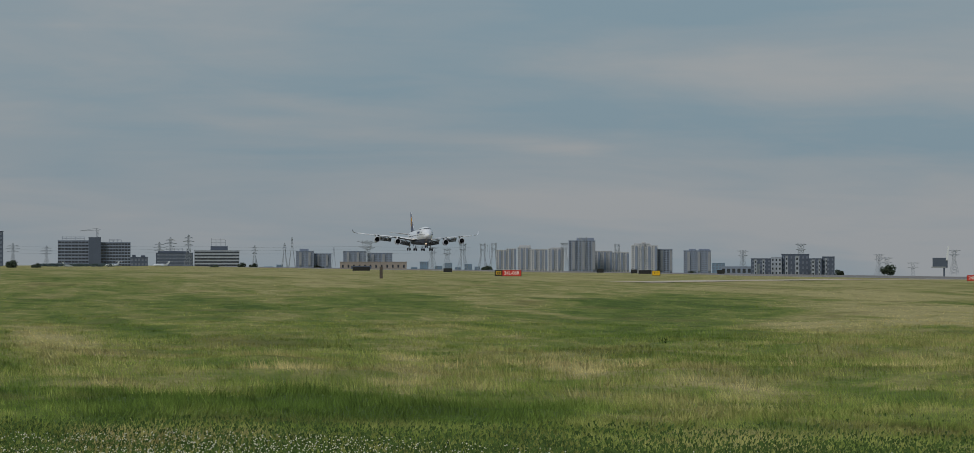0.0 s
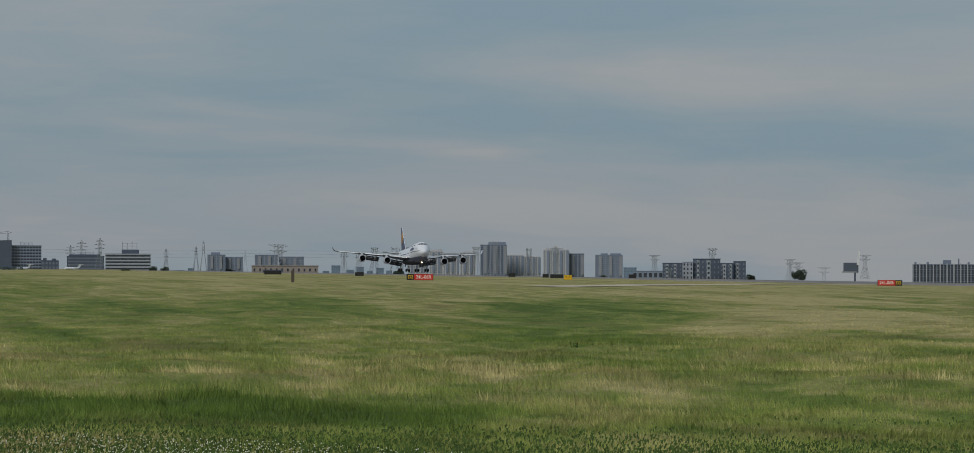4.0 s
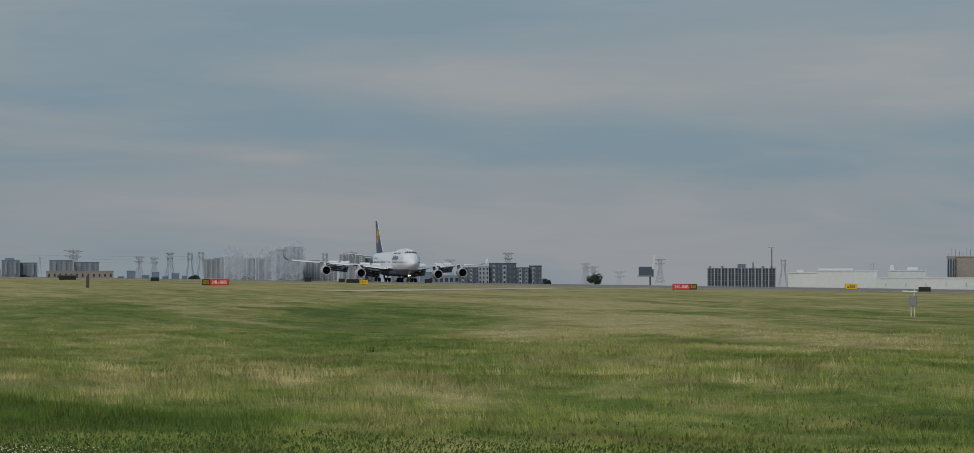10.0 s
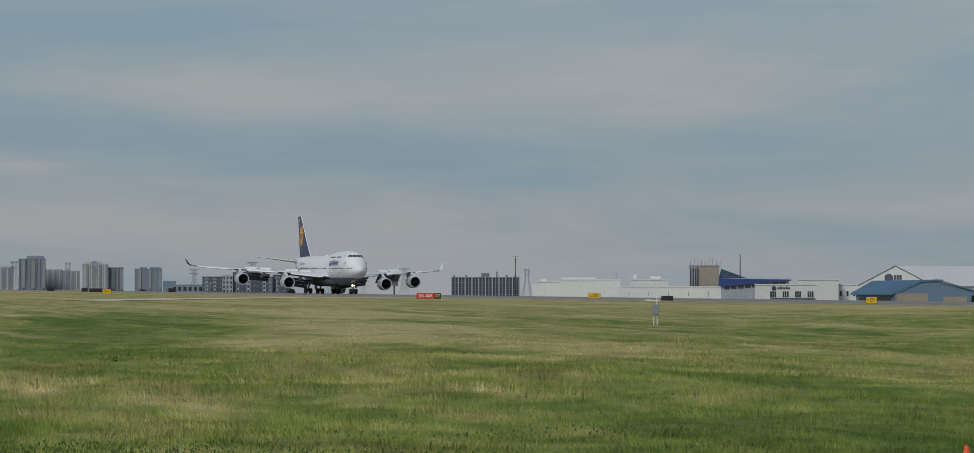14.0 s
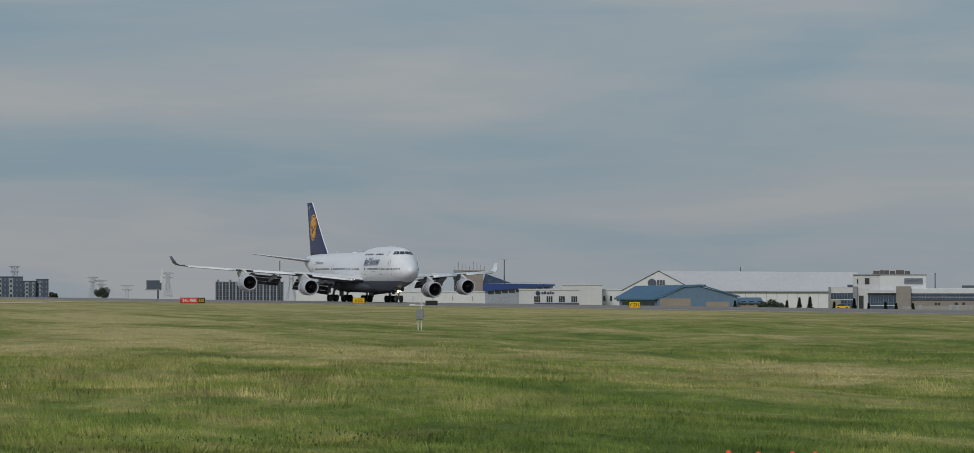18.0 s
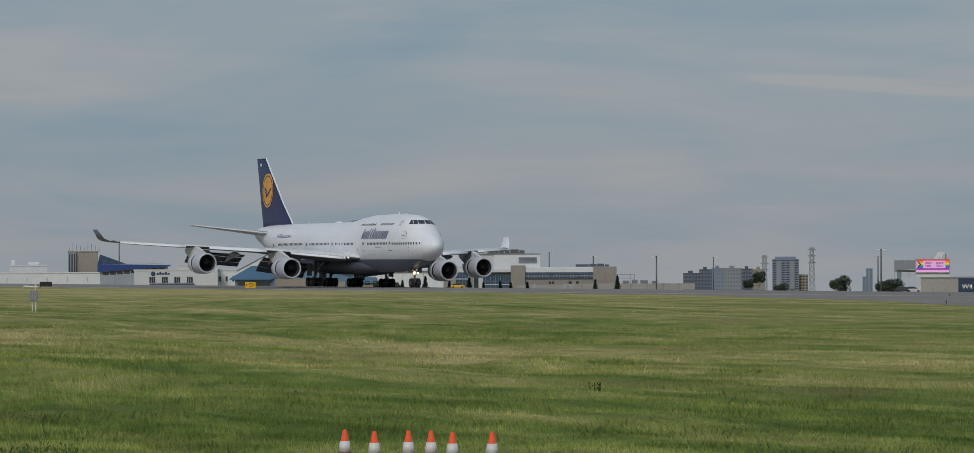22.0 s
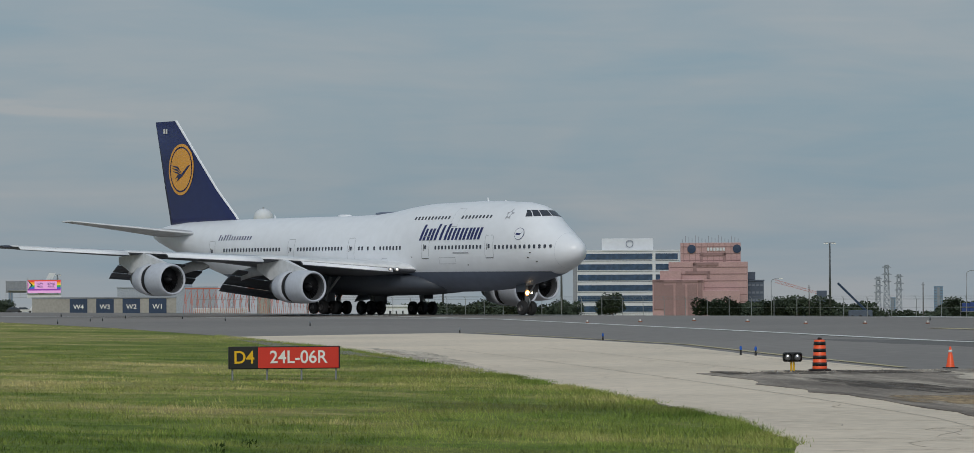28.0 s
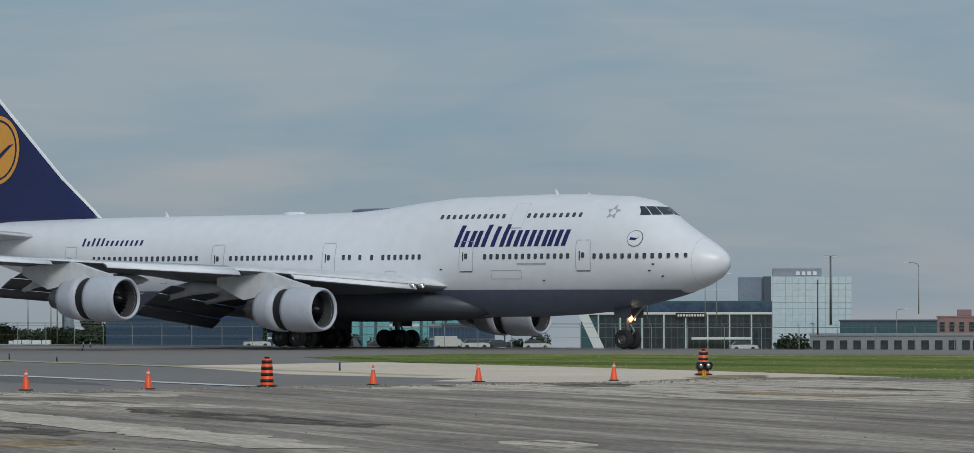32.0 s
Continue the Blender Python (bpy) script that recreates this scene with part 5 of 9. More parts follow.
def grass_blades():
    rng = np.random.default_rng(4)
    out, dryness = [], []
    # close: single leaves; further off: broader tufts
    for n, r0, r1, wide, tall in ((780000, 50.0, 190.0, 0.0062, 0.165), (340000, 110.0, 420.0, 0.0125, 0.11)):
        az = rng.uniform(-93.0, -37, n)
        r = 1.0 / rng.uniform(1 / r1, 1 / r0, n)
        x, y = r * np.sin(np.radians(az)), r * np.cos(np.radians(az))
        hh = rng.uniform(0.45, 1.0, n)
        tuft = drift(x / 0.55, y / 0.40, 5) * 0.6 + drift(x / 2.6, y / 1.5, 6) * 0.4
        lush = drift(x / 14.0, y / 6.0, 7)
        keep = (y < edge_limit(x) + np.where(hh > 0.8, 1.45, 1.15)) & (tuft + 0.25 * rng.random(n) > 0.36) & (r < 200 + 190 * rng.random(n))
        # bunches of taller grass, the drier ones straw-coloured, in rows along the field
        bunch = 0.5 * drift(x / 2.4, y / 1.7, 21) + 0.3 * drift(x / 0.9, y / 0.7, 22) + 0.2 * drift(x / 30.0, y / 2.5, 23)
        bunch = np.clip((bunch - 0.46) / 0.26, 0, 1)
        straw = np.clip((drift(x / 5.0, y / 2.6, 24) * 0.6 + drift(x / 17.0, y / 6.0, 25) * 0.4 - 0.47) / 0.3, 0, 1)
        dry = (bunch * (0.01 + 0.105 * straw) - 0.040 * (1 - bunch)) * np.interp(r, (70, 98), (0.1, 1.0)) * np.interp(r, (105, 175), (1.0, 0.15)) * np.interp(x + 1.2 * y, (-80, -40), (1.0, 0.4))
        h = tall * (0.35 + 0.9 * tuft + 0.35 * lush + 1.25 * bunch * np.interp(r, (58, 85), (0.1, 1.0))) * hh * np.interp(r, (120, 220), (1.0, 0.5))
        h *= np.where((rng.random(n) < 0.02) & (r < 130), 1.7, 1.0) * np.interp(x + 1.2 * y, (-80, -40), (1.0, 0.55))
        w = wide * (0.6 + hh) * np.maximum(1.0, r / 150.0)
        bend = 6.2832 * (0.6 * drift(x / 1.6, y / 1.1, 8) + 0.4 * drift(x / 7.0, y / 4.0, 9)) * 1.5 + rng.normal(0, 0.7, n)
        far = np.abs(rng.normal(0.35, 0.35, n)) * h * (0.7 + tuft)
        turn = rng.uniform(0, math.pi, n)
        z = ground_at(r, az) - 0.015
        c, s = np.cos(turn) * w, np.sin(turn) * w
        tri = np.stack([np.stack([x - c, y - s, z], 1), np.stack([x + c, y + s, z], 1), np.stack([x + np.cos(bend) * far, y + np.sin(bend) * far, z + h], 1)], 1)
        out.append(tri[keep])
        dryness.append(dry[keep])
    # the mown strip beyond the runway
    n = 26000
    x, y = rng.uniform(-143, -45, n), rng.uniform(115, 204, n)
    keep = (y < 186 + (x + 143) * 0.33) & (y > 155 - (x + 120.7) * 0.53) & (y > 174 - (x + 143) * 0.86)
    h, w, t = rng.uniform(0.03, 0.09, n), rng.uniform(0.01, 0.03, n), rng.uniform(0, math.pi, n)
    c, s = np.cos(t) * w, np.sin(t) * w
    z = np.full(n, 0.015)
    out.append(np.stack([np.stack([x - c, y - s, z], 1), np.stack([x + c, y + s, z], 1), np.stack([x + rng.normal(0, 0.03, n), y, z + h], 1)], 1)[keep])
    dryness.append(np.zeros(len(out[-1])))
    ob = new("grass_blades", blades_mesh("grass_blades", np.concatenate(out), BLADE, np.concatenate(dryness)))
    tagged(ob, "long unmown grass blades, green and straw", "grass", kind="stuff")


grass_blades()


def edge_tufts():
    """Ragged longer grass where the meadow meets the pavement."""
    rng = random.Random(77)
    vs, fs = [], []
    for i in range(42000):
        cx = rng.uniform(-190, -44) if i % 3 else rng.uniform(-100, -44)
        cy = meadow_edge(cx) + (rng.gauss(1.2, 0.25) if i % 2 else 1.3 - rng.random() ** 1.5 * 5.0)
        if noise.noise(Vector((cx * 0.5, cy * 0.5, 4.0))) < -0.15:
            continue
        h, w, t = rng.uniform(0.05, 0.15), 0.009, rng.uniform(0, 3.14)
        n = len(vs)
        vs += [(cx - w * math.cos(t), cy - w * math.sin(t), 0.0), (cx + w * math.cos(t), cy + w * math.sin(t), 0.0), (cx + rng.gauss(0, 0.5) * h, cy + rng.gauss(0, 0.5) * h, h)]
        fs.append((n, n + 1, n + 2))
    tagged(new("edge_grass", mesh_of("edge_grass", vs, fs, BLADE)), "ragged green grass along the pavement edge", "grass", kind="stuff")


edge_tufts()
CLOVER = mat("clover_leaves", (0.085, 0.135, 0.034), 0.9, 0, 0.25, 0.8, 0, 10, (0.055, 0.092, 0.024), spec=0.15)
PETAL = mat("clover_flowers", (0.82, 0.79, 0.62), 0.8, 0, 0.1, 3.0)


def clover():
    """A belt of dark clover with white flower heads along the near edge of the meadow, and broad-leaved weeds."""
    rng = random.Random(8)
    lv, lf, fv, ff = [], [], [], []
    for i in range(60000):
        a = radians(rng.uniform(-92.5, -72))
        r = rng.uniform(50, 84)
        x, y = r * math.sin(a), r * math.cos(a)
        thick = noise.noise(Vector((x * 0.10, y * 0.03, 3.0))) + (69 - r) * 0.04 + (math.degrees(a) + 80) * -0.02
        if thick * 1.6 + 0.25 < rng.random():
            continue
        z, s = terrain(x, y), rng.uniform(0.016, 0.032)
        h = rng.uniform(0.04, 0.17)
        t = rng.uniform(0, 3.14)
        n = len(lv)
        lv += [(x - s * math.cos(t), y - s * math.sin(t), z + h), (x + s * math.sin(t), y - s * math.cos(t), z + h * 0.6), (x + s * math.cos(t), y + s * math.sin(t), z + h + 0.02)]
        lf.append((n, n + 1, n + 2))
        if r < between(((-95, 66.0), (-87, 65.3), (-84.4, 63.0), (-82.5, 60.5), (-72, 56)), math.degrees(a)) and rng.random() < between(((-95, 0.30), (-85.5, 0.30), (-83.0, 0.08), (-72, 0.05)), math.degrees(a)) and noise.noise(Vector((x * 0.25, y * 0.12, 9.0))) > -0.05:
            q, zz = rng.uniform(0.009, 0.0155), z + rng.uniform(0.13, 0.20)
            n = len(fv)
            fv += [(x - q, y, zz), (x, y - q, zz), (x + q, y, zz), (x, y + q, zz), (x, y, zz + q), (x, y, zz - q)]
            ff += [(n, n + 1, n + 4), (n + 1, n + 2, n + 4), (n + 2, n + 3, n + 4), (n + 3, n, n + 4), (n + 1, n, n + 5), (n + 2, n + 1, n + 5), (n + 3, n + 2, n + 5), (n, n + 3, n + 5)]
    tagged(new("clover_leaves", mesh_of("clover_leaves", lv, lf, CLOVER)), "dark green clover along the meadow's edge", "clover", kind="stuff")
    tagged(new("clover_flowers", mesh_of("clover_flowers", fv, ff, PETAL)), "small white clover flower heads", "flowers", kind="stuff")
    # dark thistle-like weeds dotted over the meadow
    weed = thing("weed", "dark upright weed in the meadow", "weed", group="weeds")
    vs, fs = [], []
    for k in range(26):
        t, h = rng.uniform(0, 6.28), rng.uniform(0.03, 0.24)
        s = 0.05
        p = Vector((0.10 * math.cos(t), 0.10 * math.sin(t), h))
        n = len(vs)
        vs += [p, p + Vector((s * math.cos(t), s * math.sin(t), 0.05)), p + Vector((s * math.cos(t + 0.9), s * math.sin(t + 0.9), -0.02))]
        fs.append((n, n + 1, n + 2))
    bm = bmesh.new()
    add_bar(bm, (0, 0, -0.02), (0, 0, 0.22), 0.010, 5)
    part("stem", bm, CLOVER, weed)
    part("leaves", mesh_of("weed_leaves", vs, fs, CLOVER), None, weed)
    first = True
    for i in range(7):
        a, r = radians(rng.uniform(-90, -52)), 1 / rng.uniform(1 / 260, 1 / 56)
        x, y = r * math.sin(a), r * math.cos(a)
        if y > meadow_edge(x) - 3:
            continue
        m = pose(x, y, terrain(x, y) - rng.uniform(0.02, 0.08), 0, 0, rng.uniform(0, 360))
        if first:
            weed.matrix_world, first = m, False
        else:
            copy_thing(weed, m)


clover()


# ---- far and middle distance ----
def paint(name, c, r=0.75, **k):
    return mat(name, c, r, 0, k.pop("vary", 0.1), k.pop("scale", 0.15), **k)


GLASSB = glass_mat("blue_glass", (0.040, 0.080, 0.150))
GLASSD = glass_mat("dark_glass", (0.035, 0.045, 0.06))
# glass of far buildings, lightened and blued in place of haze
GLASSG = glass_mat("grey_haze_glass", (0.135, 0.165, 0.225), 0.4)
WALLC = paint("cream_wall", (0.58, 0.60, 0.635), vary=0.05, scale=0.05)
# WALLB, WALLD and BAYB hold the skyline's haze as a blue tone
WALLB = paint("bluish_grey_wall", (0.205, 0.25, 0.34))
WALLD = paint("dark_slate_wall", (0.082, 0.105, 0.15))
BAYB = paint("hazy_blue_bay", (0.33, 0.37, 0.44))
WALLG = paint("grey_wall", (0.26, 0.28, 0.32))
WALLO = paint("blue_grey_office_wall", (0.165, 0.20, 0.275))
WALLP = paint("pale_apartment_wall", (0.47, 0.485, 0.51))
WALLW = paint("white_wall", (0.66, 0.69, 0.73), 0.6, vary=0.04, scale=0.05)
WALLT = paint("tan_block_wall", (0.30, 0.265, 0.225))
PINK = paint("pink_granite_wall", (0.50, 0.325, 0.325), 0.35)
PINKD = paint("brown_granite_wall", (0.30, 0.19, 0.19), 0.4)
TEAL = mat("teal_glass_wall", (0.27, 0.64, 0.71), 0.12, 0.75, 0.06, 0.05)
TEALD = paint("dark_teal_glass", (0.045, 0.105, 0.14), 0.12, spec=0.9)
ROOFB = paint("blue_metal_roof", (0.070, 0.155, 0.255), 0.45)
BLUEW = paint("blue_metal_wall", (0.115, 0.195, 0.30), 0.5)
ROYAL = paint("royal_blue_panel", (0.02, 0.055, 0.23), 0.5)
NAVY = paint("navy_door", (0.022, 0.045, 0.10), 0.5)
# both far tower colours have the haze painted in
HAZEW = paint("hazed_far_concrete", (0.33, 0.40, 0.47), 0.8)
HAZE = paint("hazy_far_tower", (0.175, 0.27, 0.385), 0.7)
REDM = paint("red_lattice_paint", (0.47, 0.13, 0.09), 0.6)
MIRROR = mat("sky_mirror_glass", (0.84, 0.94, 0.97), 0.015, 0.95, 0.04, 0.05)
CON2 = paint("tower_concrete", (0.36, 0.35, 0.325), 0.85, bump=0.1)


def pieces(t, name, me_box, places, material):
    """Alike pieces on one mesh under the thing t."""
    me = bpy.data.meshes.new(name)
    b = box(*me_box)
    b.to_mesh(me)
    b.free()
    me.materials.append(material)
    for p in places:
        part(name, me, None, t).matrix_basis = pose(*p)


def block(name, label, az, d, top, depth, storeys, bays, wall, glass, base=None, category="building", win=(0.6, 0.55), turn=0.0, group="", bands=False, roof=None, sill=0.0, penthouse=None, top_wall=None):
    """A block between two bearings: walls, roof slab, and each window as a piece."""
    mid = sum(az) / 2
    w = 2 * d * math.tan(radians(abs(az[1] - az[0]) / 2))
    x, y = d * math.sin(radians(mid)), d * math.cos(radians(mid))
    if base is None:
        base = terrain(x, y) - 0.5
    t = thing(name, label, category, bearing(mid, d + depth / 2, base, turn), group)
    h = top - base
    part("wall", box((-w / 2, -depth / 2, 0), (w / 2, depth / 2, h)), wall, t)
    part("roof", box((-w / 2 - 0.25, -depth / 2 - 0.25, h), (w / 2 + 0.25, depth / 2 + 0.25, h + 0.5)), roof or wall, t)
    if penthouse:
        for x0, x1, ph in penthouse:
            part("penthouse", box((w * (x0 - 0.5), -depth * 0.25, h + 0.5), (w * (x1 - 0.5), depth * 0.3, h + 0.5 + ph), None, 0.1), top_wall or wall, t)
    if storeys >= 9 and not bands:
        # projecting fronts give the front its dark and light bays
        for i in range(1, bays, 2 if wall == WALLP else 3):
            x0 = -w / 2 + w * (i + 0.1) / bays
            part("bay_front", box((x0, -depth / 2 - 1.4, 3.0), (x0 + w * 0.8 / bays, -depth / 2 - 0.4, h - 1.0)), WALLG if wall not in (WALLC, WALLP) else WALLB, t)
    if storeys:
        lo = sill * h
        sh = (h - lo) / storeys
        if bands:
            bays = 1
        bw = w / bays
        pieces(t, "window", ((-bw * win[0] / 2, -0.14, -sh * win[1] / 2), (bw * win[0] / 2, 0.14, sh * win[1] / 2)),
               [(-w / 2 + bw * (i + 0.5), -depth / 2, lo + sh * (j + 0.5)) for i in range(bays) for j in range(storeys)], glass)
    return t


def width(a, b, d):
    return 2 * d * math.tan(radians(abs(b - a) / 2))


def skyline():
    rng = random.Random(3)
    office = "grey office block with rows of windows, hazy"
    block("office_block", office, (-89.051, -88.613), 4000, 25.26, 24, 8, 9, WALLB, GLASSD, win=(0.86, 0.56))
    block("office_block", "dark slate stair tower of an office block", (-88.613, -88.438), 3990, 28.32, 24, 0, 0, WALLD, GLASSD)
    block("office_block", office, (-88.438, -88.016), 4000, 23.44, 24, 8, 10, WALLB, GLASSD, win=(0.86, 0.56))
    block("office_block", "dark tower block in haze", (-90.198, -89.825), 4000, 34.48, 20, 8, 5, WALLD, GLASSG)
    block("townhouse_row", "low grey houses in haze", (-88.016, -87.769), 4000, 8.55, 15, 2, 5, WALLD, GLASSG, penthouse=((0.1, 0.3, 2.2), (0.6, 0.85, 1.8)))
    block("office_block", office, (-87.654, -87.124), 3900, 12.66, 24, 4, 1, WALLD, GLASSG, bands=True, win=(0.94, 0.4), penthouse=((0.05, 0.9, 1.6),))
    block("office_block", "pale office block with dark window bands", (-87.107, -86.459), 3900, 15.09, 24, 5, 1, BAYB, GLASSD, bands=True, win=(0.98, 0.5), penthouse=((0.36, 0.74, 4.0),), top_wall=WALLD)
    t = thing("tower_crane", "small grey crane on a far office roof", "crane", bearing(-88.50, 4000, 28.8))
    part("mast", bars([((0, 0, 0), (0, 0, 7.0)), ((1.6, 0, 0), (1.6, 0, 7.0))] + [((0, 0, 1.4 * k), (1.6, 0, 1.4 * k + 1.4)) for k in range(5)], 0.28), PYLON, t)
    part("jib", bars([((-17, 0, 6.2), (4.5, 0, 7.4)), ((-17, 0, 6.2), (0, 0, 9.0)), ((0, 0, 9.0), (4.5, 0, 7.4)), ((0, 0, 7.0), (0, 0, 9.0))], 0.26), PYLON, t)
    for a0, d, z0, w, hh, n in ((-88.83, 4012, 25.8, 22, 3.4, 6), (-88.23, 4012, 24.0, 12, 2.4, 4), (-86.76, 3912, 19.6, 14, 6.2, 4), (-87.39, 3912, 14.8, 16, 2.2, 5)):
        t = thing("roof_frame", "open steel frame with aerials on a far roof", "frame", bearing(a0, d, z0))
        for i in range(n):
            x = -w / 2 + w * i / (n - 1)
            part("upright", bars([((x, 0, -0.6), (x, 0, hh * (1.0 if i % 2 else 1.25)))], 0.30), PYLON, t)
        part("top_rail", bars([((-w / 2, 0, hh), (w / 2, 0, hh)), ((-w / 2, 0, hh * 0.55), (w / 2, 0, hh * 0.55))], 0.26), PYLON, t)
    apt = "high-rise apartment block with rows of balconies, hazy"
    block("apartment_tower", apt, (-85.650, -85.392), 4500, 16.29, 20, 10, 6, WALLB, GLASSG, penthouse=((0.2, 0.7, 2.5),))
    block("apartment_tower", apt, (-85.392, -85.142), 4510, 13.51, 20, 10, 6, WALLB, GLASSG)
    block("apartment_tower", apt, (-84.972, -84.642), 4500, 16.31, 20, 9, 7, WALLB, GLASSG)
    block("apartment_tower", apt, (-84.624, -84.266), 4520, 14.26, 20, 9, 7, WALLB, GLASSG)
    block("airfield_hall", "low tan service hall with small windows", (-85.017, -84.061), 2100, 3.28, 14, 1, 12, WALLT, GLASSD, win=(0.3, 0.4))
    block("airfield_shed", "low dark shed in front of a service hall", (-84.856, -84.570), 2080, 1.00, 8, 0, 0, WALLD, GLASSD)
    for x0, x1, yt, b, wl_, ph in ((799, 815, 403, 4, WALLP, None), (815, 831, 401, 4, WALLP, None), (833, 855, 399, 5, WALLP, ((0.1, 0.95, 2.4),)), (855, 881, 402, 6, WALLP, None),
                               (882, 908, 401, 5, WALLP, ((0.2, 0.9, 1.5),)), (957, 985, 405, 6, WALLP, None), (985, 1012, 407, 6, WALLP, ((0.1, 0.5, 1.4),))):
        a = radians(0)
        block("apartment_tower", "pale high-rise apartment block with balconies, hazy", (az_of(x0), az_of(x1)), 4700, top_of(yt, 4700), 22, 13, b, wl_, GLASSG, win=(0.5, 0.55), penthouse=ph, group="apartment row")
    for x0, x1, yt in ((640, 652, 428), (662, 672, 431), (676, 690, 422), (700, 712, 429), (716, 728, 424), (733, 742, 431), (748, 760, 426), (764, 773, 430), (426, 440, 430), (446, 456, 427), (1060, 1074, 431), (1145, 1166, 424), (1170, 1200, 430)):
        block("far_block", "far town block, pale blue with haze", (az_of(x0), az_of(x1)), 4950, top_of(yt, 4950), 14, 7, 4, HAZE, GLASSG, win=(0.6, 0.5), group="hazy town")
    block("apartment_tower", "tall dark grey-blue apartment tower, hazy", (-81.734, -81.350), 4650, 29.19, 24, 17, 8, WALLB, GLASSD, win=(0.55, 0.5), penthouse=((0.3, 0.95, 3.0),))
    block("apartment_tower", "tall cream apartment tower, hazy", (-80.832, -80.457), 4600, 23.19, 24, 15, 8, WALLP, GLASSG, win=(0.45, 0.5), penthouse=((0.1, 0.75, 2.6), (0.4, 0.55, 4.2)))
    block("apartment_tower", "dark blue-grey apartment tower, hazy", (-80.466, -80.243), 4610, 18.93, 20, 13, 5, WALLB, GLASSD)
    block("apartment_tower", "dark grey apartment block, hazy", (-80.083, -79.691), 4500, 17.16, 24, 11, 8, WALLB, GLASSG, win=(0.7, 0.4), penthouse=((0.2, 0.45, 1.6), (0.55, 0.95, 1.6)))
    block("low_hall", "low blue-grey hall with windows", (-79.549, -79.105), 3200, 0.11, 14, 1, 6, WALLB, GLASSD)
    # the dark four-storey hotel, in wings
    for k, (x0, x1, yt, m, b) in enumerate(((1208, 1240, 417, WALLD, 5), (1240, 1257, 415, BAYB, 3), (1257, 1301, 410, WALLD, 7), (1301, 1322, 417, WALLD, 4), (1322, 1342, 414, WALLD, 3))):
        block("hotel_wing", "dark slate four-storey hotel wing", (az_of(x0), az_of(x1)), 3000 - 4 * (k % 2), top_of(yt, 3000), 18, 4, b, m, GLASSG if m == WALLD else GLASSD, win=(0.4, 0.5), group="hotel")
    for x0, x1, yt in ((1213, 1217, 419), (1226, 1230, 419), (1263, 1267, 413), (1279, 1285, 413), (1305, 1310, 419), (1316, 1319, 419), (1327, 1330, 417)):
        block("hotel_bay", "pale balcony stack on a dark hotel front", (az_of(x0), az_of(x1)), 2978, top_of(yt, 2978), 6, 4, 1, BAYB, GLASSD, win=(0.55, 0.5), group="hotel")
    block("stair_wing", "white stair bay of a dark hotel", (-79.069, -78.990), 2985, 2.17, 8, 0, 0, WALLW, GLASSD)
    # grey condominium block
    t = block("apartment_block", "long dark grey apartment block with balcony stacks", (-75.540, -74.569), 3900, 6.72, 26, 8, 20, WALLO, GLASSD, win=(0.66, 0.74), penthouse=((0.44, 0.56, 4.0), (0.02, 0.05, 2), (0.66, 0.68, 5.5), (0.2, 0.23, 2), (0.8, 0.83, 2), (0.93, 0.96, 2)))
    w = width(-75.540, -74.569, 3900)
    for i in range(11):
        x = -w / 2 + w * i / 10
        part("balcony_pier", box((x - 0.6, -14.6, 0), (x + 0.6, -13.0, 6.72 - t.matrix_world.translation.z + (1.4 if i % 3 else 0.4))), BAYB, t)
    # slender far towers, their haze given by colour
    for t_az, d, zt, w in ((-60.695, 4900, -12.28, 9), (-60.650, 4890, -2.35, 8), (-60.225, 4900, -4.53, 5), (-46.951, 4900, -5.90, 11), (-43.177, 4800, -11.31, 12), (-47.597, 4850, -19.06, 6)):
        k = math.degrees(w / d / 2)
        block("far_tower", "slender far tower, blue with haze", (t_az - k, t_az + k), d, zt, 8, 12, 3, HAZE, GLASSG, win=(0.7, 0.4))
    # town blocks beyond the apron
    for x0, x1, yt, m, s, b in ((1346, 1372, 444, WALLD, 5, 5), (1372, 1392, 438, WALLD, 6, 4), (1392, 1412, 436, WALLB, 6, 4), (1412, 1440, 436, WALLG, 6, 6), (1440, 1458, 437, WALLD, 6, 4), (1458, 1478, 438, WALLT, 5, 4)):
        block("apartment_block", "mid-rise apartment block in dark brick and grey", (az_of(x0, 21), az_of(x1, 21)), 3300, top_of(yt, 3300, 21), 20, s, b, m, GLASSG, win=(0.5, 0.5), group="town blocks", penthouse=((0.3, 0.6, 2.0),))
    block("apartment_tower", "tall blue-grey apartment tower with white balcony lines", (-62.036, -61.653), 3300, 7.21, 20, 14, 6, WALLB, GLASSD, win=(0.72, 0.45), penthouse=((0.1, 0.9, 2.0),))
    block("apartment_block", "brown brick block in the town", (-61.653, -61.523), 3310, -5.58, 16, 6, 3, WALLT, GLASSD)


def az_of(x, t=0):
    """Bearings of the skyline, in steps of the lens from a known start."""
    a0, per = {0: (-82.906, 0.00015625), 21: (-68.329, 0.00015625), 13: (-76.050, 0.00015625), 19: (-70.984, 0.00015625)}[t]
    return a0 + math.degrees(math.atan((x - 784) * per))


def top_of(y, d, t=0):
    h = {0: 424.1, 21: 430.2, 13: 451.0, 19: 451.9}[t]
    return EYE_Z + (h - y) * 0.00015625 * d


skyline()


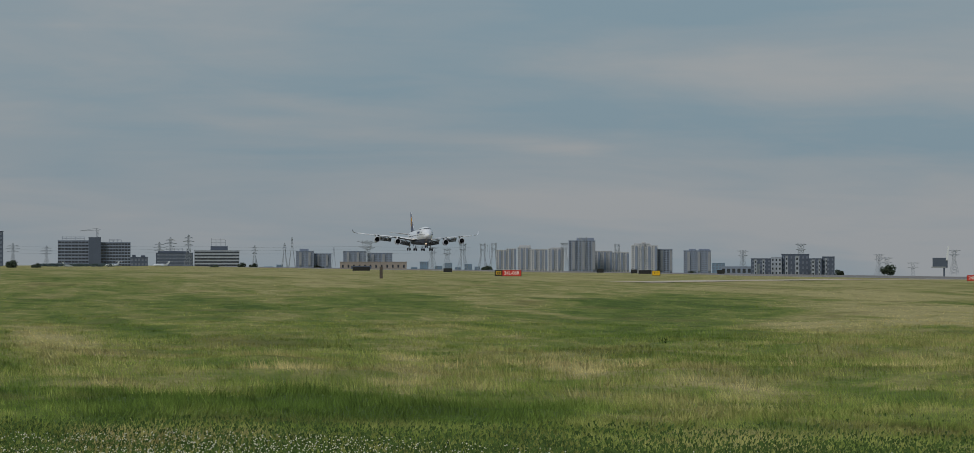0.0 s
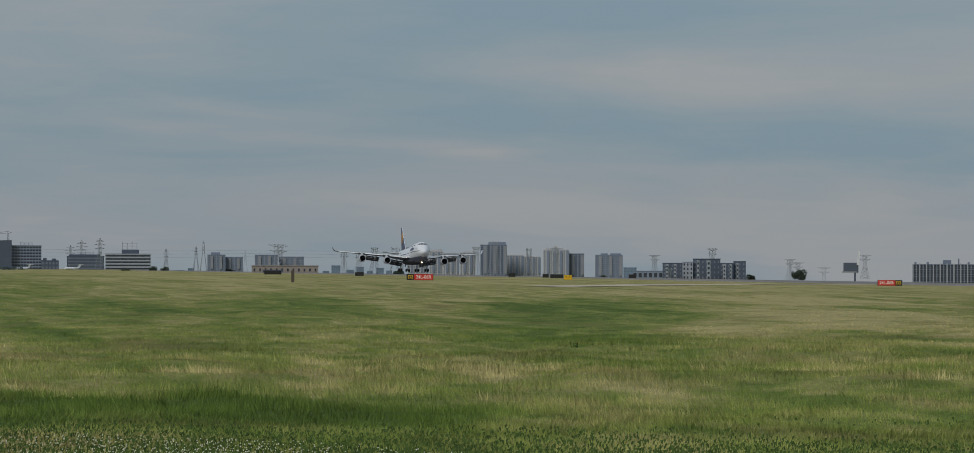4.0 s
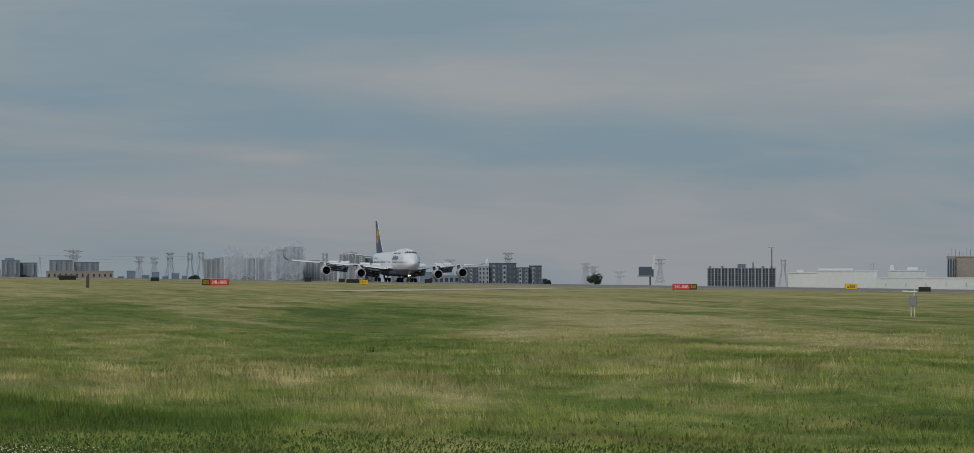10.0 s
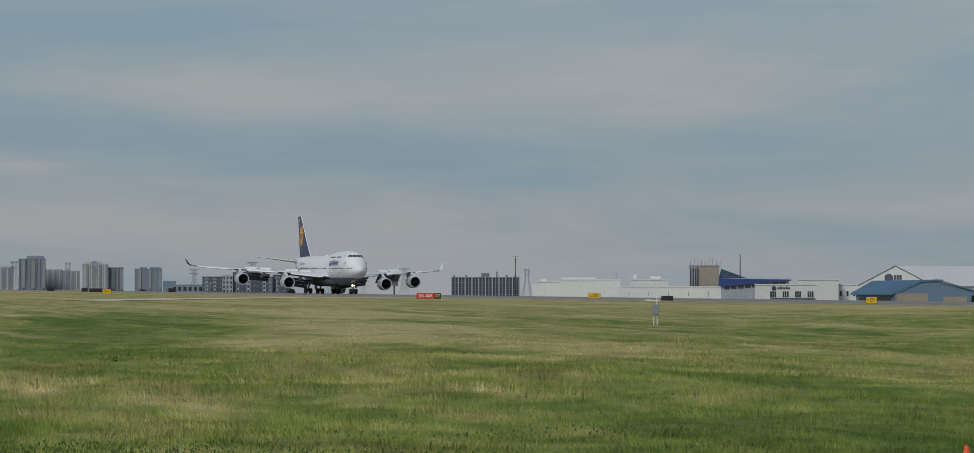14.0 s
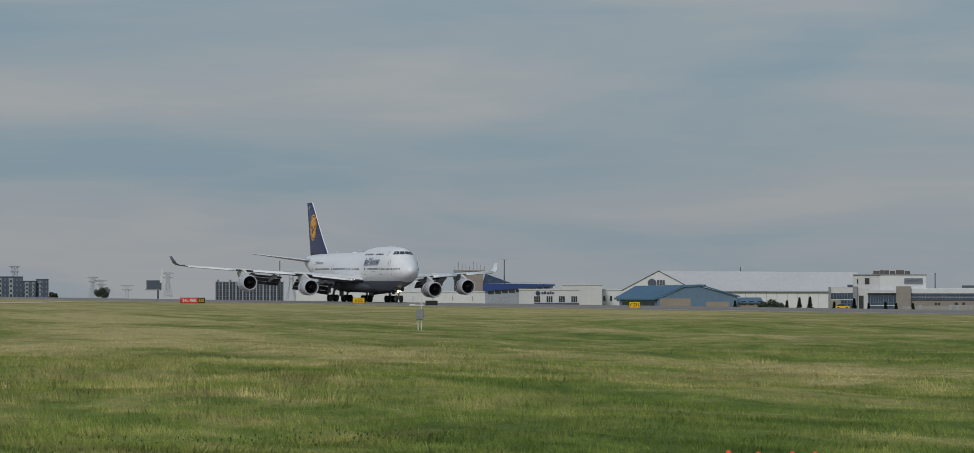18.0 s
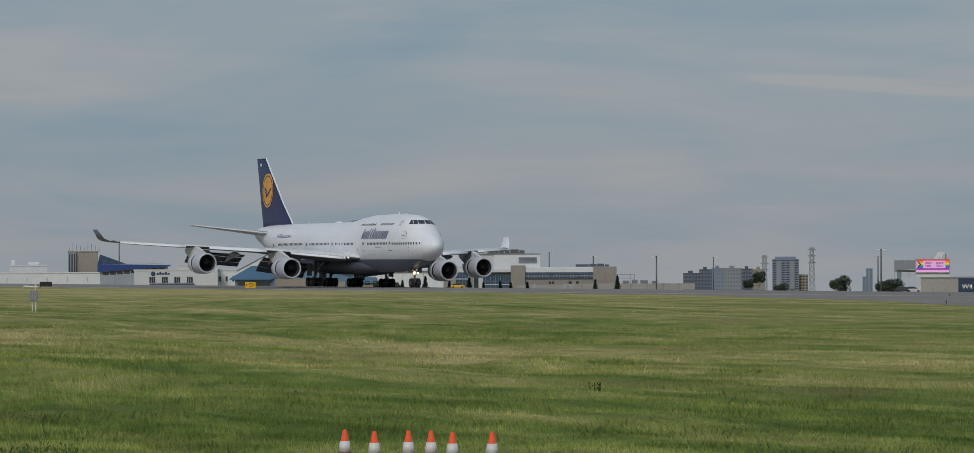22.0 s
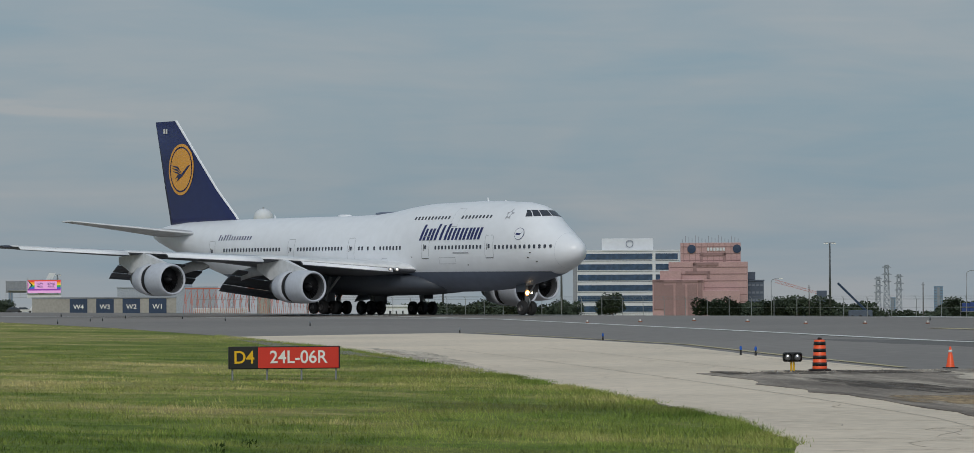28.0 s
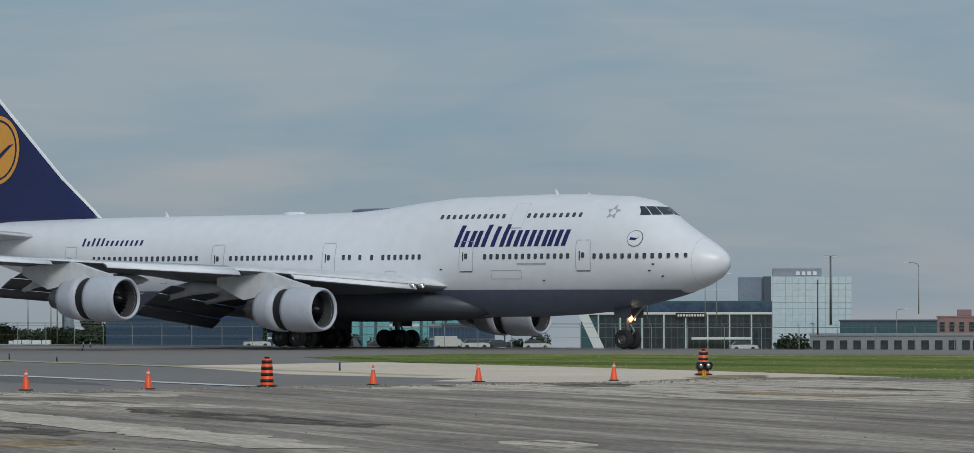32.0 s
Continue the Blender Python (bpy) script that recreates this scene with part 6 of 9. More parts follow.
# ---- power line pylons, masts, lamps ----
def pylon_at(h):
    t = thing("power_pylon", "grey steel lattice power pylon", "pylon", group="power line")
    w = h * 0.11
    lines = []
    for sx in (-1, 1):
        for sy in (-1, 1):
            lines += [((sx * w, sy * w, 0), (sx * w * 0.28, sy * w * 0.28, h * 0.62)), ((sx * w * 0.28, sy * w * 0.28, h * 0.62), (sx * w * 0.16, sy * w * 0.16, h * 0.97)), ((sx * w * 0.16, sy * w * 0.16, h * 0.97), (0, 0, h))]
    for k in range(7):
        z0, z1 = h * 0.62 * k / 7, h * 0.62 * (k + 1) / 7
        w0, w1 = w * (1 - 0.72 * k / 7), w * (1 - 0.72 * (k + 1) / 7)
        for s in (-1, 1):
            lines += [((-w0, s * w0, z0), (w1, s * w1, z1)), ((w0, s * w0, z0), (-w1, s * w1, z1))]
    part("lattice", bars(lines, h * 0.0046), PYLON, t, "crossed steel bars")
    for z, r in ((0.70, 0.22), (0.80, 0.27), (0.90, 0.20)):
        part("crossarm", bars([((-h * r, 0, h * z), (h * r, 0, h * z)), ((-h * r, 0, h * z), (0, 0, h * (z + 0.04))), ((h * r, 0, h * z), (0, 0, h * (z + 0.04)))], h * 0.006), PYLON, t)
    return t


def square_pylon(h):
    t = thing("power_pylon", "flat-topped grey steel lattice pylon", "pylon", group="power line")
    w = h * 0.16
    lines = []
    for sx in (-1, 1):
        for sy in (-1, 1):
            lines += [((sx * w, sy * w, 0), (sx * w * 0.35, sy * w * 0.35, h * 0.6)), ((sx * w * 0.35, sy * w * 0.35, h * 0.6), (sx * w * 0.5, sy * w * 0.5, h))]
    for k in range(8):
        z0, z1 = h * k / 8, h * (k + 1) / 8
        f = lambda z: w * (1 - 0.65 * z / (0.6 * h)) if z < 0.6 * h else w * (0.35 + 0.15 * (z - 0.6 * h) / (0.4 * h))
        for s in (-1, 1):
            lines += [((-f(z0), s * f(z0), z0), (f(z1), s * f(z1), z1)), ((f(z0), s * f(z0), z0), (-f(z1), s * f(z1), z1))]
    part("lattice", bars(lines, h * 0.0050), PYLON, t, "crossed steel bars")
    for z, r in ((0.97, 0.26), (0.80, 0.22)):
        part("crossarm", bars([((-h * r, 0, h * z), (h * r, 0, h * z)), ((-h * r, 0, h * z), (0, 0, h * (z - 0.06))), ((h * r, 0, h * z), (0, 0, h * (z - 0.06)))], h * 0.008), PYLON, t)
    return t


def lattice_tower(h):
    """A slim, straight lattice tower with short arms near its top."""
    t = thing("power_pylon", "slim straight grey lattice pylon", "pylon", group="power line")
    w = h * 0.055
    lines = [((sx * w, sy * w, 0), (sx * w * 0.55, sy * w * 0.55, h)) for sx in (-1, 1) for sy in (-1, 1)]
    for k in range(10):
        z0, z1 = h * k / 10, h * (k + 1) / 10
        w0, w1 = w * (1 - 0.45 * k / 10), w * (1 - 0.45 * (k + 1) / 10)
        for q in (-1, 1):
            lines += [((-w0, q * w0, z0), (w1, q * w1, z1)), ((w0, q * w0, z0), (-w1, q * w1, z1)), ((-w1, q * w1, z1), (w1, q * w1, z1))]
    part("lattice", bars(lines, h * 0.0048), PYLON, t, "crossed steel bars")
    for z, r in ((0.72, 0.08), (0.84, 0.085), (0.96, 0.075)):
        part("crossarm", bars([((-h * r, 0, h * z), (h * r, 0, h * z)), ((-h * r, 0, h * z), (0, 0, h * (z + 0.03))), ((h * r, 0, h * z), (0, 0, h * (z + 0.03)))], h * 0.006), PYLON, t)
    return t


def power_line():
    first, flat = pylon_at(34.0), square_pylon(30.0)
    spots = ((23, 392, 0), (77, 396, 0), (258, 390, 0), (276, 382, 0), (305, 378, 0), (411, 395, 0), (459, 391, 0), (471, 382, 0), (538, 398, 0))
    for i, (x, y, t) in enumerate(spots):
        a = az_of(x, t)
        d = 34.0 / ((436 - y) * 0.00015625)
        d = min(d, 4850)
        m = bearing(a, d, top_of(y, d, t) - 34.0, 20 + 9 * i)
        if i == 0:
            first.matrix_world = m
        else:
            copy_thing(first, m)
    spots = ((588, 387, 0), (594, 389, 0), (696, 398, 0), (720, 400, 0), (745, 392, 0), (777, 392, 0), (785, 393, 0), (795, 391, 0), (938, 382, 0), (1036, 392, 0), (1413, 409, 0), (1426, 414, 0), (1468, 422, 0), (1534, 402, 0), (1195, 403, 0), (1288, 392, 0), (908, 391, 0), (993, 393, 0), (1103, 436, 13), (962, 430, 13))
    for i, (x, y, t) in enumerate(spots):
        a = az_of(x, t)
        d = min(30.0 / (({0: 439, 13: 474}[t] - y) * 0.00015625), 4850)
        m = bearing(a, d, top_of(y, d, t) - 30.0, 15 * i)
        if i == 0:
            flat.matrix_world = m
        else:
            copy_thing(flat, m)
    # pylons beyond the apron and the town
    slim = None
    for a, d, zt in ((-61.468, 2500, 13.77), (-62.145, 2600, 9.25), (-57.076, 2600, 12.88), (-57.726, 2800, 11.51), (-47.807, 2400, 4.73), (-47.685, 2300, 11.40), (-47.510, 2400, 6.15), (-41.972, 2300, 12.07), (-57.948, 3000, 6.99)):
        if slim is None:
            slim = lattice_tower(34.0)
            slim.matrix_world = bearing(a, d, zt - 34.0, 10)
        else:
            copy_thing(slim, bearing(a, d, zt - 34.0, 10))
    # the wires of the line
    for z in (16, 20.0, 24):
        row = [Vector((-60 + 60 * i, -8.0 * i, z + 5 + 1.5 * abs((i % 4) - 2) / 2)) for i in range(16)]
        part("wire", loft([[p + Vector((0, 0.09 * math.cos(q), 0.09 * math.sin(q))) for q in (0, 2.1, 4.2)] for p in row]), PYLON, first, "thin overhead wire")


power_line()


TIMBER = mat("weathered_timber", (0.23, 0.205, 0.175), 0.85, 0, 0.2, 0.4)
CRATER = mat("dull_red_paint", (0.36, 0.075, 0.045), 0.6, 0, 0.25, 0.8)
POLEWOOD = mat("tarred_wood", (0.095, 0.088, 0.080), 0.85, 0, 0.2, 0.6)
DARKSTEEL = mat("dark_steel", (0.11, 0.12, 0.13), 0.5, 0.3, 0.12, 1.0)


def mast(h):
    t = thing("floodlight_mast", "tall dark steel floodlight mast", "lamp post", group="apron masts")
    bm = bmesh.new()
    add_bar(bm, (0, 0, 0), (0, 0, h), 0.34, 8, 0.22)
    part("pole", bm, DARKSTEEL, t, "", True)
    part("crossbar", box((-1.6, -0.15, h), (1.6, 0.15, h + 0.25), None, 0.05), STEEL, t)
    for x in (-1.5, -0.8, 0.8, 1.5):
        part("floodlight", box((x - 0.3, -0.35, h - 0.25), (x + 0.3, 0.15, h + 0.05), None, 0.06), SIGNWHITE, t)
    return t


def street_lamp(h):
    t = thing("street_lamp", "grey street lamp with a curved arm", "lamp post", group="street lamps")
    bm = bmesh.new()
    add_bar(bm, (0, 0, 0), (0, 0, h * 0.93), 0.13, 6, 0.08)
    pts = [(0.0, h * 0.93), (0.3, h * 0.975), (1.0, h * 0.995), (2.2, h)]
    for p, q in zip(pts, pts[1:]):
        add_bar(bm, (p[0], 0, p[1]), (q[0], 0, q[1]), 0.08, 6)
    part("pole", bm, STEEL, t, "", True)
    part("lamp_head", box((2.1, -0.18, h - 0.12), (3.1, 0.18, h + 0.1), None, 0.05), SIGNWHITE, t)
    return t


def lamps():
    first = mast(18.0)
    placed = False
    for a, d, zt in ((-74.622, 1900, 14.86), (-71.399, 1900, 15.64), (-68.009, 2400, 14.62), (-65.234, 1900, 9.33), (-64.604, 2400, 8.45), (-63.695, 1500, 6.40), (-62.877, 2000, 6.86), (-64.598, 2000, 7.64), (-63.692, 1700, 6.95), (-60.482, 1400, 8.41), (-60.526, 1800, 6.61), (-59.562, 1900, 7.79), (-58.368, 1900, 4.38), (-55.517, 1500, 9.32), (-54.043, 1300, 11.24), (-55.982, 2000, 3.57), (-56.827, 1900, 7.71), (-48.493, 1150, 13.69), (-43.256, 1150, 11.47), (-32.265, 1050, 15.50), (-52.340, 1150, 13.00)):
        m = bearing(a, d, zt - 18.2, 0)
        if not placed:
            first.matrix_world, placed = m, True
        else:
            copy_thing(first, m)
    first, placed = street_lamp(11.0), False
    for a, d, zt, turn in ((-45.956, 900, 6.62, 0), (-45.635, 900, 5.77, 180), (-43.758, 850, 7.68, 0), (-43.432, 950, 7.78, 0), (-49.333, 1050, 3.39, 0), (-46.551, 1050, 5.22, 0), (-38.330, 900, 10.04, 0), (-35.205, 850, 9.55, 180), (-34.889, 850, 10.74, 0), (-34.059, 900, 9.68, 0), (-31.011, 850, 11.62, 180), (-31.325, 1100, 1.41, 0), (-33.894, 850, 9.32, 0)):
        m = bearing(a, d, zt - 11.0, turn)
        if not placed:
            first.matrix_world, placed = m, True
        else:
            copy_thing(first, m)
    # bare wooden poles
    pole = thing("utility_pole", "weathered wooden utility pole", "pole", group="utility poles")
    bm = bmesh.new()
    add_bar(bm, (0, 0, 0), (0, 0, 11), 0.17, 7, 0.11)
    part("shaft", bm, POLEWOOD, pole, "", True)
    part("crossarm", box((-0.4, -0.06, 10.3), (0.4, 0.06, 10.42), None, 0.02), POLEWOOD, pole)
    placed = False
    for a, d, zt in ((-41.470, 800, 9.16), (-45.351, 950, 2.96), (-44.437, 1000, 1.08), (-43.344, 900, 3.76), (-48.793, 1100, 1.65), (-47.169, 1000, 2.24), (-32.451, 800, 7.67), (-36.937, 950, 4.99), (-36.538, 950, 5.88)):
        m = bearing(a, d, zt - 11.0)
        if not placed:
            pole.matrix_world, placed = m, True
        else:
            copy_thing(pole, m)


lamps()


# ---- buildings beyond the runway ----
def local(az, d, base=None):
    """A pose on the ground at a bearing, facing the field, and its height."""
    x, y = d * math.sin(radians(az)), d * math.cos(radians(az))
    return bearing(az, d, terrain(x, y) - 0.3 if base is None else base)


def cargo_side():
    """White and grey warehouses, the tan works tower with its blue awning, the service terminal."""
    block("warehouse", "white flat-roofed warehouse with dark roof plant", (-73.984, -73.119), 1700, 3.32, 30, 0, 0, WALLW, GLASSD, penthouse=((0.02, 0.6, 0.8),))
    block("warehouse", "low white flat-roofed warehouse", (-74.386, -73.984), 1720, 2.56, 30, 0, 0, WALLW, GLASSD, penthouse=((0.3, 0.55, 1.0),))
    block("warehouse", "long pale grey warehouse with loading doors", (-73.137, -71.143), 1690, 0.37, 24, 1, 7, WALLW, WALLG, win=(0.03, 0.35))
    block("warehouse", "small pale grey office on a warehouse", (-72.959, -72.426), 1730, 3.56, 18, 1, 6, WALLW, GLASSD, win=(0.3, 0.2), penthouse=((0.05, 0.15, 2.0), (0.5, 0.8, 1.2)))
    block("works_tower", "tan concrete works tower with roof aerials", (-72.124, -71.699), 1720, 9.40, 14, 0, 0, WALLT, GLASSD)
    block("works_tower", "dark ribbed bay of a tan works tower", (-72.124, -72.018), 1718, 8.86, 6, 1, 3, WALLG, GLASSD, win=(0.5, 0.95))
    aer = thing("roof_aerials", "thin aerials on a works tower roof", "aerial", bearing(-71.894, 1726, 9.39))
    for i in range(9):
        bm = bmesh.new()
        add_bar(bm, (-6.5 + 1.6 * i, 0, 0), (-6.5 + 1.6 * i, 0, 2.2 + 1.3 * ((i * 7) % 4) / 2), 0.10, 5)
        part("aerial_rod", bm, STEEL, aer)
    t = thing("blue_awning_hall", "hall with royal blue fascia and sloped glass roof", "building", local(-71.187, 1660))
    w = width(-71.699, -70.659, 1660)
    zz = 4.23 - t.matrix_world.translation.z
    part("fascia", loft([[(-w / 2, y, zz - 3.4), (-w / 2, y, zz), (w / 2, y, zz - 0.5), (w / 2, y, zz - 1.0)] for y in (-4, 4)]), ROYAL, t, "tapering royal blue fascia")
    part("wall", box((-w / 2 + 1, -3, 0), (w / 2 - 1, 3.6, zz - 1.2)), BAYB, t)
    for i in range(9):
        part("window", box((-w / 2 + 2.2 + 2.9 * i, -3.1, zz - 4.6 + 0.2 * i), (-w / 2 + 4.6 + 2.9 * i, -2.95, zz - 3.3 + 0.22 * i)), GLASSD, t)
    part("roof_rail", bars([((-w / 2 + 12, -3, zz + 0.5), (w / 2, -3, zz - 0.1))] + [((-w / 2 + 12 + 2 * i, -3, zz - 0.4), (-w / 2 + 12 + 2 * i, -3, zz + 0.5)) for i in range(8)], 0.06), STEEL, t)
    bm = loft([[(-w / 2, 0, zz), (-w / 2 + 12, 0, zz), (-w / 2 + 1, 0, zz + 4.0)], [(-w / 2, 7, zz), (-w / 2 + 12, 7, zz), (-w / 2 + 1, 7, zz + 4.0)]])
    part("sloped_roof", bm, GLASSB, t, "sloped blue glass roof")
    t = block("service_terminal", "grey private jet terminal with square windows", (-71.187, -70.308), 1560, 1.48, 20, 0, 0, WALLC, GLASSD)
    w = width(-71.187, -70.308, 1560)
    h = 1.48 - t.matrix_world.translation.z
    part("logo_disc", revolve([(-10.3, 0.9), (-10.4, 0.01)], "y", 16, (-4.6, 0, h - 1.2)), NAVY, t, "dark round badge")
    for i in range(4):
        x = -4.9 + 4.85 * i
        win = part("window", box((x - 1.15, -10.15, 1.6), (x + 1.15, -9.95, 3.9)), GLASSD, t)
        for q in (-0.4, 0.4):
            part("mullion", box((x + q - 0.06, -10.25, 1.6), (x + q + 0.06, -10.1, 3.9)), WALLC, win)
    part("low_hedge", box((-6.0, -11.2, 0), (11.5, -10.4, 1.35), None, 0.15), WALLD, t, "dark planting along the wall")
    for i in range(5):
        part("name_bar", box((-3.2 + 1.05 * i, -10.25, h - 1.5), (-2.4 + 1.05 * i, -10.12, h - 0.85 + 0.3 * (i % 2))), NAVY, t, "dark lettering stroke")
    block("warehouse", "pale grey flat-roofed hall", (-70.571, -69.993), 1600, 3.41, 20, 0, 0, WALLC, GLASSD)
    block("warehouse", "small white flat-roofed annex", (-70.009, -69.722), 1620, 1.42, 12, 1, 3, WALLW, GLASSD, win=(0.3, 0.3))


SHEET = paint("dull_sheet_roof", (0.54, 0.56, 0.59), 0.6, vary=0.05, scale=0.05)


STONE = paint("grey_tan_stone", (0.285, 0.265, 0.245), 0.8, vary=0.06, scale=0.1)
PLANT = paint("brown_grey_plant", (0.115, 0.105, 0.10), 0.7)
WALLY = paint("tan_grey_block_wall", (0.33, 0.32, 0.31), 0.85, vary=0.06, scale=0.1)


def hangars():
    # long white hangar with a gable end
    d = 1750
    t = thing("hangar", "long white hangar with low gable roof", "hangar", local(-68.027, d))
    b = t.matrix_world.translation.z
    w = width(-69.722, -66.342, d)
    eave, ridge = 1.10 - b, 9.79 - b
    ga = width(-69.722, -69.186, d)
    part("wall", box((-w / 2 + ga, -0.6, 0), (w / 2, 30, eave)), WALLW, t)
    bm = loft([[(-w / 2 + ga * 0.95, -1.2, eave), (-w / 2 + ga * 0.95, 14, ridge), (-w / 2 + ga * 0.95, 14, ridge - 0.4), (-w / 2 + ga * 0.95, -1.2, eave - 0.5)],
               [(w / 2 + 0.5, -1.2, eave), (w / 2 + 0.5, 14, ridge - 0.5), (w / 2 + 0.5, 14, ridge - 0.9), (w / 2 + 0.5, -1.2, eave - 0.5)]])
    part("roof", bm, SHEET, t, "dull white sheet metal roof")
    part("gutter", box((-w / 2 + ga, -1.4, eave - 0.75), (w / 2, -1.2, eave - 0.35)), WALLD, t, "dark gutter line")
    bm = bmesh.new()
    lo = [bm.verts.new(p) for p in ((-w / 2, -1, 0), (-w / 2 + 2 * ga, -1, 0), (-w / 2 + 2 * ga, -1, eave), (-w / 2 + ga, -1, ridge), (-w / 2, -1, eave))]
    up = [bm.verts.new((v.co.x + 0.2, 2.0, v.co.z)) for v in lo]
    bm.faces.new(lo)
    bm.faces.new(up[::-1])
    for i in range(5):
        bm.faces.new((lo[i], up[i], up[(i + 1) % 5], lo[(i + 1) % 5]))
    bmesh.ops.recalc_face_normals(bm, faces=bm.faces)
    part("gable_wall", bm, WALLW, t, "white gable end")
    part("gable_trim", bars([((-w / 2, -1.2, eave), (-w / 2 + ga, -1.2, ridge)), ((-w / 2 + ga, -1.2, ridge), (-w / 2 + 2 * ga, -1.2, eave))], 0.18), WALLD, t, "dark gable trim")
    part("emblem", revolve([(-1.35, 1.9), (-1.25, 1.9)], "y", 16, (-w / 2 + ga - 2.9, 0, eave + 3.3), cap=True), WALLD, t, "dark oval emblem")
    for i in range(3):
        part("name_bar", box((-w / 2 + ga - 0.7 + 1.2 * i, -1.3, eave + 2.6), (-w / 2 + ga + 0.25 + 1.2 * i, -1.15, eave + 4.6)), WALLD, t, "dark lettering stroke")
    for i in range(14):
        x = -w / 2 + ga * 2.2 + i * (w - ga * 2.4) / 14
        part("wall_seam", box((x, -0.66, 0), (x + 0.12, -0.58, eave - 0.5)), WALLG, t)
    # blue roofed hall
    d = 1500
    t = thing("blue_hall", "blue metal-roofed hall with tan block base", "building", local(-68.963, d))
    b = t.matrix_world.translation.z
    X = lambda a: d * math.tan(radians(a - (-68.963)))
    x0, x1, x2, x3 = X(-69.821), X(-69.052), X(-68.053), X(-68.499)
    h0, h1, h2 = -1.51 - b, 3.19 - b, 3.68 - b
    part("wall", box((x0 + 2, 0, 0), (x1, 16, h0)), BLUEW, t, "blue panel wall")
    bm = loft([[(x0, -1.2, h0), (x1 - 3, -1.2, h0 - 0.2), (x1 - 3, -1.2, h0 - 0.6), (x0, -1.2, h0 - 0.5)], [(x0 + 8, 9, h1), (x3, 9, h2), (x3, 9, h2 - 0.6), (x0 + 8, 9, h1 - 0.5)]])
    part("roof", bm, ROOFB, t, "blue standing seam roof")
    # broad front gable
    bm = bmesh.new()
    prof = ((x1 - 4, 0), (x2, 0), (x2, 4.2), ((x1 + x2) / 2 - 1, h2 - 0.6), (x1 + 6, h2 - 1.0), (x1 - 4, h0 - 0.6))
    lo = [bm.verts.new((x, -1.5, z)) for x, z in prof]
    up = [bm.verts.new((x, 5, z)) for x, z in prof]
    bm.faces.new(lo)
    bm.faces.new(up[::-1])
    for i in range(len(lo)):
        bm.faces.new((lo[i], up[i], up[(i + 1) % len(lo)], lo[(i + 1) % len(lo)]))
    bmesh.ops.recalc_face_normals(bm, faces=bm.faces)
    part("front_gable", bm, BLUEW, t, "blue panel gable")
    part("gable_roof", bars([((x1 - 5, -2.0, h0 - 0.3), (x1 + 6, -2.0, h2 - 0.6)), ((x1 + 6, -2.0, h2 - 0.6), ((x1 + x2) / 2 - 1, -2.0, h2 - 0.2)), (((x1 + x2) / 2 - 1, -2.0, h2 - 0.2), (x2 + 1, -2.0, 4.1))], 0.35), ROOFB, t, "blue roof edge")
    part("block_base", box((x1 - 3, -1.75, 0), (x1 + (x2 - x1) * 0.33, -1.45, 3.4)), WALLT, t, "tan block panel")
    part("block_base", box((x1 + (x2 - x1) * 0.55, -1.75, 0), (x2 - 3, -1.45, 2.2)), WALLT, t, "tan block panel")
    for i in range(9):
        x = x0 + 3 + i * (x1 - x0 - 8) / 9
        part("window", box((x, -0.12, 0.8), (x + 1.4, 0.1, h0 - 1.4)), GLASSD, t)
    # low annex beside the gable
    xa, za, zb = X(-67.69), -1.21 - b, -3.2 - b
    part("annex_wall", box((x2, 1.0, 0), (xa, 10, zb)), WALLT, t, "tan block annex")
    part("annex_roof", loft([[(x2 - 0.5, 0.2, zb - 0.2), (xa + 0.4, 0.2, zb - 0.2), (xa + 0.4, 0.2, zb + 0.15), (x2 - 0.5, 0.2, zb + 0.15)], [(x2 - 0.5, 8, za - 0.3), (xa - 0.6, 8, za - 0.3), (xa - 0.6, 8, za), (x2 - 0.5, 8, za)]]), ROOFB, t, "low blue annex roof")
    for k in range(3):
        part("window", box((x2 + 1.5 + 3 * k, 0.85, 0.9), (x2 + 3.2 + 3 * k, 1.1, 2.4)), GLASSD, t)
    # glass and stone terminal
    d = 1520
    az0 = -65.506
    t = thing("terminal_building", "white and glass terminal with tan stone bays", "building", local(az0, d))
    b = t.matrix_world.translation.z
    X = lambda a: d * math.tan(radians(a - az0))
    P = lambda u: X(-65.787) + (u - 762) * 0.0792
    Q = lambda v: EYE_Z + (35.6 - v / 3) * 0.00015625 * d - b

    def bit(name, u0, u1, v0, v1, front, back, material, words="", soft=0.0):
        return part(name, box((P(u0), front, max(0.0, Q(v1))), (P(u1), back, Q(v0)), None, soft) if soft else box((P(u0), front, max(0.0, Q(v1))), (P(u1), back, Q(v0))), material, t, words)

    def glazing(u0, u1, v0, v1, y, posts, lines):
        """A curtain wall with its posts and floor lines."""
        g = bit("glass_wall", u0, u1, v0, v1, y, y + 0.4, GLASSB, "blue curtain wall")
        for k in range(posts + 1):
            u = u0 + (u1 - u0) * k / posts
            part("mullion", box((P(u) - 0.07, y - 0.12, max(0.0, Q(v1))), (P(u) + 0.07, y + 0.05, Q(v0))), WALLB, g)
        for v, hh, m in lines:
            part("floor_line", box((P(u0), y - 0.16, Q(v) - hh), (P(u1), y + 0.02, Q(v))), m, g)
    bit("white_tower", 683, 905, 50, 230, 2.0, 18, WALLW, "white stair block", 0.1)
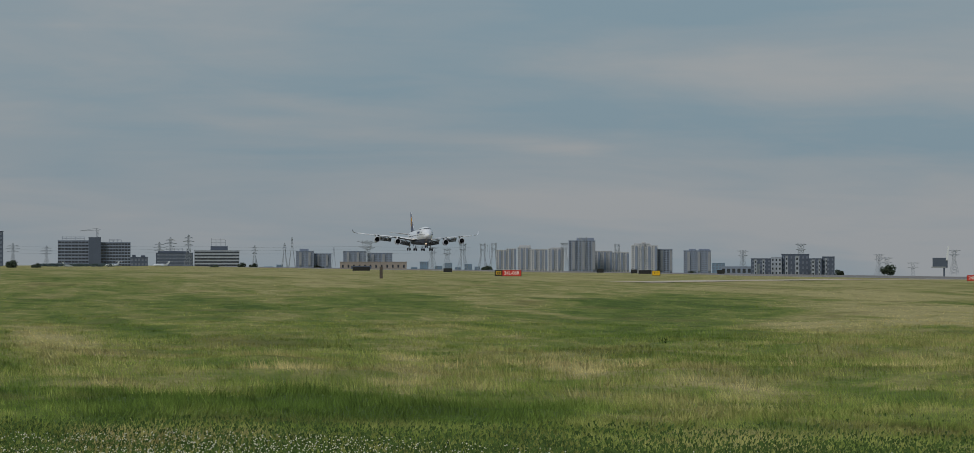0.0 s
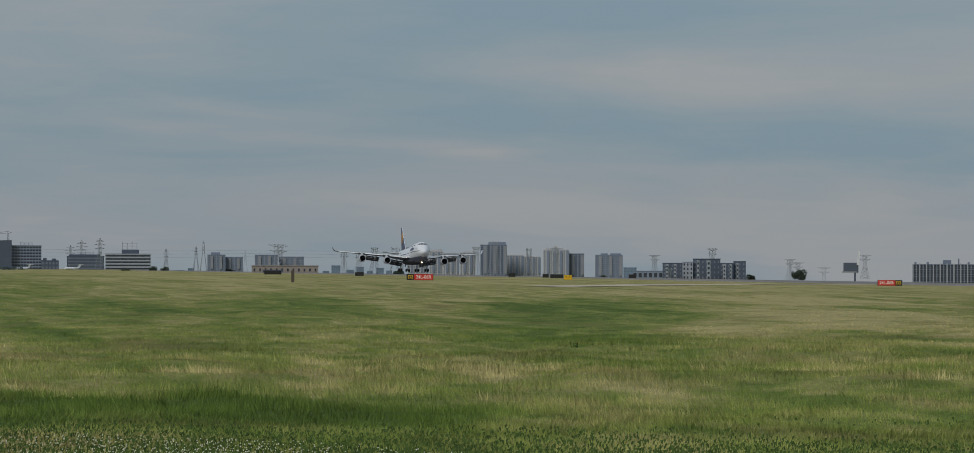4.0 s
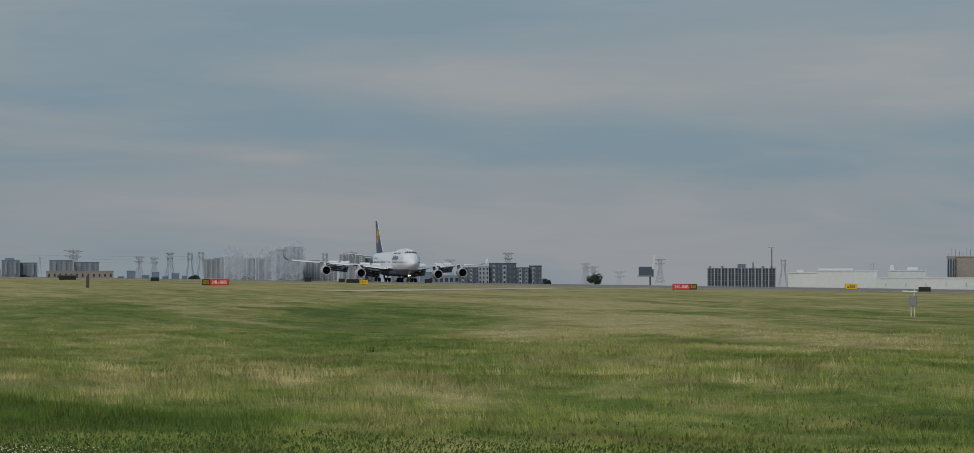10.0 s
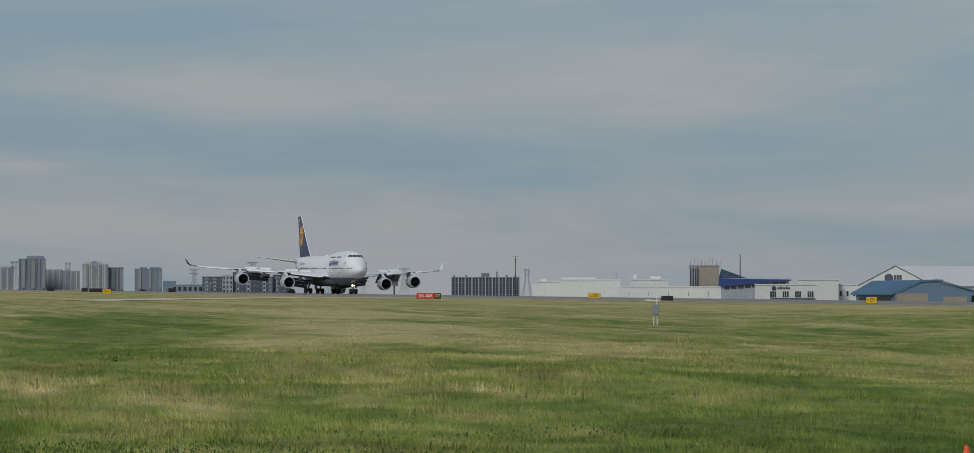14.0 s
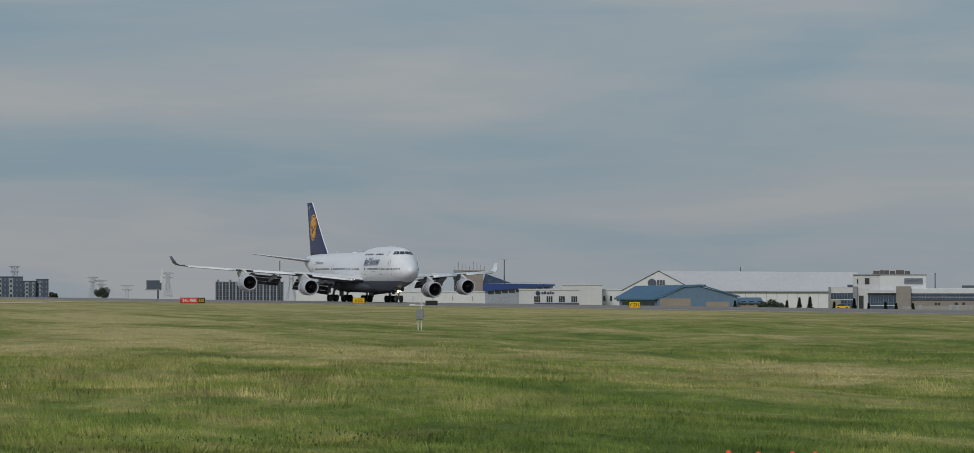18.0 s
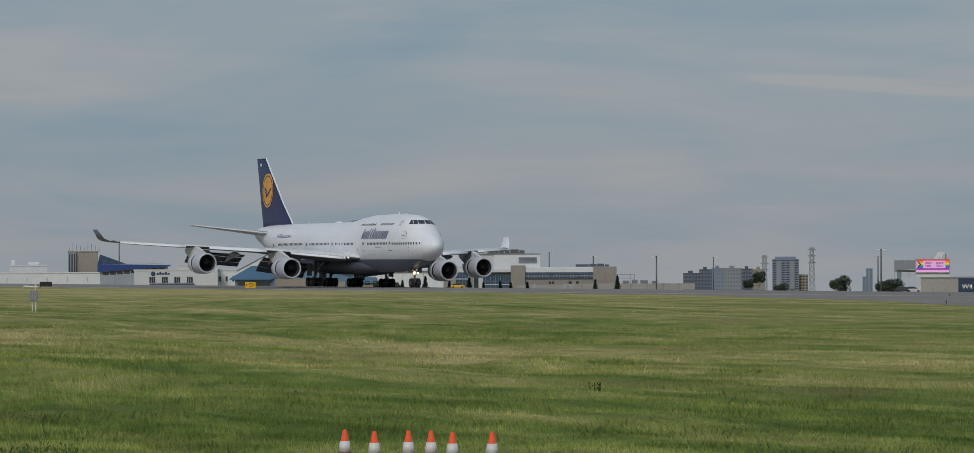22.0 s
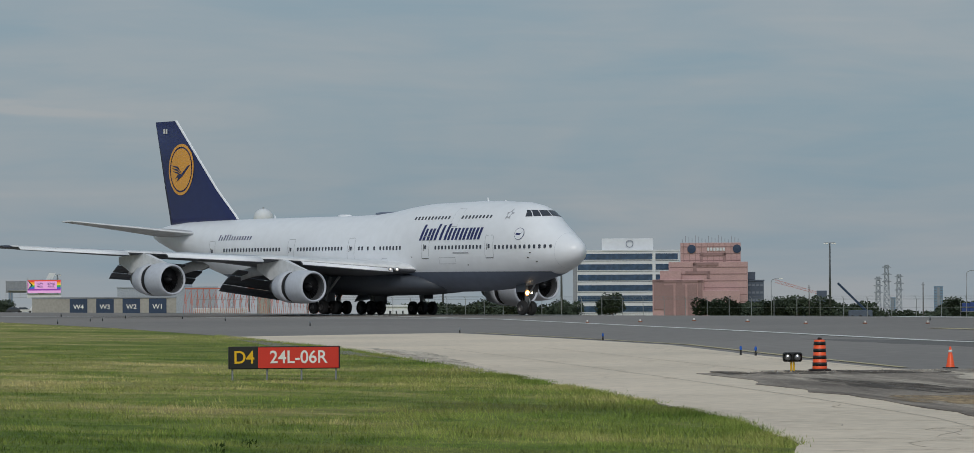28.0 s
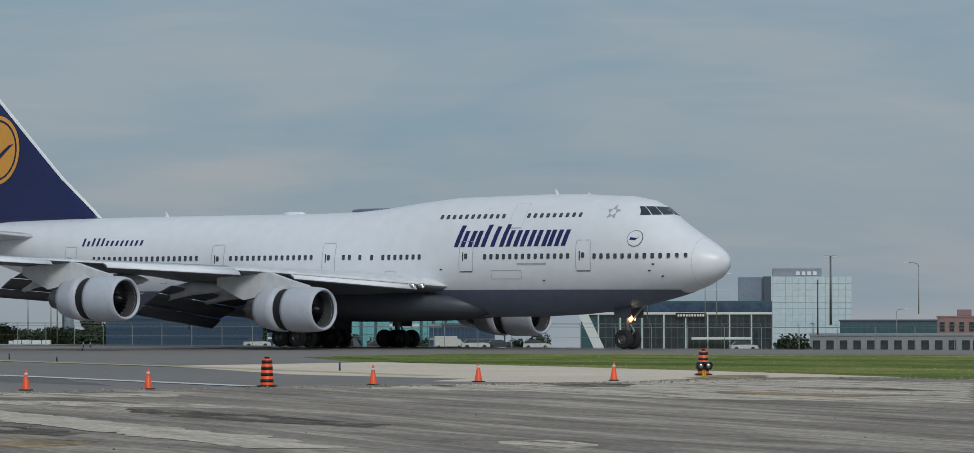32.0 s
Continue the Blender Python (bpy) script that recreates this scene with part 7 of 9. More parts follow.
    # the shaded facet is given by a greyer wall colour
    bit("tower_side", 557, 683, 50, 230, 2.3, 18, WALLC, "side of the stair block, greyed for its shade")
    bit("parapet", 555, 907, 48, 52, 1.8, 18.2, WALLG)
    bit("tower_window", 612, 634, 66, 95, 2.1, 2.5, GLASSD)
    bit("tower_window", 574, 580, 70, 92, 2.1, 2.5, GLASSD)
    louvre = bit("louvre", 800, 888, 66, 95, 1.85, 2.2, WALLB, "grey louvre panel")
    for k in range(5):
        part("slat", box((P(801), 1.75, Q(93 - 5.4 * k)), (P(887), 1.9, Q(93 - 5.4 * k) + 0.16)), WALLG, louvre)
    for u0, u1, v in ((652, 682, 31), (684, 702, 28), (704, 728, 29), (732, 756, 31), (760, 800, 28), (803, 828, 32)):
        bit("roof_plant", u0, u1, v, 46, 5, 11, PLANT, "dark roof cooling unit")
    bit("plant_deck", 648, 832, 45, 50, 4.5, 12, WALLD)
    bit("roof_unit", 528, 553, 98, 110, 5, 9, WALLD)
    # low glazed wing before the hangar
    bit("wing_wall", 440, 560, 112, 230, 1.0, 14, WALLG)
    bit("wing_pier", 438, 450, 109, 230, 0.2, 3, WALLG)
    bit("pale_band", 450, 556, 114, 138, 0.6, 1.1, WALLC)
    glazing(450, 556, 140, 205, 0.55, 8, ((150, 0.35, WALLD), (168, 0.3, WALLC), (186, 0.35, WALLD)))
    bit("stone_base", 446, 497, 171, 230, -0.6, 1.0, STONE, "tan stone base", 0.05)
    # grey bay and glazed hall at the foot of the tower
    bit("grey_bay", 555, 577, 106, 230, 0.2, 4, WALLG)
    bit("grey_bay", 577, 628, 110, 230, 1.4, 4, WALLC)
    bit("door_glass", 584, 606, 150, 230, 1.2, 1.5, GLASSD)
    bit("canopy", 624, 764, 124, 138, -0.4, 2.4, WALLC, "pale canopy band")
    glazing(628, 762, 138, 230, 0.9, 11, ((142, 0.9, WALLD), (158, 0.4, TEALD), (180, 0.5, WALLD), (196, 0.25, WALLC), (208, 0.5, WALLD)))
    bit("stone_bay", 762, 832, 105, 230, -0.5, 10, STONE, "tan stone bay", 0.1)
    # long low hall
    bit("white_hall", 832, 1160, 115, 140, 0.5, 14, WALLW, "", 0.1)
    bit("hall_wall", 832, 1160, 140, 230, 0.9, 13.5, STONE)
    glazing(834, 1158, 139, 171, 0.55, 24, ((144, 0.35, WALLD), (155, 0.3, BAYB), (166, 0.25, WALLD)))
    for u0, u1 in ((945, 957), (960, 972), (1040, 1056), (1076, 1090)):
        bit("window", u0, u1, 183, 195, 0.75, 1.0, GLASSD)
    bit("stone_bay", 1159, 1271, 112, 230, -0.5, 12, STONE, "tan stone bay", 0.1)
    bit("stone_seam", 1214, 1218, 140, 195, -0.6, -0.4, PINKD)
    for u0, u1, v in ((1076, 1138, 101), (1142, 1176, 99), (1180, 1212, 98), (1216, 1236, 102)):
        bit("roof_plant", u0, u1, v, 113, 4, 9, WALLD, "dark roof plant")
    # walled yard with doors and a steel gantry
    wall = bit("yard_wall", 1020, 1644, 194, 240, -6, -5.4, WALLY, "tan-grey yard wall")
    for u in range(1100, 1640, 78):
        part("wall_pier", box((P(u), -6.15, 0), (P(u) + 0.5, -5.95, Q(192))), WALLG, wall)
    for u0, u1 in ((868, 884), (1012, 1028), (1046, 1062)):
        bit("yard_door", u0, u1, 194, 240, -6.2, -5.9, BAYB, "pale steel door")
    bit("yard_wall", 790, 1020, 200, 240, -6, -5.5, WALLY, "tan-grey yard wall")
    for u0, u1, v in ((1300, 1330, 180), (1345, 1372, 176), (1385, 1420, 178), (1440, 1462, 182)):
        bit("yard_tank", u0, u1, v, 230, -3.5, -1.0, WALLG)
    g = part("gantry", bars([((P(u), -2, 0), (P(u), -2, Q(150))) for u in (1276, 1336, 1356)] + [((P(1276), -2, Q(151)), (P(1356), -2, Q(151))), ((P(1276), -2, Q(168)), (P(1356), -2, Q(168)))], 0.16), STEEL, t, "steel yard gantry")
    part("gantry_rail", bars([((P(1290), -4, Q(183)), (P(1470), -4, Q(183)))] + [((P(1290 + 20 * k), -4, Q(194)), (P(1290 + 20 * k), -4, Q(181))) for k in range(10)], 0.07), STEEL, g)


cargo_side()
hangars()


def text_mesh(body, size, depth, material, squeeze=1.0):
    cu = bpy.data.curves.new("lettering", "FONT")
    cu.body, cu.size, cu.extrude, cu.align_x, cu.align_y = body, size, depth, "CENTER", "CENTER"
    cu.offset = 0.012 * size
    ob = bpy.data.objects.new("lettering", cu)
    me = bpy.data.meshes.new_from_object(ob)
    bpy.data.objects.remove(ob)
    me.transform(Matrix.Diagonal((squeeze, 1, 1, 1)) if squeeze != 1.0 else Matrix())
    me.transform(Matrix.Rotation(radians(90), 4, "X"))
    me.materials.clear()
    me.materials.append(material)
    return me


BLOCKW = paint("grey_block_wall", (0.35, 0.34, 0.325), 0.85)


def apron_side():
    # low block building with numbered navy doors
    d = 950
    az0 = -58.894
    t = thing("fire_hall", "low grey block building with four numbered navy doors", "building", local(az0, d))
    b = t.matrix_world.translation.z
    w = width(-59.924, -57.870, d)
    h = -0.34 - b
    part("wall", box((-w / 2, 0, 0), (w / 2, 12, h), None, 0.05), BLOCKW, t, "grey block wall")
    part("coping", box((-w / 2 - 0.1, -0.15, h), (w / 2 + 0.1, 12, h + 0.3)), WALLG, t)
    for i, (x0, x1) in enumerate(((1346, 1374), (1388, 1416), (1430, 1458), (1472, 1500))):
        u0, u1 = [(x - 1401) * 0.00015625 * d for x in (x0, x1)]
        dr = part("roller_door", box((u0, -0.12, 0.3), (u1, 0.05, h - 0.1), None, 0.04), NAVY, t, "navy roller door")
        tx = part("door_number", text_mesh("W%d" % (4 - i), 1.55, 0.03, SIGNWHITE, 1.05), None, dr, "white painted number")
        tx.matrix_basis = pose((u0 + u1) / 2, -0.16, h * 0.48)
    block("apron_hall", "long pale grey hall behind the apron", (-58.707, -57.280), 1500, 1.46, 30, 0, 0, BAYB, GLASSD, penthouse=((0.45, 0.75, 1.2),))
    # surface radar tower with white dome
    d = 1400
    t = thing("radar_tower", "concrete radar tower with white dome", "tower", local(-56.614, d))
    b = t.matrix_world.translation.z
    zt = lambda y: (EYE_Z + (483.1 - y) * 0.00015625 * d) - b
    part("shaft", revolve([(0, 2.35), (zt(452), 2.3), (zt(446), 3.3), (zt(396), 3.5)], "z", 12, cap=True), CON2, t, "tapered concrete shaft", False)
    part("collar", revolve([(zt(442), 3.4), (zt(440), 3.45), (zt(434), 3.45), (zt(432), 3.4)], "z", 12), WALLG, t)
    part("gallery", revolve([(zt(398), 3.4), (zt(396), 4.3), (zt(391), 4.4), (zt(391), 0.1)], "z", 20), STEEL, t, "railed gallery")
    r = (393 - 363) * 0.5 * 0.00015625 * d * 1.08
    part("dome", revolve([(r * math.sin(a) + zt(379), max(0.01, r * math.cos(a))) for a in [math.pi * (i / 12 - 0.5) for i in range(13)]], "z", 24), WALLW, t, "white radome", True)
    part("dome_cap", box((-0.3, -0.3, zt(364)), (0.3, 0.3, zt(361))), STEEL, t)
    part("shaft_window", box((2.0, -3.5, zt(418)), (2.7, -2.6, zt(414))), GLASSD, t)
    # red localiser array
    d = 800
    az0 = -56.640
    t = thing("antenna_array", "red lattice antenna array on thin legs", "antenna", local(az0, d))
    b = t.matrix_world.translation.z
    w = width(-57.743, -55.543, d)
    h = 2.13 - b
    part("top_rail", box((-w / 2, -0.25, h - 0.25), (w / 2, 0.25, h), None, 0.03), REDM, t)
    for i in range(26):
        x = -w / 2 + w * i / 25
        part("mast", bars([((x, 0, 0), (x, 0, h)), ((x - 0.5, 1.4, 0), (x, 0, h * 0.85)), ((x + 0.5, -1.4, 0), (x, 0, h * 0.85)), ((x, 0, h * 0.45), (x + w / 25, 0, h * 0.95))], 0.055), REDM, t, "red lattice mast")
    part("equipment_hut", box((-w * 0.45, 3, 0), (-w * 0.1, 6, 1.6), None, 0.05), WALLW, t, "white equipment hut")
    # white sheds
    for (a0, a1), zt_ in (((-55.226, -54.743), -2.28), ((-54.760, -54.392), -2.28)):
        block("white_shed", "small white flat-roofed shed", (a0, a1), 850, zt_, 5, 1, 4, WALLW, GLASSD, win=(0.25, 0.3))


apron_side()


def billboard(az, d, zlo, zhi, w, face, name_label, lean=1, rear=True, shift=0.0):
    """A lit billboard on a slanted white pylon, with a second board seen from behind."""
    t = thing("billboard", name_label, "billboard", local(az, d))
    b = t.matrix_world.translation.z
    lo, hi = zlo - b, zhi - b
    board = part("board", box((-w / 2, -0.35, lo), (w / 2, 0.35, hi), None, 0.05), STEEL, t, "steel board case")
    part("screen", box((-w / 2 + 0.15, -0.42, lo + 0.15), (w / 2 - 0.15, -0.36, hi - 0.15)), face, board, "glowing coloured screen")
    s = (hi - lo)
    part("slanted_pylon", loft([[(-w * 0.34 + shift + lean * (1.5 * s) * 0.55 + u * 1.0, 1.2 + v, 0) for u, v in ((-1.2, -0.8), (1.2, -0.8), (1.2, 0.8), (-1.2, 0.8))],
                                [(-w * 0.34 + shift - lean * s * 0.75 + u * 0.85, 1.2 + v * 0.5, hi + s * 0.5) for u, v in ((-1.2, -0.8), (1.2, -0.8), (1.2, 0.8), (-1.2, 0.8))]]), WALLW, t, "white slanted support")
    part("beam", box((-w / 2, 0.4, lo - s * 0.32), (w / 2, 1.0, lo - 0.1), None, 0.05), WALLW, t, "white service beam")
    if rear:
        part("crossbeam_tube", revolve([(-w / 2 - w * 0.55, 0.01), (-w / 2 - w * 0.55, 0.07 * s), (-w / 2, 0.07 * s)], "x", 12, (0, 0.8, lo + 0.22 * s)), STEEL, t, "grey steel tube", True)
    if rear:
        part("rear_board", box((-w / 2 - w * 0.62, 1.2, lo + 0.05 * s), (-w / 2 - 0.2, 1.6, hi - 0.08 * s), None, 0.05), WALLG, t, "dark back of the second board")
    if rear:
        part("catwalk", bars([((-w / 2 - w * 0.62, 1.0, lo - 0.1 * s), (-w / 2, 1.0, lo - 0.1 * s)), ((-w / 2 - w * 0.62, 0.8, lo - 0.3 * s), (-w / 2, 0.8, lo - 0.3 * s))] + [((-w / 2 - w * 0.62 * k / 3, 0.9, lo - 0.3 * s), (-w / 2 - w * 0.62 * k / 3, 0.9, hi)) for k in range(4)], 0.07), STEEL, t, "steel catwalk")
    for k in range(5):
        part("lamp_arm", bars([((-w / 2 + w * k / 4.4, -0.3, hi), (-w / 2 + w * k / 4.4 + 0.2, -1.2, hi + 0.16 * s))], 0.05), STEEL, t)
    return t, board, lo, hi


def screen_mat(name, c, g=0.55):
    return mat(name, c, 0.4, 0, 0.03, 0.3, glow=g)


S_PINK, S_GREEN, S_VIOLET = screen_mat("pink_screen", (0.62, 0.22, 0.50), 0.45), screen_mat("green_screen", (0.13, 0.50, 0.12), 0.45), screen_mat("violet_ink", (0.11, 0.02, 0.20), 0.1)


def boards():
    stripe = [screen_mat("screen_%s" % n, c, 0.5) for n, c in (("red", (0.62, 0.05, 0.03)), ("orange", (0.70, 0.24, 0.02)), ("yellow", (0.66, 0.50, 0.03)), ("green", (0.03, 0.32, 0.08)), ("blue", (0.04, 0.10, 0.48)), ("purple", (0.24, 0.04, 0.34)))]
    lilac = screen_mat("lilac_screen", (0.66, 0.33, 0.62), 0.5)

    def rainbow(az, d, zlo, zhi, w, lean=1, shift=0.0):
        """A striped screen with its greeting."""
        t, board, lo, hi = billboard(az, d, zlo, zhi, w, lilac, "glowing rainbow-striped billboard on a slanted white support", lean, True, shift)
        hgt = hi - lo
        for k, m in enumerate(stripe):
            z1 = hi - 0.15 - k * hgt * 0.125
            part("stripe", box((-w / 2 + 0.2, -0.47, z1 - hgt * 0.125), (w / 2 - 0.2, -0.43, z1)), m, board)
        for k, c in enumerate((SIGNBLACK, SIGNWHITE, S_PINK)):
            bm = bmesh.new()
            u = 0.15 * w - 0.05 * w * k
            bm.faces.new([bm.verts.new(p) for p in ((-w / 2 + 0.2, -0.49 - 0.01 * k, hi - 0.15 - hgt * 0.03 * k), (-w / 2 + 0.2 + u, -0.49 - 0.01 * k, hi - hgt * 0.39), (-w / 2 + 0.2, -0.49 - 0.01 * k, hi - hgt * 0.75 + hgt * 0.03 * k))])
            part("chevron", bm, c, board)
        part("message_panel", box((-w * 0.28, -0.54, lo + hgt * 0.33), (w * 0.37, -0.5, lo + hgt * 0.88)), lilac, board, "lilac message panel")
        for body, u, v in (("HAPPY", -0.125, 0.70), ("PRIDE.", -0.125, 0.49), ("BONNE", 0.205, 0.70), ("FIERT\u00c9.", 0.205, 0.49)):
            part("message", text_mesh(body, hgt * 0.20, 0.02, S_VIOLET, 0.78), None, board, "dark violet capital letters").matrix_basis = pose(w * u, -0.57, lo + hgt * v)
    rainbow(-59.748, 1250, 0.30, 4.57, 10.6, -1, 3.0)
    rainbow(-35.654, 900, 6.67, 14.33, width(-36.110, -35.199, 900))
    t, board, lo, hi = billboard(-52.821, 1150, 3.39, 8.59, width(-53.195, -52.447, 1150), S_GREEN, "glowing green billboard on a slanted white support", 1, False)
    for u, v, ln, hh in ((-6.3, 0.66, 4.2, 0.16), (-6.3, 0.45, 8.0, 0.06), (-6.3, 0.12, 2.2, 0.1)):
        part("message_bar", box((u, -0.47, lo + (hi - lo) * v), (u + ln, -0.43, lo + (hi - lo) * (v + hh))), SIGNBLACK, board, "black lettering stroke")


boards()
# the far board with its white mast at the end of the field
def far_board():
    d = 2400
    t = thing("billboard", "dark back of a billboard on a white slanted mast", "billboard", local(-76.422, d))
    b = t.matrix_world.translation.z
    z = lambda y: EYE_Z + (424.1 - y) * 0.00015625 * d - b
    u = lambda x: (x - 1515) * 0.00015625 * d
    part("rear_board", box((u(1503), -0.6, z(431)), (u(1527), 0.6, z(415)), None, 0.1), WALLD, t, "dark board back")
    part("slanted_mast", loft([[(u(1524) + a, e, z(419)) for a, e in ((0, -2), (1.2, -2), (1.2, -1), (0, -1))], [(u(1527) + a, e, z(396)) for a, e in ((0, -2), (0.9, -2), (0.9, -1), (0, -1))]]), WALLW, t, "white slanted mast")
    part("post", box((u(1520), -0.4, 0), (u(1523), 0.4, z(430))), WALLD, t)
    part("beam", box((u(1501), -1.2, z(431)), (u(1524), -0.7, z(429))), STEEL, t)


far_board()


def office_park():
    # white office with blue window bands
    d = 1550
    t = block("office_building", "white office building with blue window bands", (-52.129, -50.647), d, 14.58, 26, 6, 1, WALLW, GLASSB, bands=True, win=(0.97, 0.56), sill=0.06, penthouse=((0.25, 0.75, 4.6),))
    w = width(-52.129, -50.647, d)
    h = 14.58 - t.matrix_world.translation.z
    part("corner_pier", box((-w / 2 - 1.2, -13.4, 0), (-w / 2 + 0.4, -12.6, h)), WALLG, t)
    part("centre_pier", box((w * 0.24, -13.3, 0), (w * 0.27, -12.8, h)), WALLW, t)
    part("roof_sign", revolve([(-7.0, 1.5), (-7.1, 1.2)], "y", 18, (w * 0.02, 0, h + 3.0)), WALLG, t, "round grey roof badge")
    for j in range(6):
        part("spandrel_line", box((-w / 2, -13.2, h * (0.06 + 0.94 * j / 6) + 0.35), (w / 2, -13.05, h * (0.06 + 0.94 * j / 6) + 0.55)), WALLG, t)
    # stepped pink granite building
    d = 1480
    az0 = -50.229
    t = thing("pink_office", "stepped pink granite and glass office building", "building", local(az0, d))
    b = t.matrix_world.translation.z
    z = lambda y: EYE_Z + (454.4 - y) * 0.00015625 * d - b
    u = lambda x: (x - 1140) * 0.00015625 * d
    rows = ((1095, 1192, 393, 8, PINK), (1076, 1203, 424, 5, PINK), (1062, 1096, 438, 3, PINK), (1050, 1132, 452, 1.5, PINK), (1130, 1190, 470, 0.5, PINK))
    for x0, x1, yt, dep, m in rows:
        part("granite_bay", box((u(x0), dep, 0), (u(x1), 26, z(yt)), None, 0.1), m, t, "pink granite bay")
    for x0, x1, y0, y1, dep in ((1126, 1168, 414, 409, 8), (1126, 1131, 424, 409, 8), (1163, 1168, 424, 409, 8), (1115, 1156, 430, 425, 5), (1115, 1121, 440, 425, 5), (1103, 1142, 444, 439, 5), (1137, 1142, 450, 439, 5), (1052, 1068, 500, 453, 1.5), (1088, 1098, 500, 453, 1.5), (1123, 1130, 500, 453, 1.5), (1050, 1132, 457, 453, 1.5)):
        part("granite_band", box((u(x0), dep - 0.4, z(y0)), (u(x1), dep + 0.1, z(y1))), PINKD, t, "brown granite band")
    for j in range(9):
        zz = z(400 + 11 * j)
        part("floor_line", box((u(1096 if j < 3 else 1078), 4.85 if j >= 3 else 7.85, zz), (u(1191 if j < 3 else 1202), 4.98 if j >= 3 else 7.98, zz + 0.25)), PINKD, t)
    for i in range(10):
        x = u(1100 + 9.5 * i)
        part("glass_line", box((x, 7.85, z(460)), (x + 0.16, 7.97, z(394))), PINKD, t)
    for i in range(3):
        x = u(1068 + 19 * i)
        part("window", box((x, 1.0, 0.5), (x + 3.6, 1.45, z(460))), PINKD, t)
    for i, x in enumerate((1113, 1186)):
        part("round_badge", revolve([(7.6, 1.6), (7.5, 0.01)], "y", 14, (u(x), 0, z(403))), NAVY, t, "dark round badge")
    for i in range(6):
        part("name_bar", box((u(1138 + 5 * i), 7.6, z(406)), (u(1141.5 + 5 * i), 7.8, z(401))), WALLW, t, "white lettering stroke")
    for i in range(18):
        x = u(1098 + 5.3 * i)
        part("roof_aerial", bars([((x, 12, z(393)), (x, 12, z(392 - (5 + (i * 5) % 7))))], 0.13), WALLG, t)
    block("dark_annex", "dark glass annex of an office building", (-49.740, -49.439), 1500, 2.69, 14, 5, 5, WALLD, GLASSG, win=(0.8, 0.3), penthouse=((0.0, 0.6, 3.0),))
    # dark blue glass hall
    t = block("glass_hall", "low dark blue glass office hall", (-42.652, -40.412), 1100, 1.50, 20, 4, 26, NAVY, GLASSB, win=(0.86, 0.84))
    for i in range(5):
        part("name_bar", box((4.5 + 1.4 * i, -10.2, 8.2), (5.5 + 1.4 * i, -10.08, 9.4)), ROYAL, t, "blue lettering stroke")
    # teal office
    d = 1500
    az0 = -39.191
    t = thing("teal_office", "teal glass office building with white floor bands", "building", local(az0, d))
    b = t.matrix_world.translation.z
    z = lambda y: EYE_Z + (492.0 - y) * 0.00015625 * d - b
    u = lambda x: (x - 1335) * 0.00015625 * d
    part("wall", box((u(1170), 0, 0), (u(1512), 24, z(455)), None, 0.1), TEAL, t, "teal glass wall").matrix_basis = pose(0, 0, 0, -0.9)
    # this bay's shade is painted: darker glass here, greyer floor bands below
    part("shaded_bay", box((u(1283), -0.5, 0), (u(1335), 0.2, z(455))), TEALD, t, "teal glass bay with its shade in the colour")
    for x0, x1 in ((1238, 1284), (1402, 1450)):
        for k in range(4):
            part("white_band", box((u(x0), -0.5, z(478 + 17 * k)), (u(x1), 0.1, z(472 + 17 * k))), WALLW, t, "white floor band")
    for k in range(4):
        part("grey_band", box((u(1284), -0.75, z(478 + 17 * k)), (u(1334), -0.4, z(472 + 17 * k))), WALLG, t)
    for x in (1191, 1214, 1355, 1378, 1402, 1451, 1470, 1490):
        part("dark_joint", box((u(x), -0.3, 0), (u(x + 4), 0.1, z(456))), TEALD, t)
    for i in range(28):
        x = u(1172 + 12.1 * i)
        part("mullion", box((x, -0.12, 0), (x + 0.12, 0.05, z(456))), TEALD, t)
    for j in range(7):
        part("floor_line", box((u(1171), -0.14, z(540 - 12 * j)), (u(1511), 0.03, z(539.4 - 12 * j))), TEALD, t)
    for x0, x1, y in ((1218, 1240, 450), (1245, 1275, 446), (1373, 1410, 444), (1440, 1462, 449)):
        part("roof_plant", box((u(x0), 6, z(455)), (u(x1), 14, z(y)), None, 0.1), WALLG, t, "grey roof plant")
    block("showroom", "low dark glass showroom with white frame", (-40.341, -39.500), 1000, -2.36, 14, 2, 9, WALLW, GLASSB, win=(0.88, 0.8))
    block("showroom", "low dark glass showroom with white frame", (-38.023, -37.257), 1000, -2.56, 14, 2, 12, WALLG, GLASSB, win=(0.88, 0.8))
    # car dealer's glass hall
    d = 1000
    az0 = -34.455
    t = thing("dealer_hall", "dark glass car showroom hall with white columns", "building", local(az0, d))
    b = t.matrix_world.translation.z
    z = lambda y: EYE_Z + (489.7 - y) * 0.00015625 * d - b
    u = lambda x: (x - 1090) * 0.00015625 * d
    part("wall", box((u(935), 0, 0), (u(1241), 20, z(485)), None, 0.05), TEALD, t, "dark glass wall")
    part("upper_band", box((u(935), -0.6, z(502)), (u(1241), 0.3, z(488))), GLASSB, t, "dark glass upper band")
    part("white_beam", box((u(935), -0.9, z(507)), (u(1241), -0.1, z(503)), None, 0.04), WALLW, t)
    for k in range(9):
        x = u(962 + 35 * k)
        part("white_column", box((x, -0.8, 0), (x + 0.34, -0.2, z(507))), WALLC, t)
    for k in range(8):
        for i in range(3):
            x = u(966 + 35 * k + 10 * i)
            part("window", box((x, -0.15, 0.6), (x + 1.3, 0.06, z(510))), GLASSD, t)
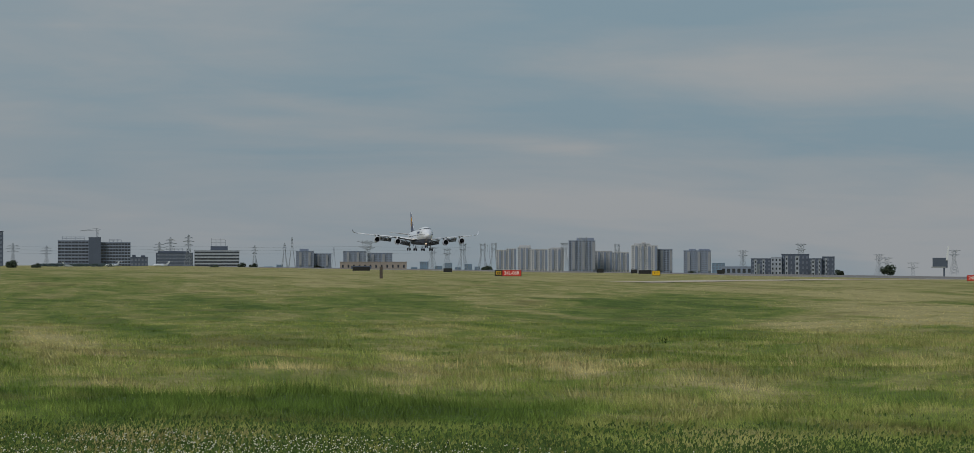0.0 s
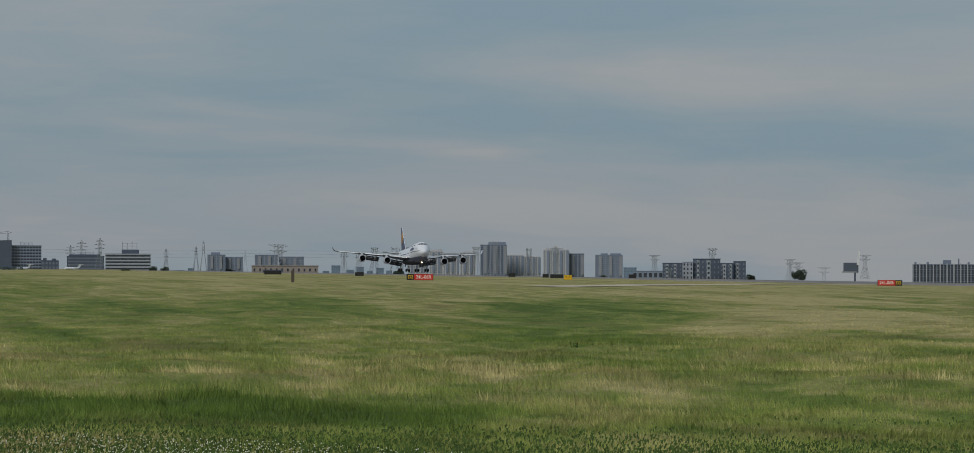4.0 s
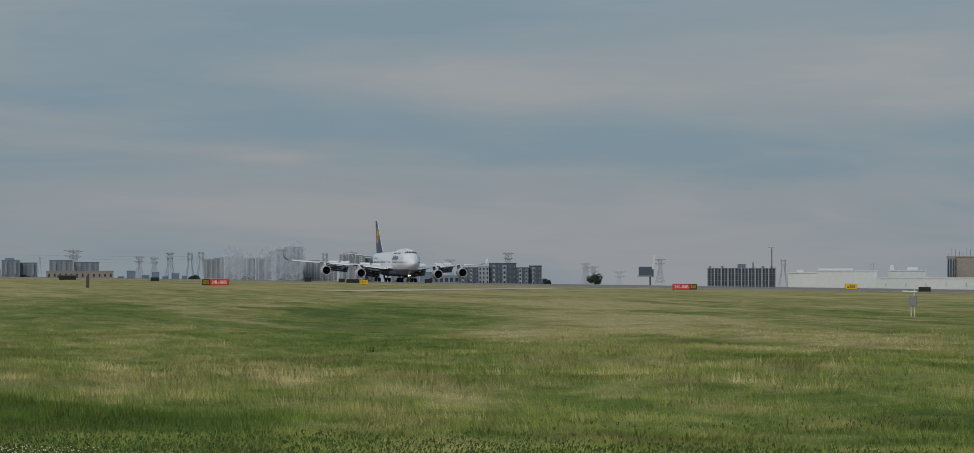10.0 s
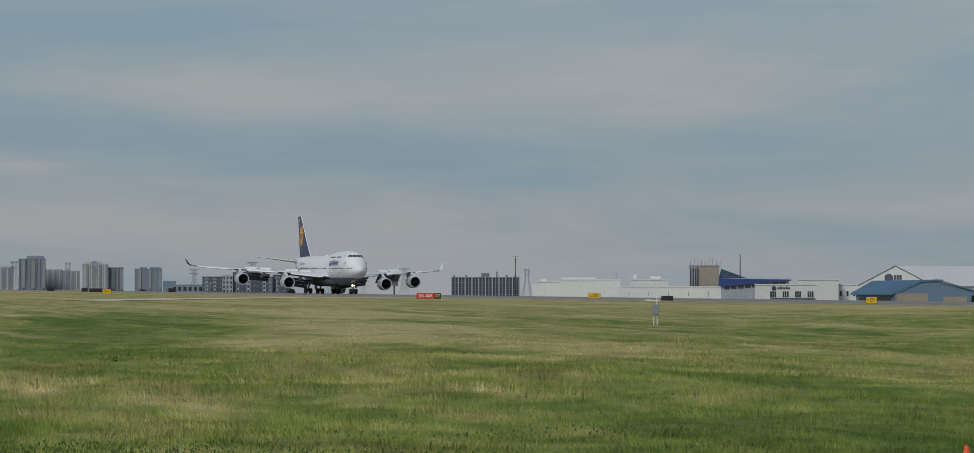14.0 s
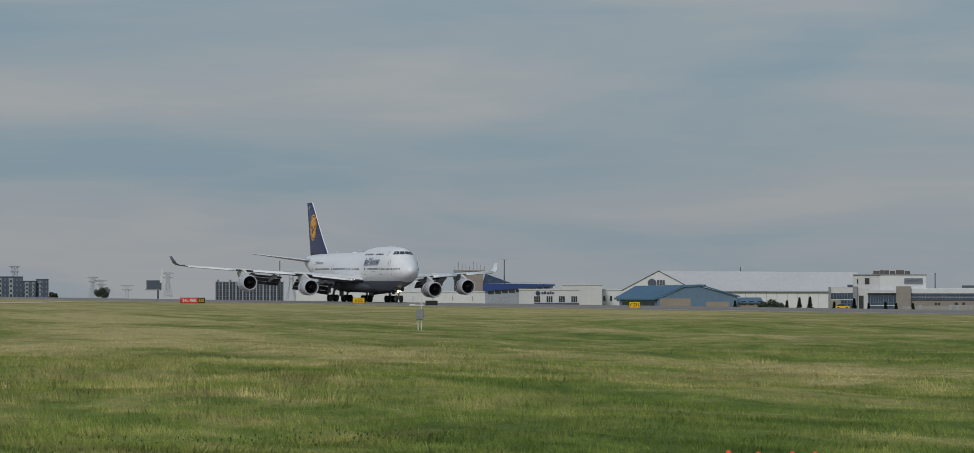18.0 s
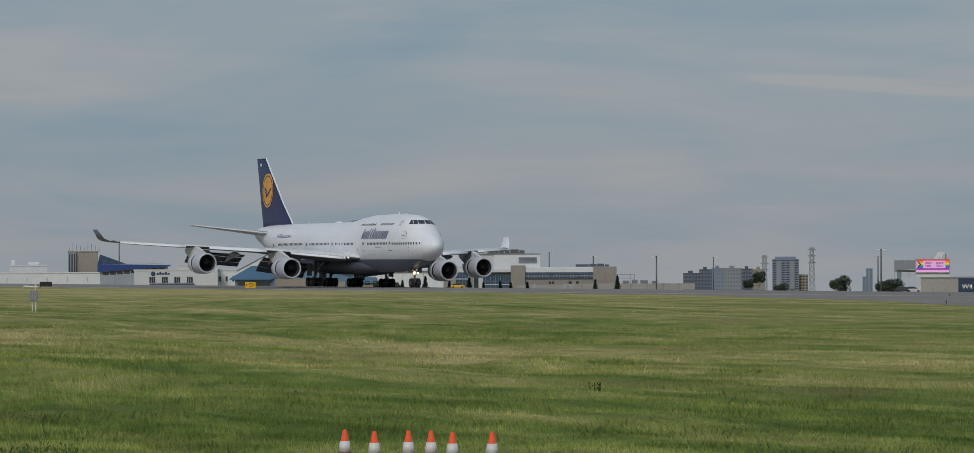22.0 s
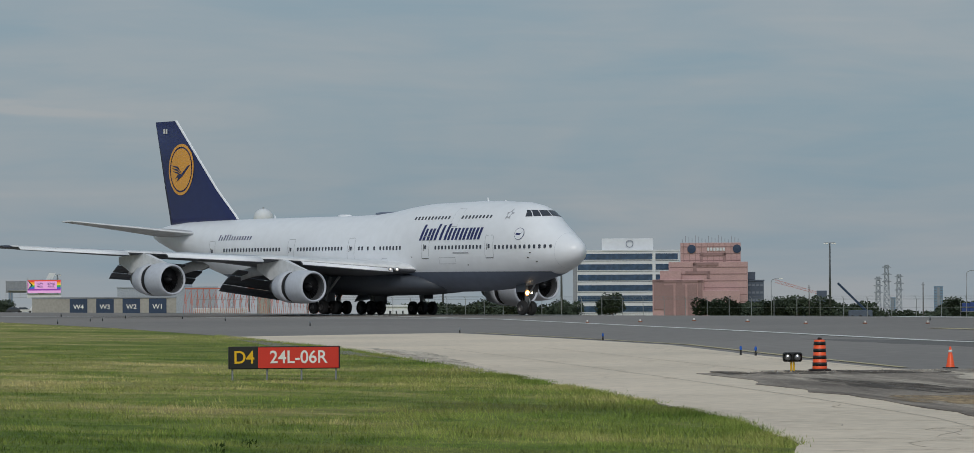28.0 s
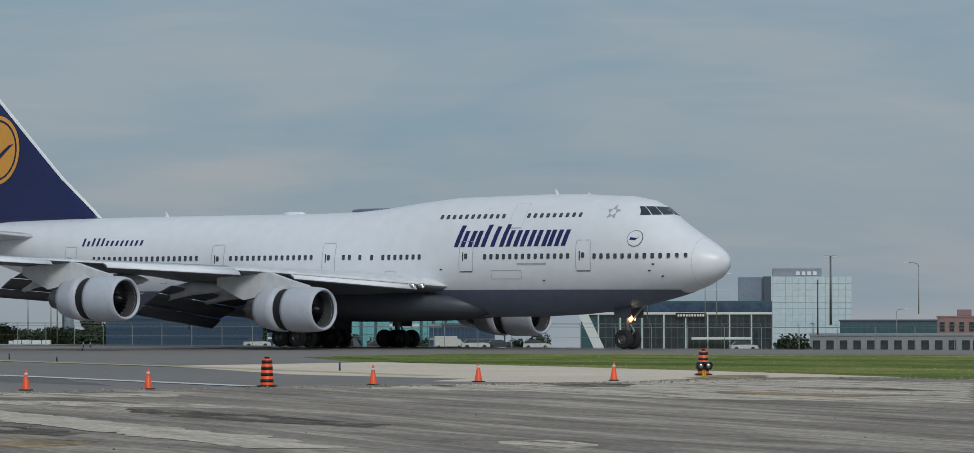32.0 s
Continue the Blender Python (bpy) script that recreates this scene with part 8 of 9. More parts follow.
    part("sign_board", box((u(1087), -1.1, z(512)), (u(1136), -0.9, z(504))), SIGNBLACK, t, "black name board")
    for k in range(10):
        part("name_bar", box((u(1090 + 4.4 * k), -1.15, z(510)), (u(1093 + 4.4 * k), -1.1, z(506.5))), SIGNWHITE, t, "white lettering stroke")
    part("canopy", box((u(1112), -4, z(547)), (u(1208), -2, z(543)), None, 0.05), WALLW, t, "white canopy")
    part("roof_rail", bars([((u(1040), 8, z(467)), (u(1178), 8, z(467))), ((u(1040), 8, z(485)), (u(1040), 8, z(467))), ((u(1178), 8, z(485)), (u(1178), 8, z(467)))], 0.06), WALLW, t)
    # mirror glass office
    d = 1550
    az0 = -32.777
    t = thing("mirror_office", "pale mirror glass office block", "building", local(az0, d))
    b = t.matrix_world.translation.z
    z = lambda y: EYE_Z + (489.7 - y) * 0.00015625 * d - b
    u = lambda x: (x - 1279) * 0.00015625 * d
    part("main_wall", box((u(1241), 0, 0), (u(1370), 24, z(446)), None, 0.1), MIRROR, t, "pale mirror glass").matrix_basis = pose(0, 0, 0, -1.3)
    part("side_wall", box((u(1188), 3, 0), (u(1229), 24, z(447)), None, 0.1), WALLB, t, "grey glass side")
    part("dark_joint", box((u(1229), 1, 0), (u(1241), 24, z(446))), WALLD, t)
    part("roof_plant", box((u(1243), 5, z(446)), (u(1322), 14, z(433)), None, 0.2), WALLG, t, "grey roof plant")
    for k in range(4):
        part("name_bar", box((u(1281 + 9 * k), 4.6, z(444)), (u(1287 + 9 * k), 4.9, z(438))), WALLW, t, "white lettering stroke")
    for i in range(12):
        x = u(1243 + 10.6 * i)
        part("mullion", box((x, -0.1, 0), (x + 0.09, 0.03, z(447))), WALLB, t)
    for j in range(10):
        part("floor_line", box((u(1241), -0.12, z(548 - 10 * j)), (u(1370), 0.02, z(547.6 - 10 * j))), WALLB, t)
    block("glass_hall", "low dark mirror-glass hall", (-32.133, -30.749), 1200, -2.44, 16, 2, 14, WALLD, TEALD, win=(0.9, 0.85))
    block("garage_row", "low white hall with a row of garage doors", (-32.565, -30.245), 900, -4.30, 10, 1, 12, WALLG, GLASSD, win=(0.55, 0.5))
    block("brick_hall", "brown brick flat-roofed hall", (-30.749, -30.054), 1250, -1.49, 16, 2, 5, PINKD, GLASSD, win=(0.5, 0.5), penthouse=((0.4, 0.7, 2.0),))
    block("low_glass_hall", "low dark glass hall behind a fence", (-37.842, -37.080), 900, -1.87, 12, 2, 14, WALLD, GLASSB, win=(0.85, 0.8))
    # needle tower far off
    d = 4850
    t = thing("needle_tower", "slim far observation tower with a round pod", "tower", local(-37.151, d, -30))
    z = lambda y: EYE_Z + (498.7 - y) * 0.00015625 * d + 30
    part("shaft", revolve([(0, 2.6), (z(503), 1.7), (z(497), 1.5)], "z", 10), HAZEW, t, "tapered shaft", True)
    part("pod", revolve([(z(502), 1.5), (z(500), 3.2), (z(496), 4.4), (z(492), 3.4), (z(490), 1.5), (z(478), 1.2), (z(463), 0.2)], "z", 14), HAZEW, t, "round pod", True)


office_park()


# ---- trees and hedges ----
LEAF = mat("tree_leaves", (0.066, 0.086, 0.058), 0.9, 0, 0.3, 0.5, 0, 8, (0.036, 0.050, 0.036), spec=0.12)
CONIFER = mat("conifer_needles", (0.030, 0.048, 0.034), 0.9, 0, 0.3, 0.5, 0, 8, spec=0.1)
BARK = mat("tree_bark", (0.10, 0.08, 0.065), 0.9, 0, 0.2, 1.0)


def tree(h, w, seed, conifer=False):
    rng = random.Random(seed)
    t = thing("conifer_tree" if conifer else "tree", "small dark green conifer" if conifer else "dark green broadleaf tree with uneven crown", "tree", group="far trees")
    bm = bmesh.new()
    add_bar(bm, (0, 0, 0), (0, 0, h * 0.55), h * 0.03, 6, h * 0.015)
    for k in range(4):
        a = k * 1.7 + rng.random()
        add_bar(bm, (0, 0, h * (0.25 + 0.07 * k)), (w * 0.3 * math.cos(a), w * 0.3 * math.sin(a), h * (0.5 + 0.07 * k)), h * 0.012, 5)
    part("trunk", bm, BARK, t)
    verts, faces = [], []
    for i in range(1300 if not conifer else 420):
        if conifer:
            u = rng.random() ** 0.8
            r = w * 0.5 * (1 - u) * (0.75 + 0.35 * math.sin(u * 40)) * math.sqrt(rng.random())
            a = rng.uniform(0, 6.28)
            p = Vector((r * math.cos(a), r * math.sin(a), h * (0.08 + 0.92 * u)))
        else:
            k = rng.randrange(9)
            c = Vector((w * 0.28 * math.cos(k * 2.4), w * 0.28 * math.sin(k * 2.4), h * (0.42 + 0.45 * ((k * 5) % 9) / 9)))
            q = Vector((rng.gauss(0, 1), rng.gauss(0, 1), rng.gauss(0, 0.8))).normalized() * rng.uniform(0.55, 1.0)
            p = c + q * w * (0.20 + 0.05 * (k % 3))
        s = w * (rng.uniform(0.10, 0.17) if conifer else rng.uniform(0.030, 0.065))
        d1 = Vector((rng.gauss(0, 1), rng.gauss(0, 1), rng.gauss(0, 0.6))).normalized() * s
        d2 = d1.orthogonal().normalized() * s * 0.8
        n = len(verts)
        verts += [p - d1, p + d2, p + d1, p - d2]
        faces.append((n, n + 1, n + 2, n + 3))
    part("crown", mesh_of("crown", verts, faces, CONIFER if conifer else LEAF), None, t)
    return t


def trees():
    rng = random.Random(12)
    kinds = [tree(7.0, 6.5, 1), tree(9.0, 8.0, 2), tree(6.0, 8.0, 3)]
    cone = tree(5.5, 2.9, 5, True)
    used = set()

    def put(src, m):
        if src.name in used:
            copy_thing(src, m)
        else:
            used.add(src.name)
            src.matrix_world = m
    # a lone round tree and shrubs along the field's far side
    def stand(src, a, d, zt, h, turn=0):
        put(src, bearing(a, d, zt - h * 0.98, turn))
    stand(kinds[2], -77.166, 2100, 1.47, 6.0, 30)
    stand(kinds[0], -82.920, 2600, 1.27, 7.0, 60)
    for x, y, d, k in ((20, 421, 2600, 2), (60, 424, 2600, 0), (390, 423, 3000, 0), (409, 424, 3000, 0), (515, 429, 2800, 2), (345, 428, 2900, 2), (784, 430, 2900, 1), (1112, 436, 2700, 0), (1350, 434, 2700, 0)):
        put(kinds[k], bearing(az_of(x), d, top_of(y, d) - (7.0, 9.0, 6.0)[k], 40 * k + x))
    # conifers along the terminals
    for x, y in ((1503, 478), (1539, 472), (1393, 482), (1349, 480), (1299, 474), (1267, 480), (1228, 472), (1211, 473), (1191, 478), (1108, 478), (1322, 482), (1366, 482)):
        stand(cone, az_of(x, 19), 1250, top_of(y - 2, 1250, 19), 5.5, x)
    for x, y in ((1160, 476), (1172, 481)):
        stand(kinds[2], az_of(x, 19), 1450, top_of(y, 1450, 19), 6.0, x)
    # trees beyond the apron and along the road
    for a, d, zt, k in ((-61.068, 1500, -1.28, 1), (-60.313, 1500, -2.62, 1), (-60.420, 1500, -3.33, 2), (-62.377, 2300, -5.50, 0), (-62.226, 2300, -1.17, 1), (-61.913, 2200, -7.82, 2), (-54.936, 1500, -3.95, 1), (-54.673, 1500, -5.81, 2)):
        stand(kinds[k], a, d, zt, (7.0, 9.0, 6.0)[k], d + k)
    spans = ((-54.411, -53.274, -4.23, 1250, 12), (-54.384, -52.153, -3.74, 1300, 22), (-50.318, -48.546, -2.32, 1200, 16), (-48.546, -47.755, -5.00, 1250, 8), (-47.755, -46.464, -6.3, 1250, 8), (-46.883, -46.259, -3.88, 1300, 7), (-44.482, -42.547, -4.0, 1250, 15), (-47.099, -44.415, -5.6, 1150, 11), (-44.135, -40.441, -3.62, 1150, 20), (-40.263, -36.152, -6.44, 1250, 10))
    for a0, a1, zt, d, n in spans:
        for i in range(n):
            a = a0 + (a1 - a0) * (i + rng.uniform(0.1, 0.9)) / n
            k = rng.randrange(3)
            stand(kinds[k], a, d + rng.uniform(-60, 60), zt + rng.uniform(-2.2, 0.8), (7.0, 9.0, 6.0)[k], rng.uniform(0, 360))
    for a, d, zt, k in ((-51.611, 1250, -0.92, 1), (-51.700, 1250, -2.66, 0), (-42.844, 1180, 1.26, 1), (-32.80, 880, -4.6, 2)):
        stand(kinds[k], a, d, zt, (7.0, 9.0, 6.0)[k], d)


trees()


# ---- perimeter fence beyond the runway ----
def fence():
    t = thing("perimeter_fence", "grey steel perimeter fence with thin posts", "fence")
    n = 150
    pts = []
    for i in range(n):
        x = -520 + i * 4.4
        pts.append(Vector((x, 330, terrain(x, 330))))
    me = bpy.data.meshes.new("post")
    bm = bmesh.new()
    add_bar(bm, (0, 0, -0.2), (0, 0, 2.3), 0.045, 5)
    add_bar(bm, (0, 0, 2.3), (0, -0.3, 2.65), 0.03, 5)
    bm.to_mesh(me)
    bm.free()
    me.materials.append(STEEL)
    for p in pts:
        part("post", me, None, t).matrix_basis = Matrix.Translation(p)
    for z, r in ((0.15, 0.02), (1.2, 0.012), (2.25, 0.03), (2.5, 0.012), (2.62, 0.012)):
        part("rail", loft([[p + Vector((0, (-0.1 if z > 2.3 else 0) + r * math.cos(q), z + r * math.sin(q))) for q in (0, 2.1, 4.2)] for p in pts]), STEEL, t)


fence()


# ---- signs on the field ----
def field_sign(az, d, z0, panels, legs, label, turn=0.0, face_h=0.63, leg_h=0.37):
    """A lit guidance sign: case, coloured panels with their characters, legs."""
    t = thing("guidance_sign", label, "sign", bearing(az, d, z0, turn), "field signs")
    w = sum(p[1] for p in panels)
    case = part("case", box((-w / 2 - 0.04, -0.11, leg_h - 0.03), (w / 2 + 0.04, 0.11, leg_h + face_h + 0.03), None, 0.02), SIGNBLACK, t, "black case")
    x = -w / 2
    for body, pw, bg, fg in panels:
        p = part("panel", box((x + 0.01, -0.125, leg_h), (x + pw - 0.01, -0.112, leg_h + face_h)), bg, case)
        if body:
            me = text_mesh(body, face_h * 0.86, 0.006, fg, 0.95)
            xs = [v.co.x for v in me.vertices]
            k = (pw * 0.86) / (max(xs) - min(xs))
            if k < 1:
                me.transform(Matrix.Diagonal((k, 1, 1, 1)))
            part("lettering", me, None, p).matrix_basis = pose(x + pw / 2, -0.134, leg_h + face_h / 2)
        x += pw
    for k in range(legs):
        xx = -w / 2 + 0.08 + (w - 0.16) * k / max(1, legs - 1)
        bm = bmesh.new()
        add_bar(bm, (xx, 0, -0.1), (xx, 0, leg_h), 0.03, 6)
        part("leg", bm, STEEL, t, "thin pale leg")
    return t


def field_signs():
    field_sign(-56.328, 121.5, 0.0, (("D4", 0.84, SIGNBLACK, SIGNYELLOW), ("24L-06R", 2.48, SIGNRED, SIGNWHITE)), 4, "black and red runway sign on four thin legs", 6)
    field_sign(-82.602, 520, 1.16, (("D2", 0.95, SIGNBLACK, SIGNYELLOW), ("24L-06R", 2.45, SIGNRED, SIGNWHITE)), 4, "black and red runway sign in the meadow", 0, 0.72, 0.15)
    field_sign(-75.868, 560, 0.41, (("24L-06R", 2.45, SIGNRED, SIGNWHITE), ("D2", 0.90, SIGNBLACK, SIGNYELLOW)), 4, "red and black runway sign in the meadow", 0, 0.72, 0.15)
    field_sign(-80.475, 640, 0.87, (("Y\u2192", 1.25, SIGNYELLOW, SIGNBLACK),), 2, "yellow taxiway direction sign", 0, 0.72, 0.15)
    field_sign(-73.491, 560, 0.42, (("\u2199D2", 1.65, SIGNYELLOW, SIGNBLACK),), 2, "yellow taxiway direction sign", 0, 0.68, 0.2)
    field_sign(-69.526, 480, 0.17, (("\u2196D1", 1.28, SIGNYELLOW, SIGNBLACK),), 2, "yellow taxiway direction sign", 0, 0.70, 0.2)
    for a, d, z, w in ((-81.278, 640, 1.36, 1.0), (-80.796, 640, 1.26, 0.9), (-80.635, 640, 1.17, 2.0), (-83.470, 640, 1.45, 1.3), (-79.549, 640, 1.18, 1.1), (-84.713, 620, 1.69, 2.6), (-72.444, 520, 0.37, 1.5)):
        field_sign(a, d, z, (("", w, SIGNBLACK, SIGNBLACK),), 2, "plain dark back of a field sign", 0, 0.55, 0.12)
    # grey cabinet on a post with a small wind sensor
    d = 285
    t = thing("equipment_cabinet", "grey equipment cabinet on posts with small sensors", "cabinet", bearing(-72.612, d, -0.05))
    for s in (-0.12, 0.12):
        bm = bmesh.new()
        add_bar(bm, (s, 0, -0.2), (s, 0, 0.75), 0.04, 6)
        part("leg", bm, SIGNWHITE, t, "pale post")
    part("cabinet_box", box((-0.27, -0.2, 0.6), (0.27, 0.2, 1.35), None, 0.03), STEEL, t, "grey steel box")
    bm = bmesh.new()
    add_bar(bm, (0.1, 0, 1.3), (0.1, 0, 2.15), 0.035, 6)
    add_bar(bm, (-0.55, 0, 1.62), (0.3, 0, 1.62), 0.05, 6)
    part("sensor_mast", bm, SIGNWHITE, t, "pale sensor mast")
    part("sensor", box((-0.75, -0.06, 1.58), (-0.35, 0.06, 1.70), None, 0.03), SIGNWHITE, t)
    t = thing("marker_post", "dark wooden marker post in the meadow", "post", bearing(-84.427, 430, 1.60))
    part("post", box((-0.17, -0.1, -0.3), (0.17, 0.1, 0.98), None, 0.02), BARK, t)


field_signs()


# ---- cones, drums, lights ----
def cone_thing():
    t = thing("traffic_cone", "orange traffic cone with one pale band", "traffic cone", group="traffic cones")
    part("base", box((-0.19, -0.19, 0), (0.19, 0.19, 0.04), None, 0.015), SIGNBLACK, t, "black rubber base")
    part("body", revolve([(0.04, 0.15), (0.10, 0.135), (0.70, 0.03), (0.71, 0.0)], "z", 20), ORANGE, t, "", True)
    part("band", revolve([(0.52, 0.064), (0.52, 0.069), (0.60, 0.055), (0.60, 0.048)], "z", 20), BAND, t, "pale reflective band", True)
    return t


def striped_cone():
    t = thing("traffic_cone", "orange traffic cone with two white bands", "traffic cone", group="traffic cones in the grass")
    part("base", box((-0.19, -0.19, 0), (0.19, 0.19, 0.04), None, 0.015), ORANGE, t, "orange base")
    part("body", revolve([(0.04, 0.16), (0.10, 0.14), (0.70, 0.028), (0.71, 0.0)], "z", 20), ORANGE, t, "", True)
    part("band", revolve([(0.40, 0.088), (0.40, 0.094), (0.55, 0.066), (0.55, 0.058)], "z", 20), BAND, t, "white reflective band", True)
    part("band", revolve([(0.20, 0.124), (0.20, 0.130), (0.30, 0.111), (0.30, 0.104)], "z", 20), BAND, t, "white reflective band", True)
    return t


def drum_thing():
    t = thing("traffic_drum", "orange and black striped traffic drum", "traffic drum", group="traffic drums")
    part("base", revolve([(0, 0.36), (0.05, 0.36), (0.07, 0.26), (0.07, 0.0)], "z", 20), SIGNBLACK, t, "black rubber base")
    body = part("body", revolve([(0.06, 0.235), (0.25, 0.23), (0.26, 0.22), (0.5, 0.215), (0.51, 0.205), (0.75, 0.20), (0.76, 0.19), (0.96, 0.18), (0.99, 0.15), (0.99, 0.0)], "z", 24), ORANGE, t, "", True)
    for z in (0.16, 0.38, 0.60, 0.82):
        r = 0.24 - 0.062 * z
        part("stripe", revolve([(z, r), (z, r + 0.006), (z + 0.11, r), (z + 0.11, r - 0.006)], "z", 24), SIGNBLACK, body, "black stripe", True)
    part("handle", box((-0.09, -0.03, 0.98), (0.09, 0.03, 1.06), None, 0.02), SIGNBLACK, t)
    return t


def guard_light():
    t = thing("guard_light", "twin round guard light in a black case", "signal light", group="guard lights")
    part("case", box((-0.31, -0.12, 0.30), (0.31, 0.12, 0.60), None, 0.05), SIGNBLACK, t, "black case")
    for x in (-0.155, 0.155):
        part("lens", revolve([(-0.13, 0.11), (-0.16, 0.08), (-0.17, 0.01)], "y", 16, (x, 0, 0.45)), METAL, t, "pale round lens", True)
        part("hood", revolve([(-0.12, 0.135), (-0.24, 0.135)], "y", 16, (x, 0, 0.46)), SIGNBLACK, t)
    bm = bmesh.new()
    add_bar(bm, (-0.04, 0, 0), (-0.04, 0, 0.3), 0.035, 6)
    add_bar(bm, (0.04, 0, 0), (0.04, 0, 0.3), 0.035, 6)
    part("stand", bm, SIGNYELLOW, t, "yellow stand")
    return t


def edge_light(colour, label):
    t = thing("edge_light", label, "edge light", group="edge lights")
    bm = bmesh.new()
    add_bar(bm, (0, 0, 0), (0, 0, 0.22), 0.05, 8, 0.035)
    part("stem", bm, SIGNBLACK, t, "black stem")
    part("globe", revolve([(0.20, 0.045), (0.27, 0.052), (0.34, 0.04), (0.36, 0.01)], "z", 12), colour, t, "coloured lens", True)
    return t


def put_all(src, spots, z=0.05):
    for i, (x, y) in enumerate(spots):
        k = min(1.0, 213.0 / y)
        m = pose(k * x, k * y, z, 0, 0, 37 * i)
        if i == 0:
            src.matrix_world = m
        else:
            copy_thing(src, m)


def field_things():
    put_all(cone_thing(), ((-95.05, 89.29), (-94.39, 93.57), (-93.92, 97.98), (-91.70, 101.67), (-89.73, 111.49), (-89.87, 117.90), (-87.02, 122.58)))
    put_all(drum_thing(), ((-95.77, 84.29), (-90.94, 107.04), (-90.77, 134.13)))
    put_all(guard_light(), ((-96.40, 83.69), (-88.47, 130.78)), 0.04)
    for o in scene.objects:
        if o.name.startswith("guard_light"):
            o.matrix_basis = Matrix.Translation(o.matrix_basis.translation) @ pose(0, 0, 0, 0, 0, 50)
    near = striped_cone()
    put_all(near, ((-50.7, 20.3), (-50.0, 20.45), (-50.0, 20.95), (-49.8, 21.2), (-49.3, 21.3), (-49.0, 21.75)), 0.0)
    blue = edge_light(mat("blue_lens", (0.03, 0.12, 0.50), 0.2), "blue taxiway edge light on a short stem")
    put_all(blue, ((-154.76, 122.00), (-119.38, 100.97), (-117.95, 100.52), (-111.37, 136.03), (-149.17, 154.35)), 0.03)
    clear = edge_light(STEEL, "clear runway edge light on a short dark stem")
    put_all(clear, ((-316.95, 186.63), (-274.21, 164.14), (-274.15, 165.25), (-293.90, 179.43), (-283.47, 178.63), (-257.73, 151.46), (-262.72, 169.52), (-225.63, 152.45), (-183.81, 134.50), (-190.39, 181.73), (-190.14, 181.95), (-192.56, 190.02), (-187.32, 201.08), (-187.01, 201.43), (-143.05, 151.54), (-209.72, 195.07), (-186.45, 178.18), (-173.48, 186.11)), 0.012)
    DULL = mat("faded_orange", (0.34, 0.13, 0.07), 0.7, 0, 0.15, 3.0)
    low = thing("runway_cone", "small faded orange and white runway marker", "marker", group="runway markers")
    part("base", box((-0.14, -0.1, 0), (0.14, 0.1, 0.07), None, 0.02), DULL, low, "faded orange base")
    part("top", box((-0.06, -0.05, 0.07), (0.06, 0.05, 0.2), None, 0.02), SIGNWHITE, low, "white top")
    put_all(low, ((-215.07, 182.55), (-202.19, 176.74), (-198.58, 178.81), (-194.88, 181.05), (-223.13, 174.50), (-222.63, 178.91), (-225.54, 186.32)), 0.012)


field_things()


# ---- parked vehicles and aircraft along the far side ----
CARW, CARD, CARR = paint("white_car_paint", (0.55, 0.56, 0.57), 0.3), paint("dark_car_paint", (0.05, 0.055, 0.065), 0.3), paint("machine_orange", (0.50, 0.15, 0.04), 0.5)


def car(material, label):
    t = thing("parked_car", label, "car", group="parked cars")
    part("body", loft([[(x, y, z) for y, z in ((-0.9, 0.3), (0.9, 0.3), (0.9, h), (-0.9, h))] for x, h in ((-2.2, 0.75), (-2.1, 0.95), (1.2, 1.0), (2.1, 0.85), (2.25, 0.6))]), material, t)
    part("cabin", loft([[(x, y * w, z) for y, z in ((-0.85, 0.9), (0.85, 0.9), (0.72, h), (-0.72, h))] for x, h, w in ((-1.9, 1.0, 1), (-1.3, 1.5, 0.95), (0.4, 1.5, 0.95), (1.2, 1.0, 1))]), GLASSD, t, "dark glass cabin")
    for x in (-1.35, 1.35):
        for y in (-0.85, 0.85):
            part("wheel", revolve([(y - 0.1, 0.05), (y - 0.1, 0.33), (y + 0.1, 0.33), (y + 0.1, 0.05)], "y", 12, (x, 0, 0.33)), RUBBER, t)
    return t


def van(material, label):
    t = thing("parked_van", label, "van", group="parked vans")
    part("body", box((-3.2, -1.1, 0.5), (2.0, 1.1, 2.9), None, 0.15), material, t)
    part("cab", loft([[(x, y, z) for y, z in ((-1.0, 0.5), (1.0, 0.5), (0.95, h), (-0.95, h))] for x, h in ((2.0, 2.3), (2.7, 2.1), (3.3, 1.3), (3.5, 1.1))]), material, t)
    part("windscreen", box((2.5, -0.9, 1.4), (2.75, 0.9, 2.05), None, 0.03), GLASSD, t)
    for x in (-2.2, 2.4):
        for y in (-1.0, 1.0):
            part("wheel", revolve([(y - 0.12, 0.05), (y - 0.12, 0.42), (y + 0.12, 0.42), (y + 0.12, 0.05)], "y", 12, (x, 0, 0.42)), RUBBER, t)
    return t


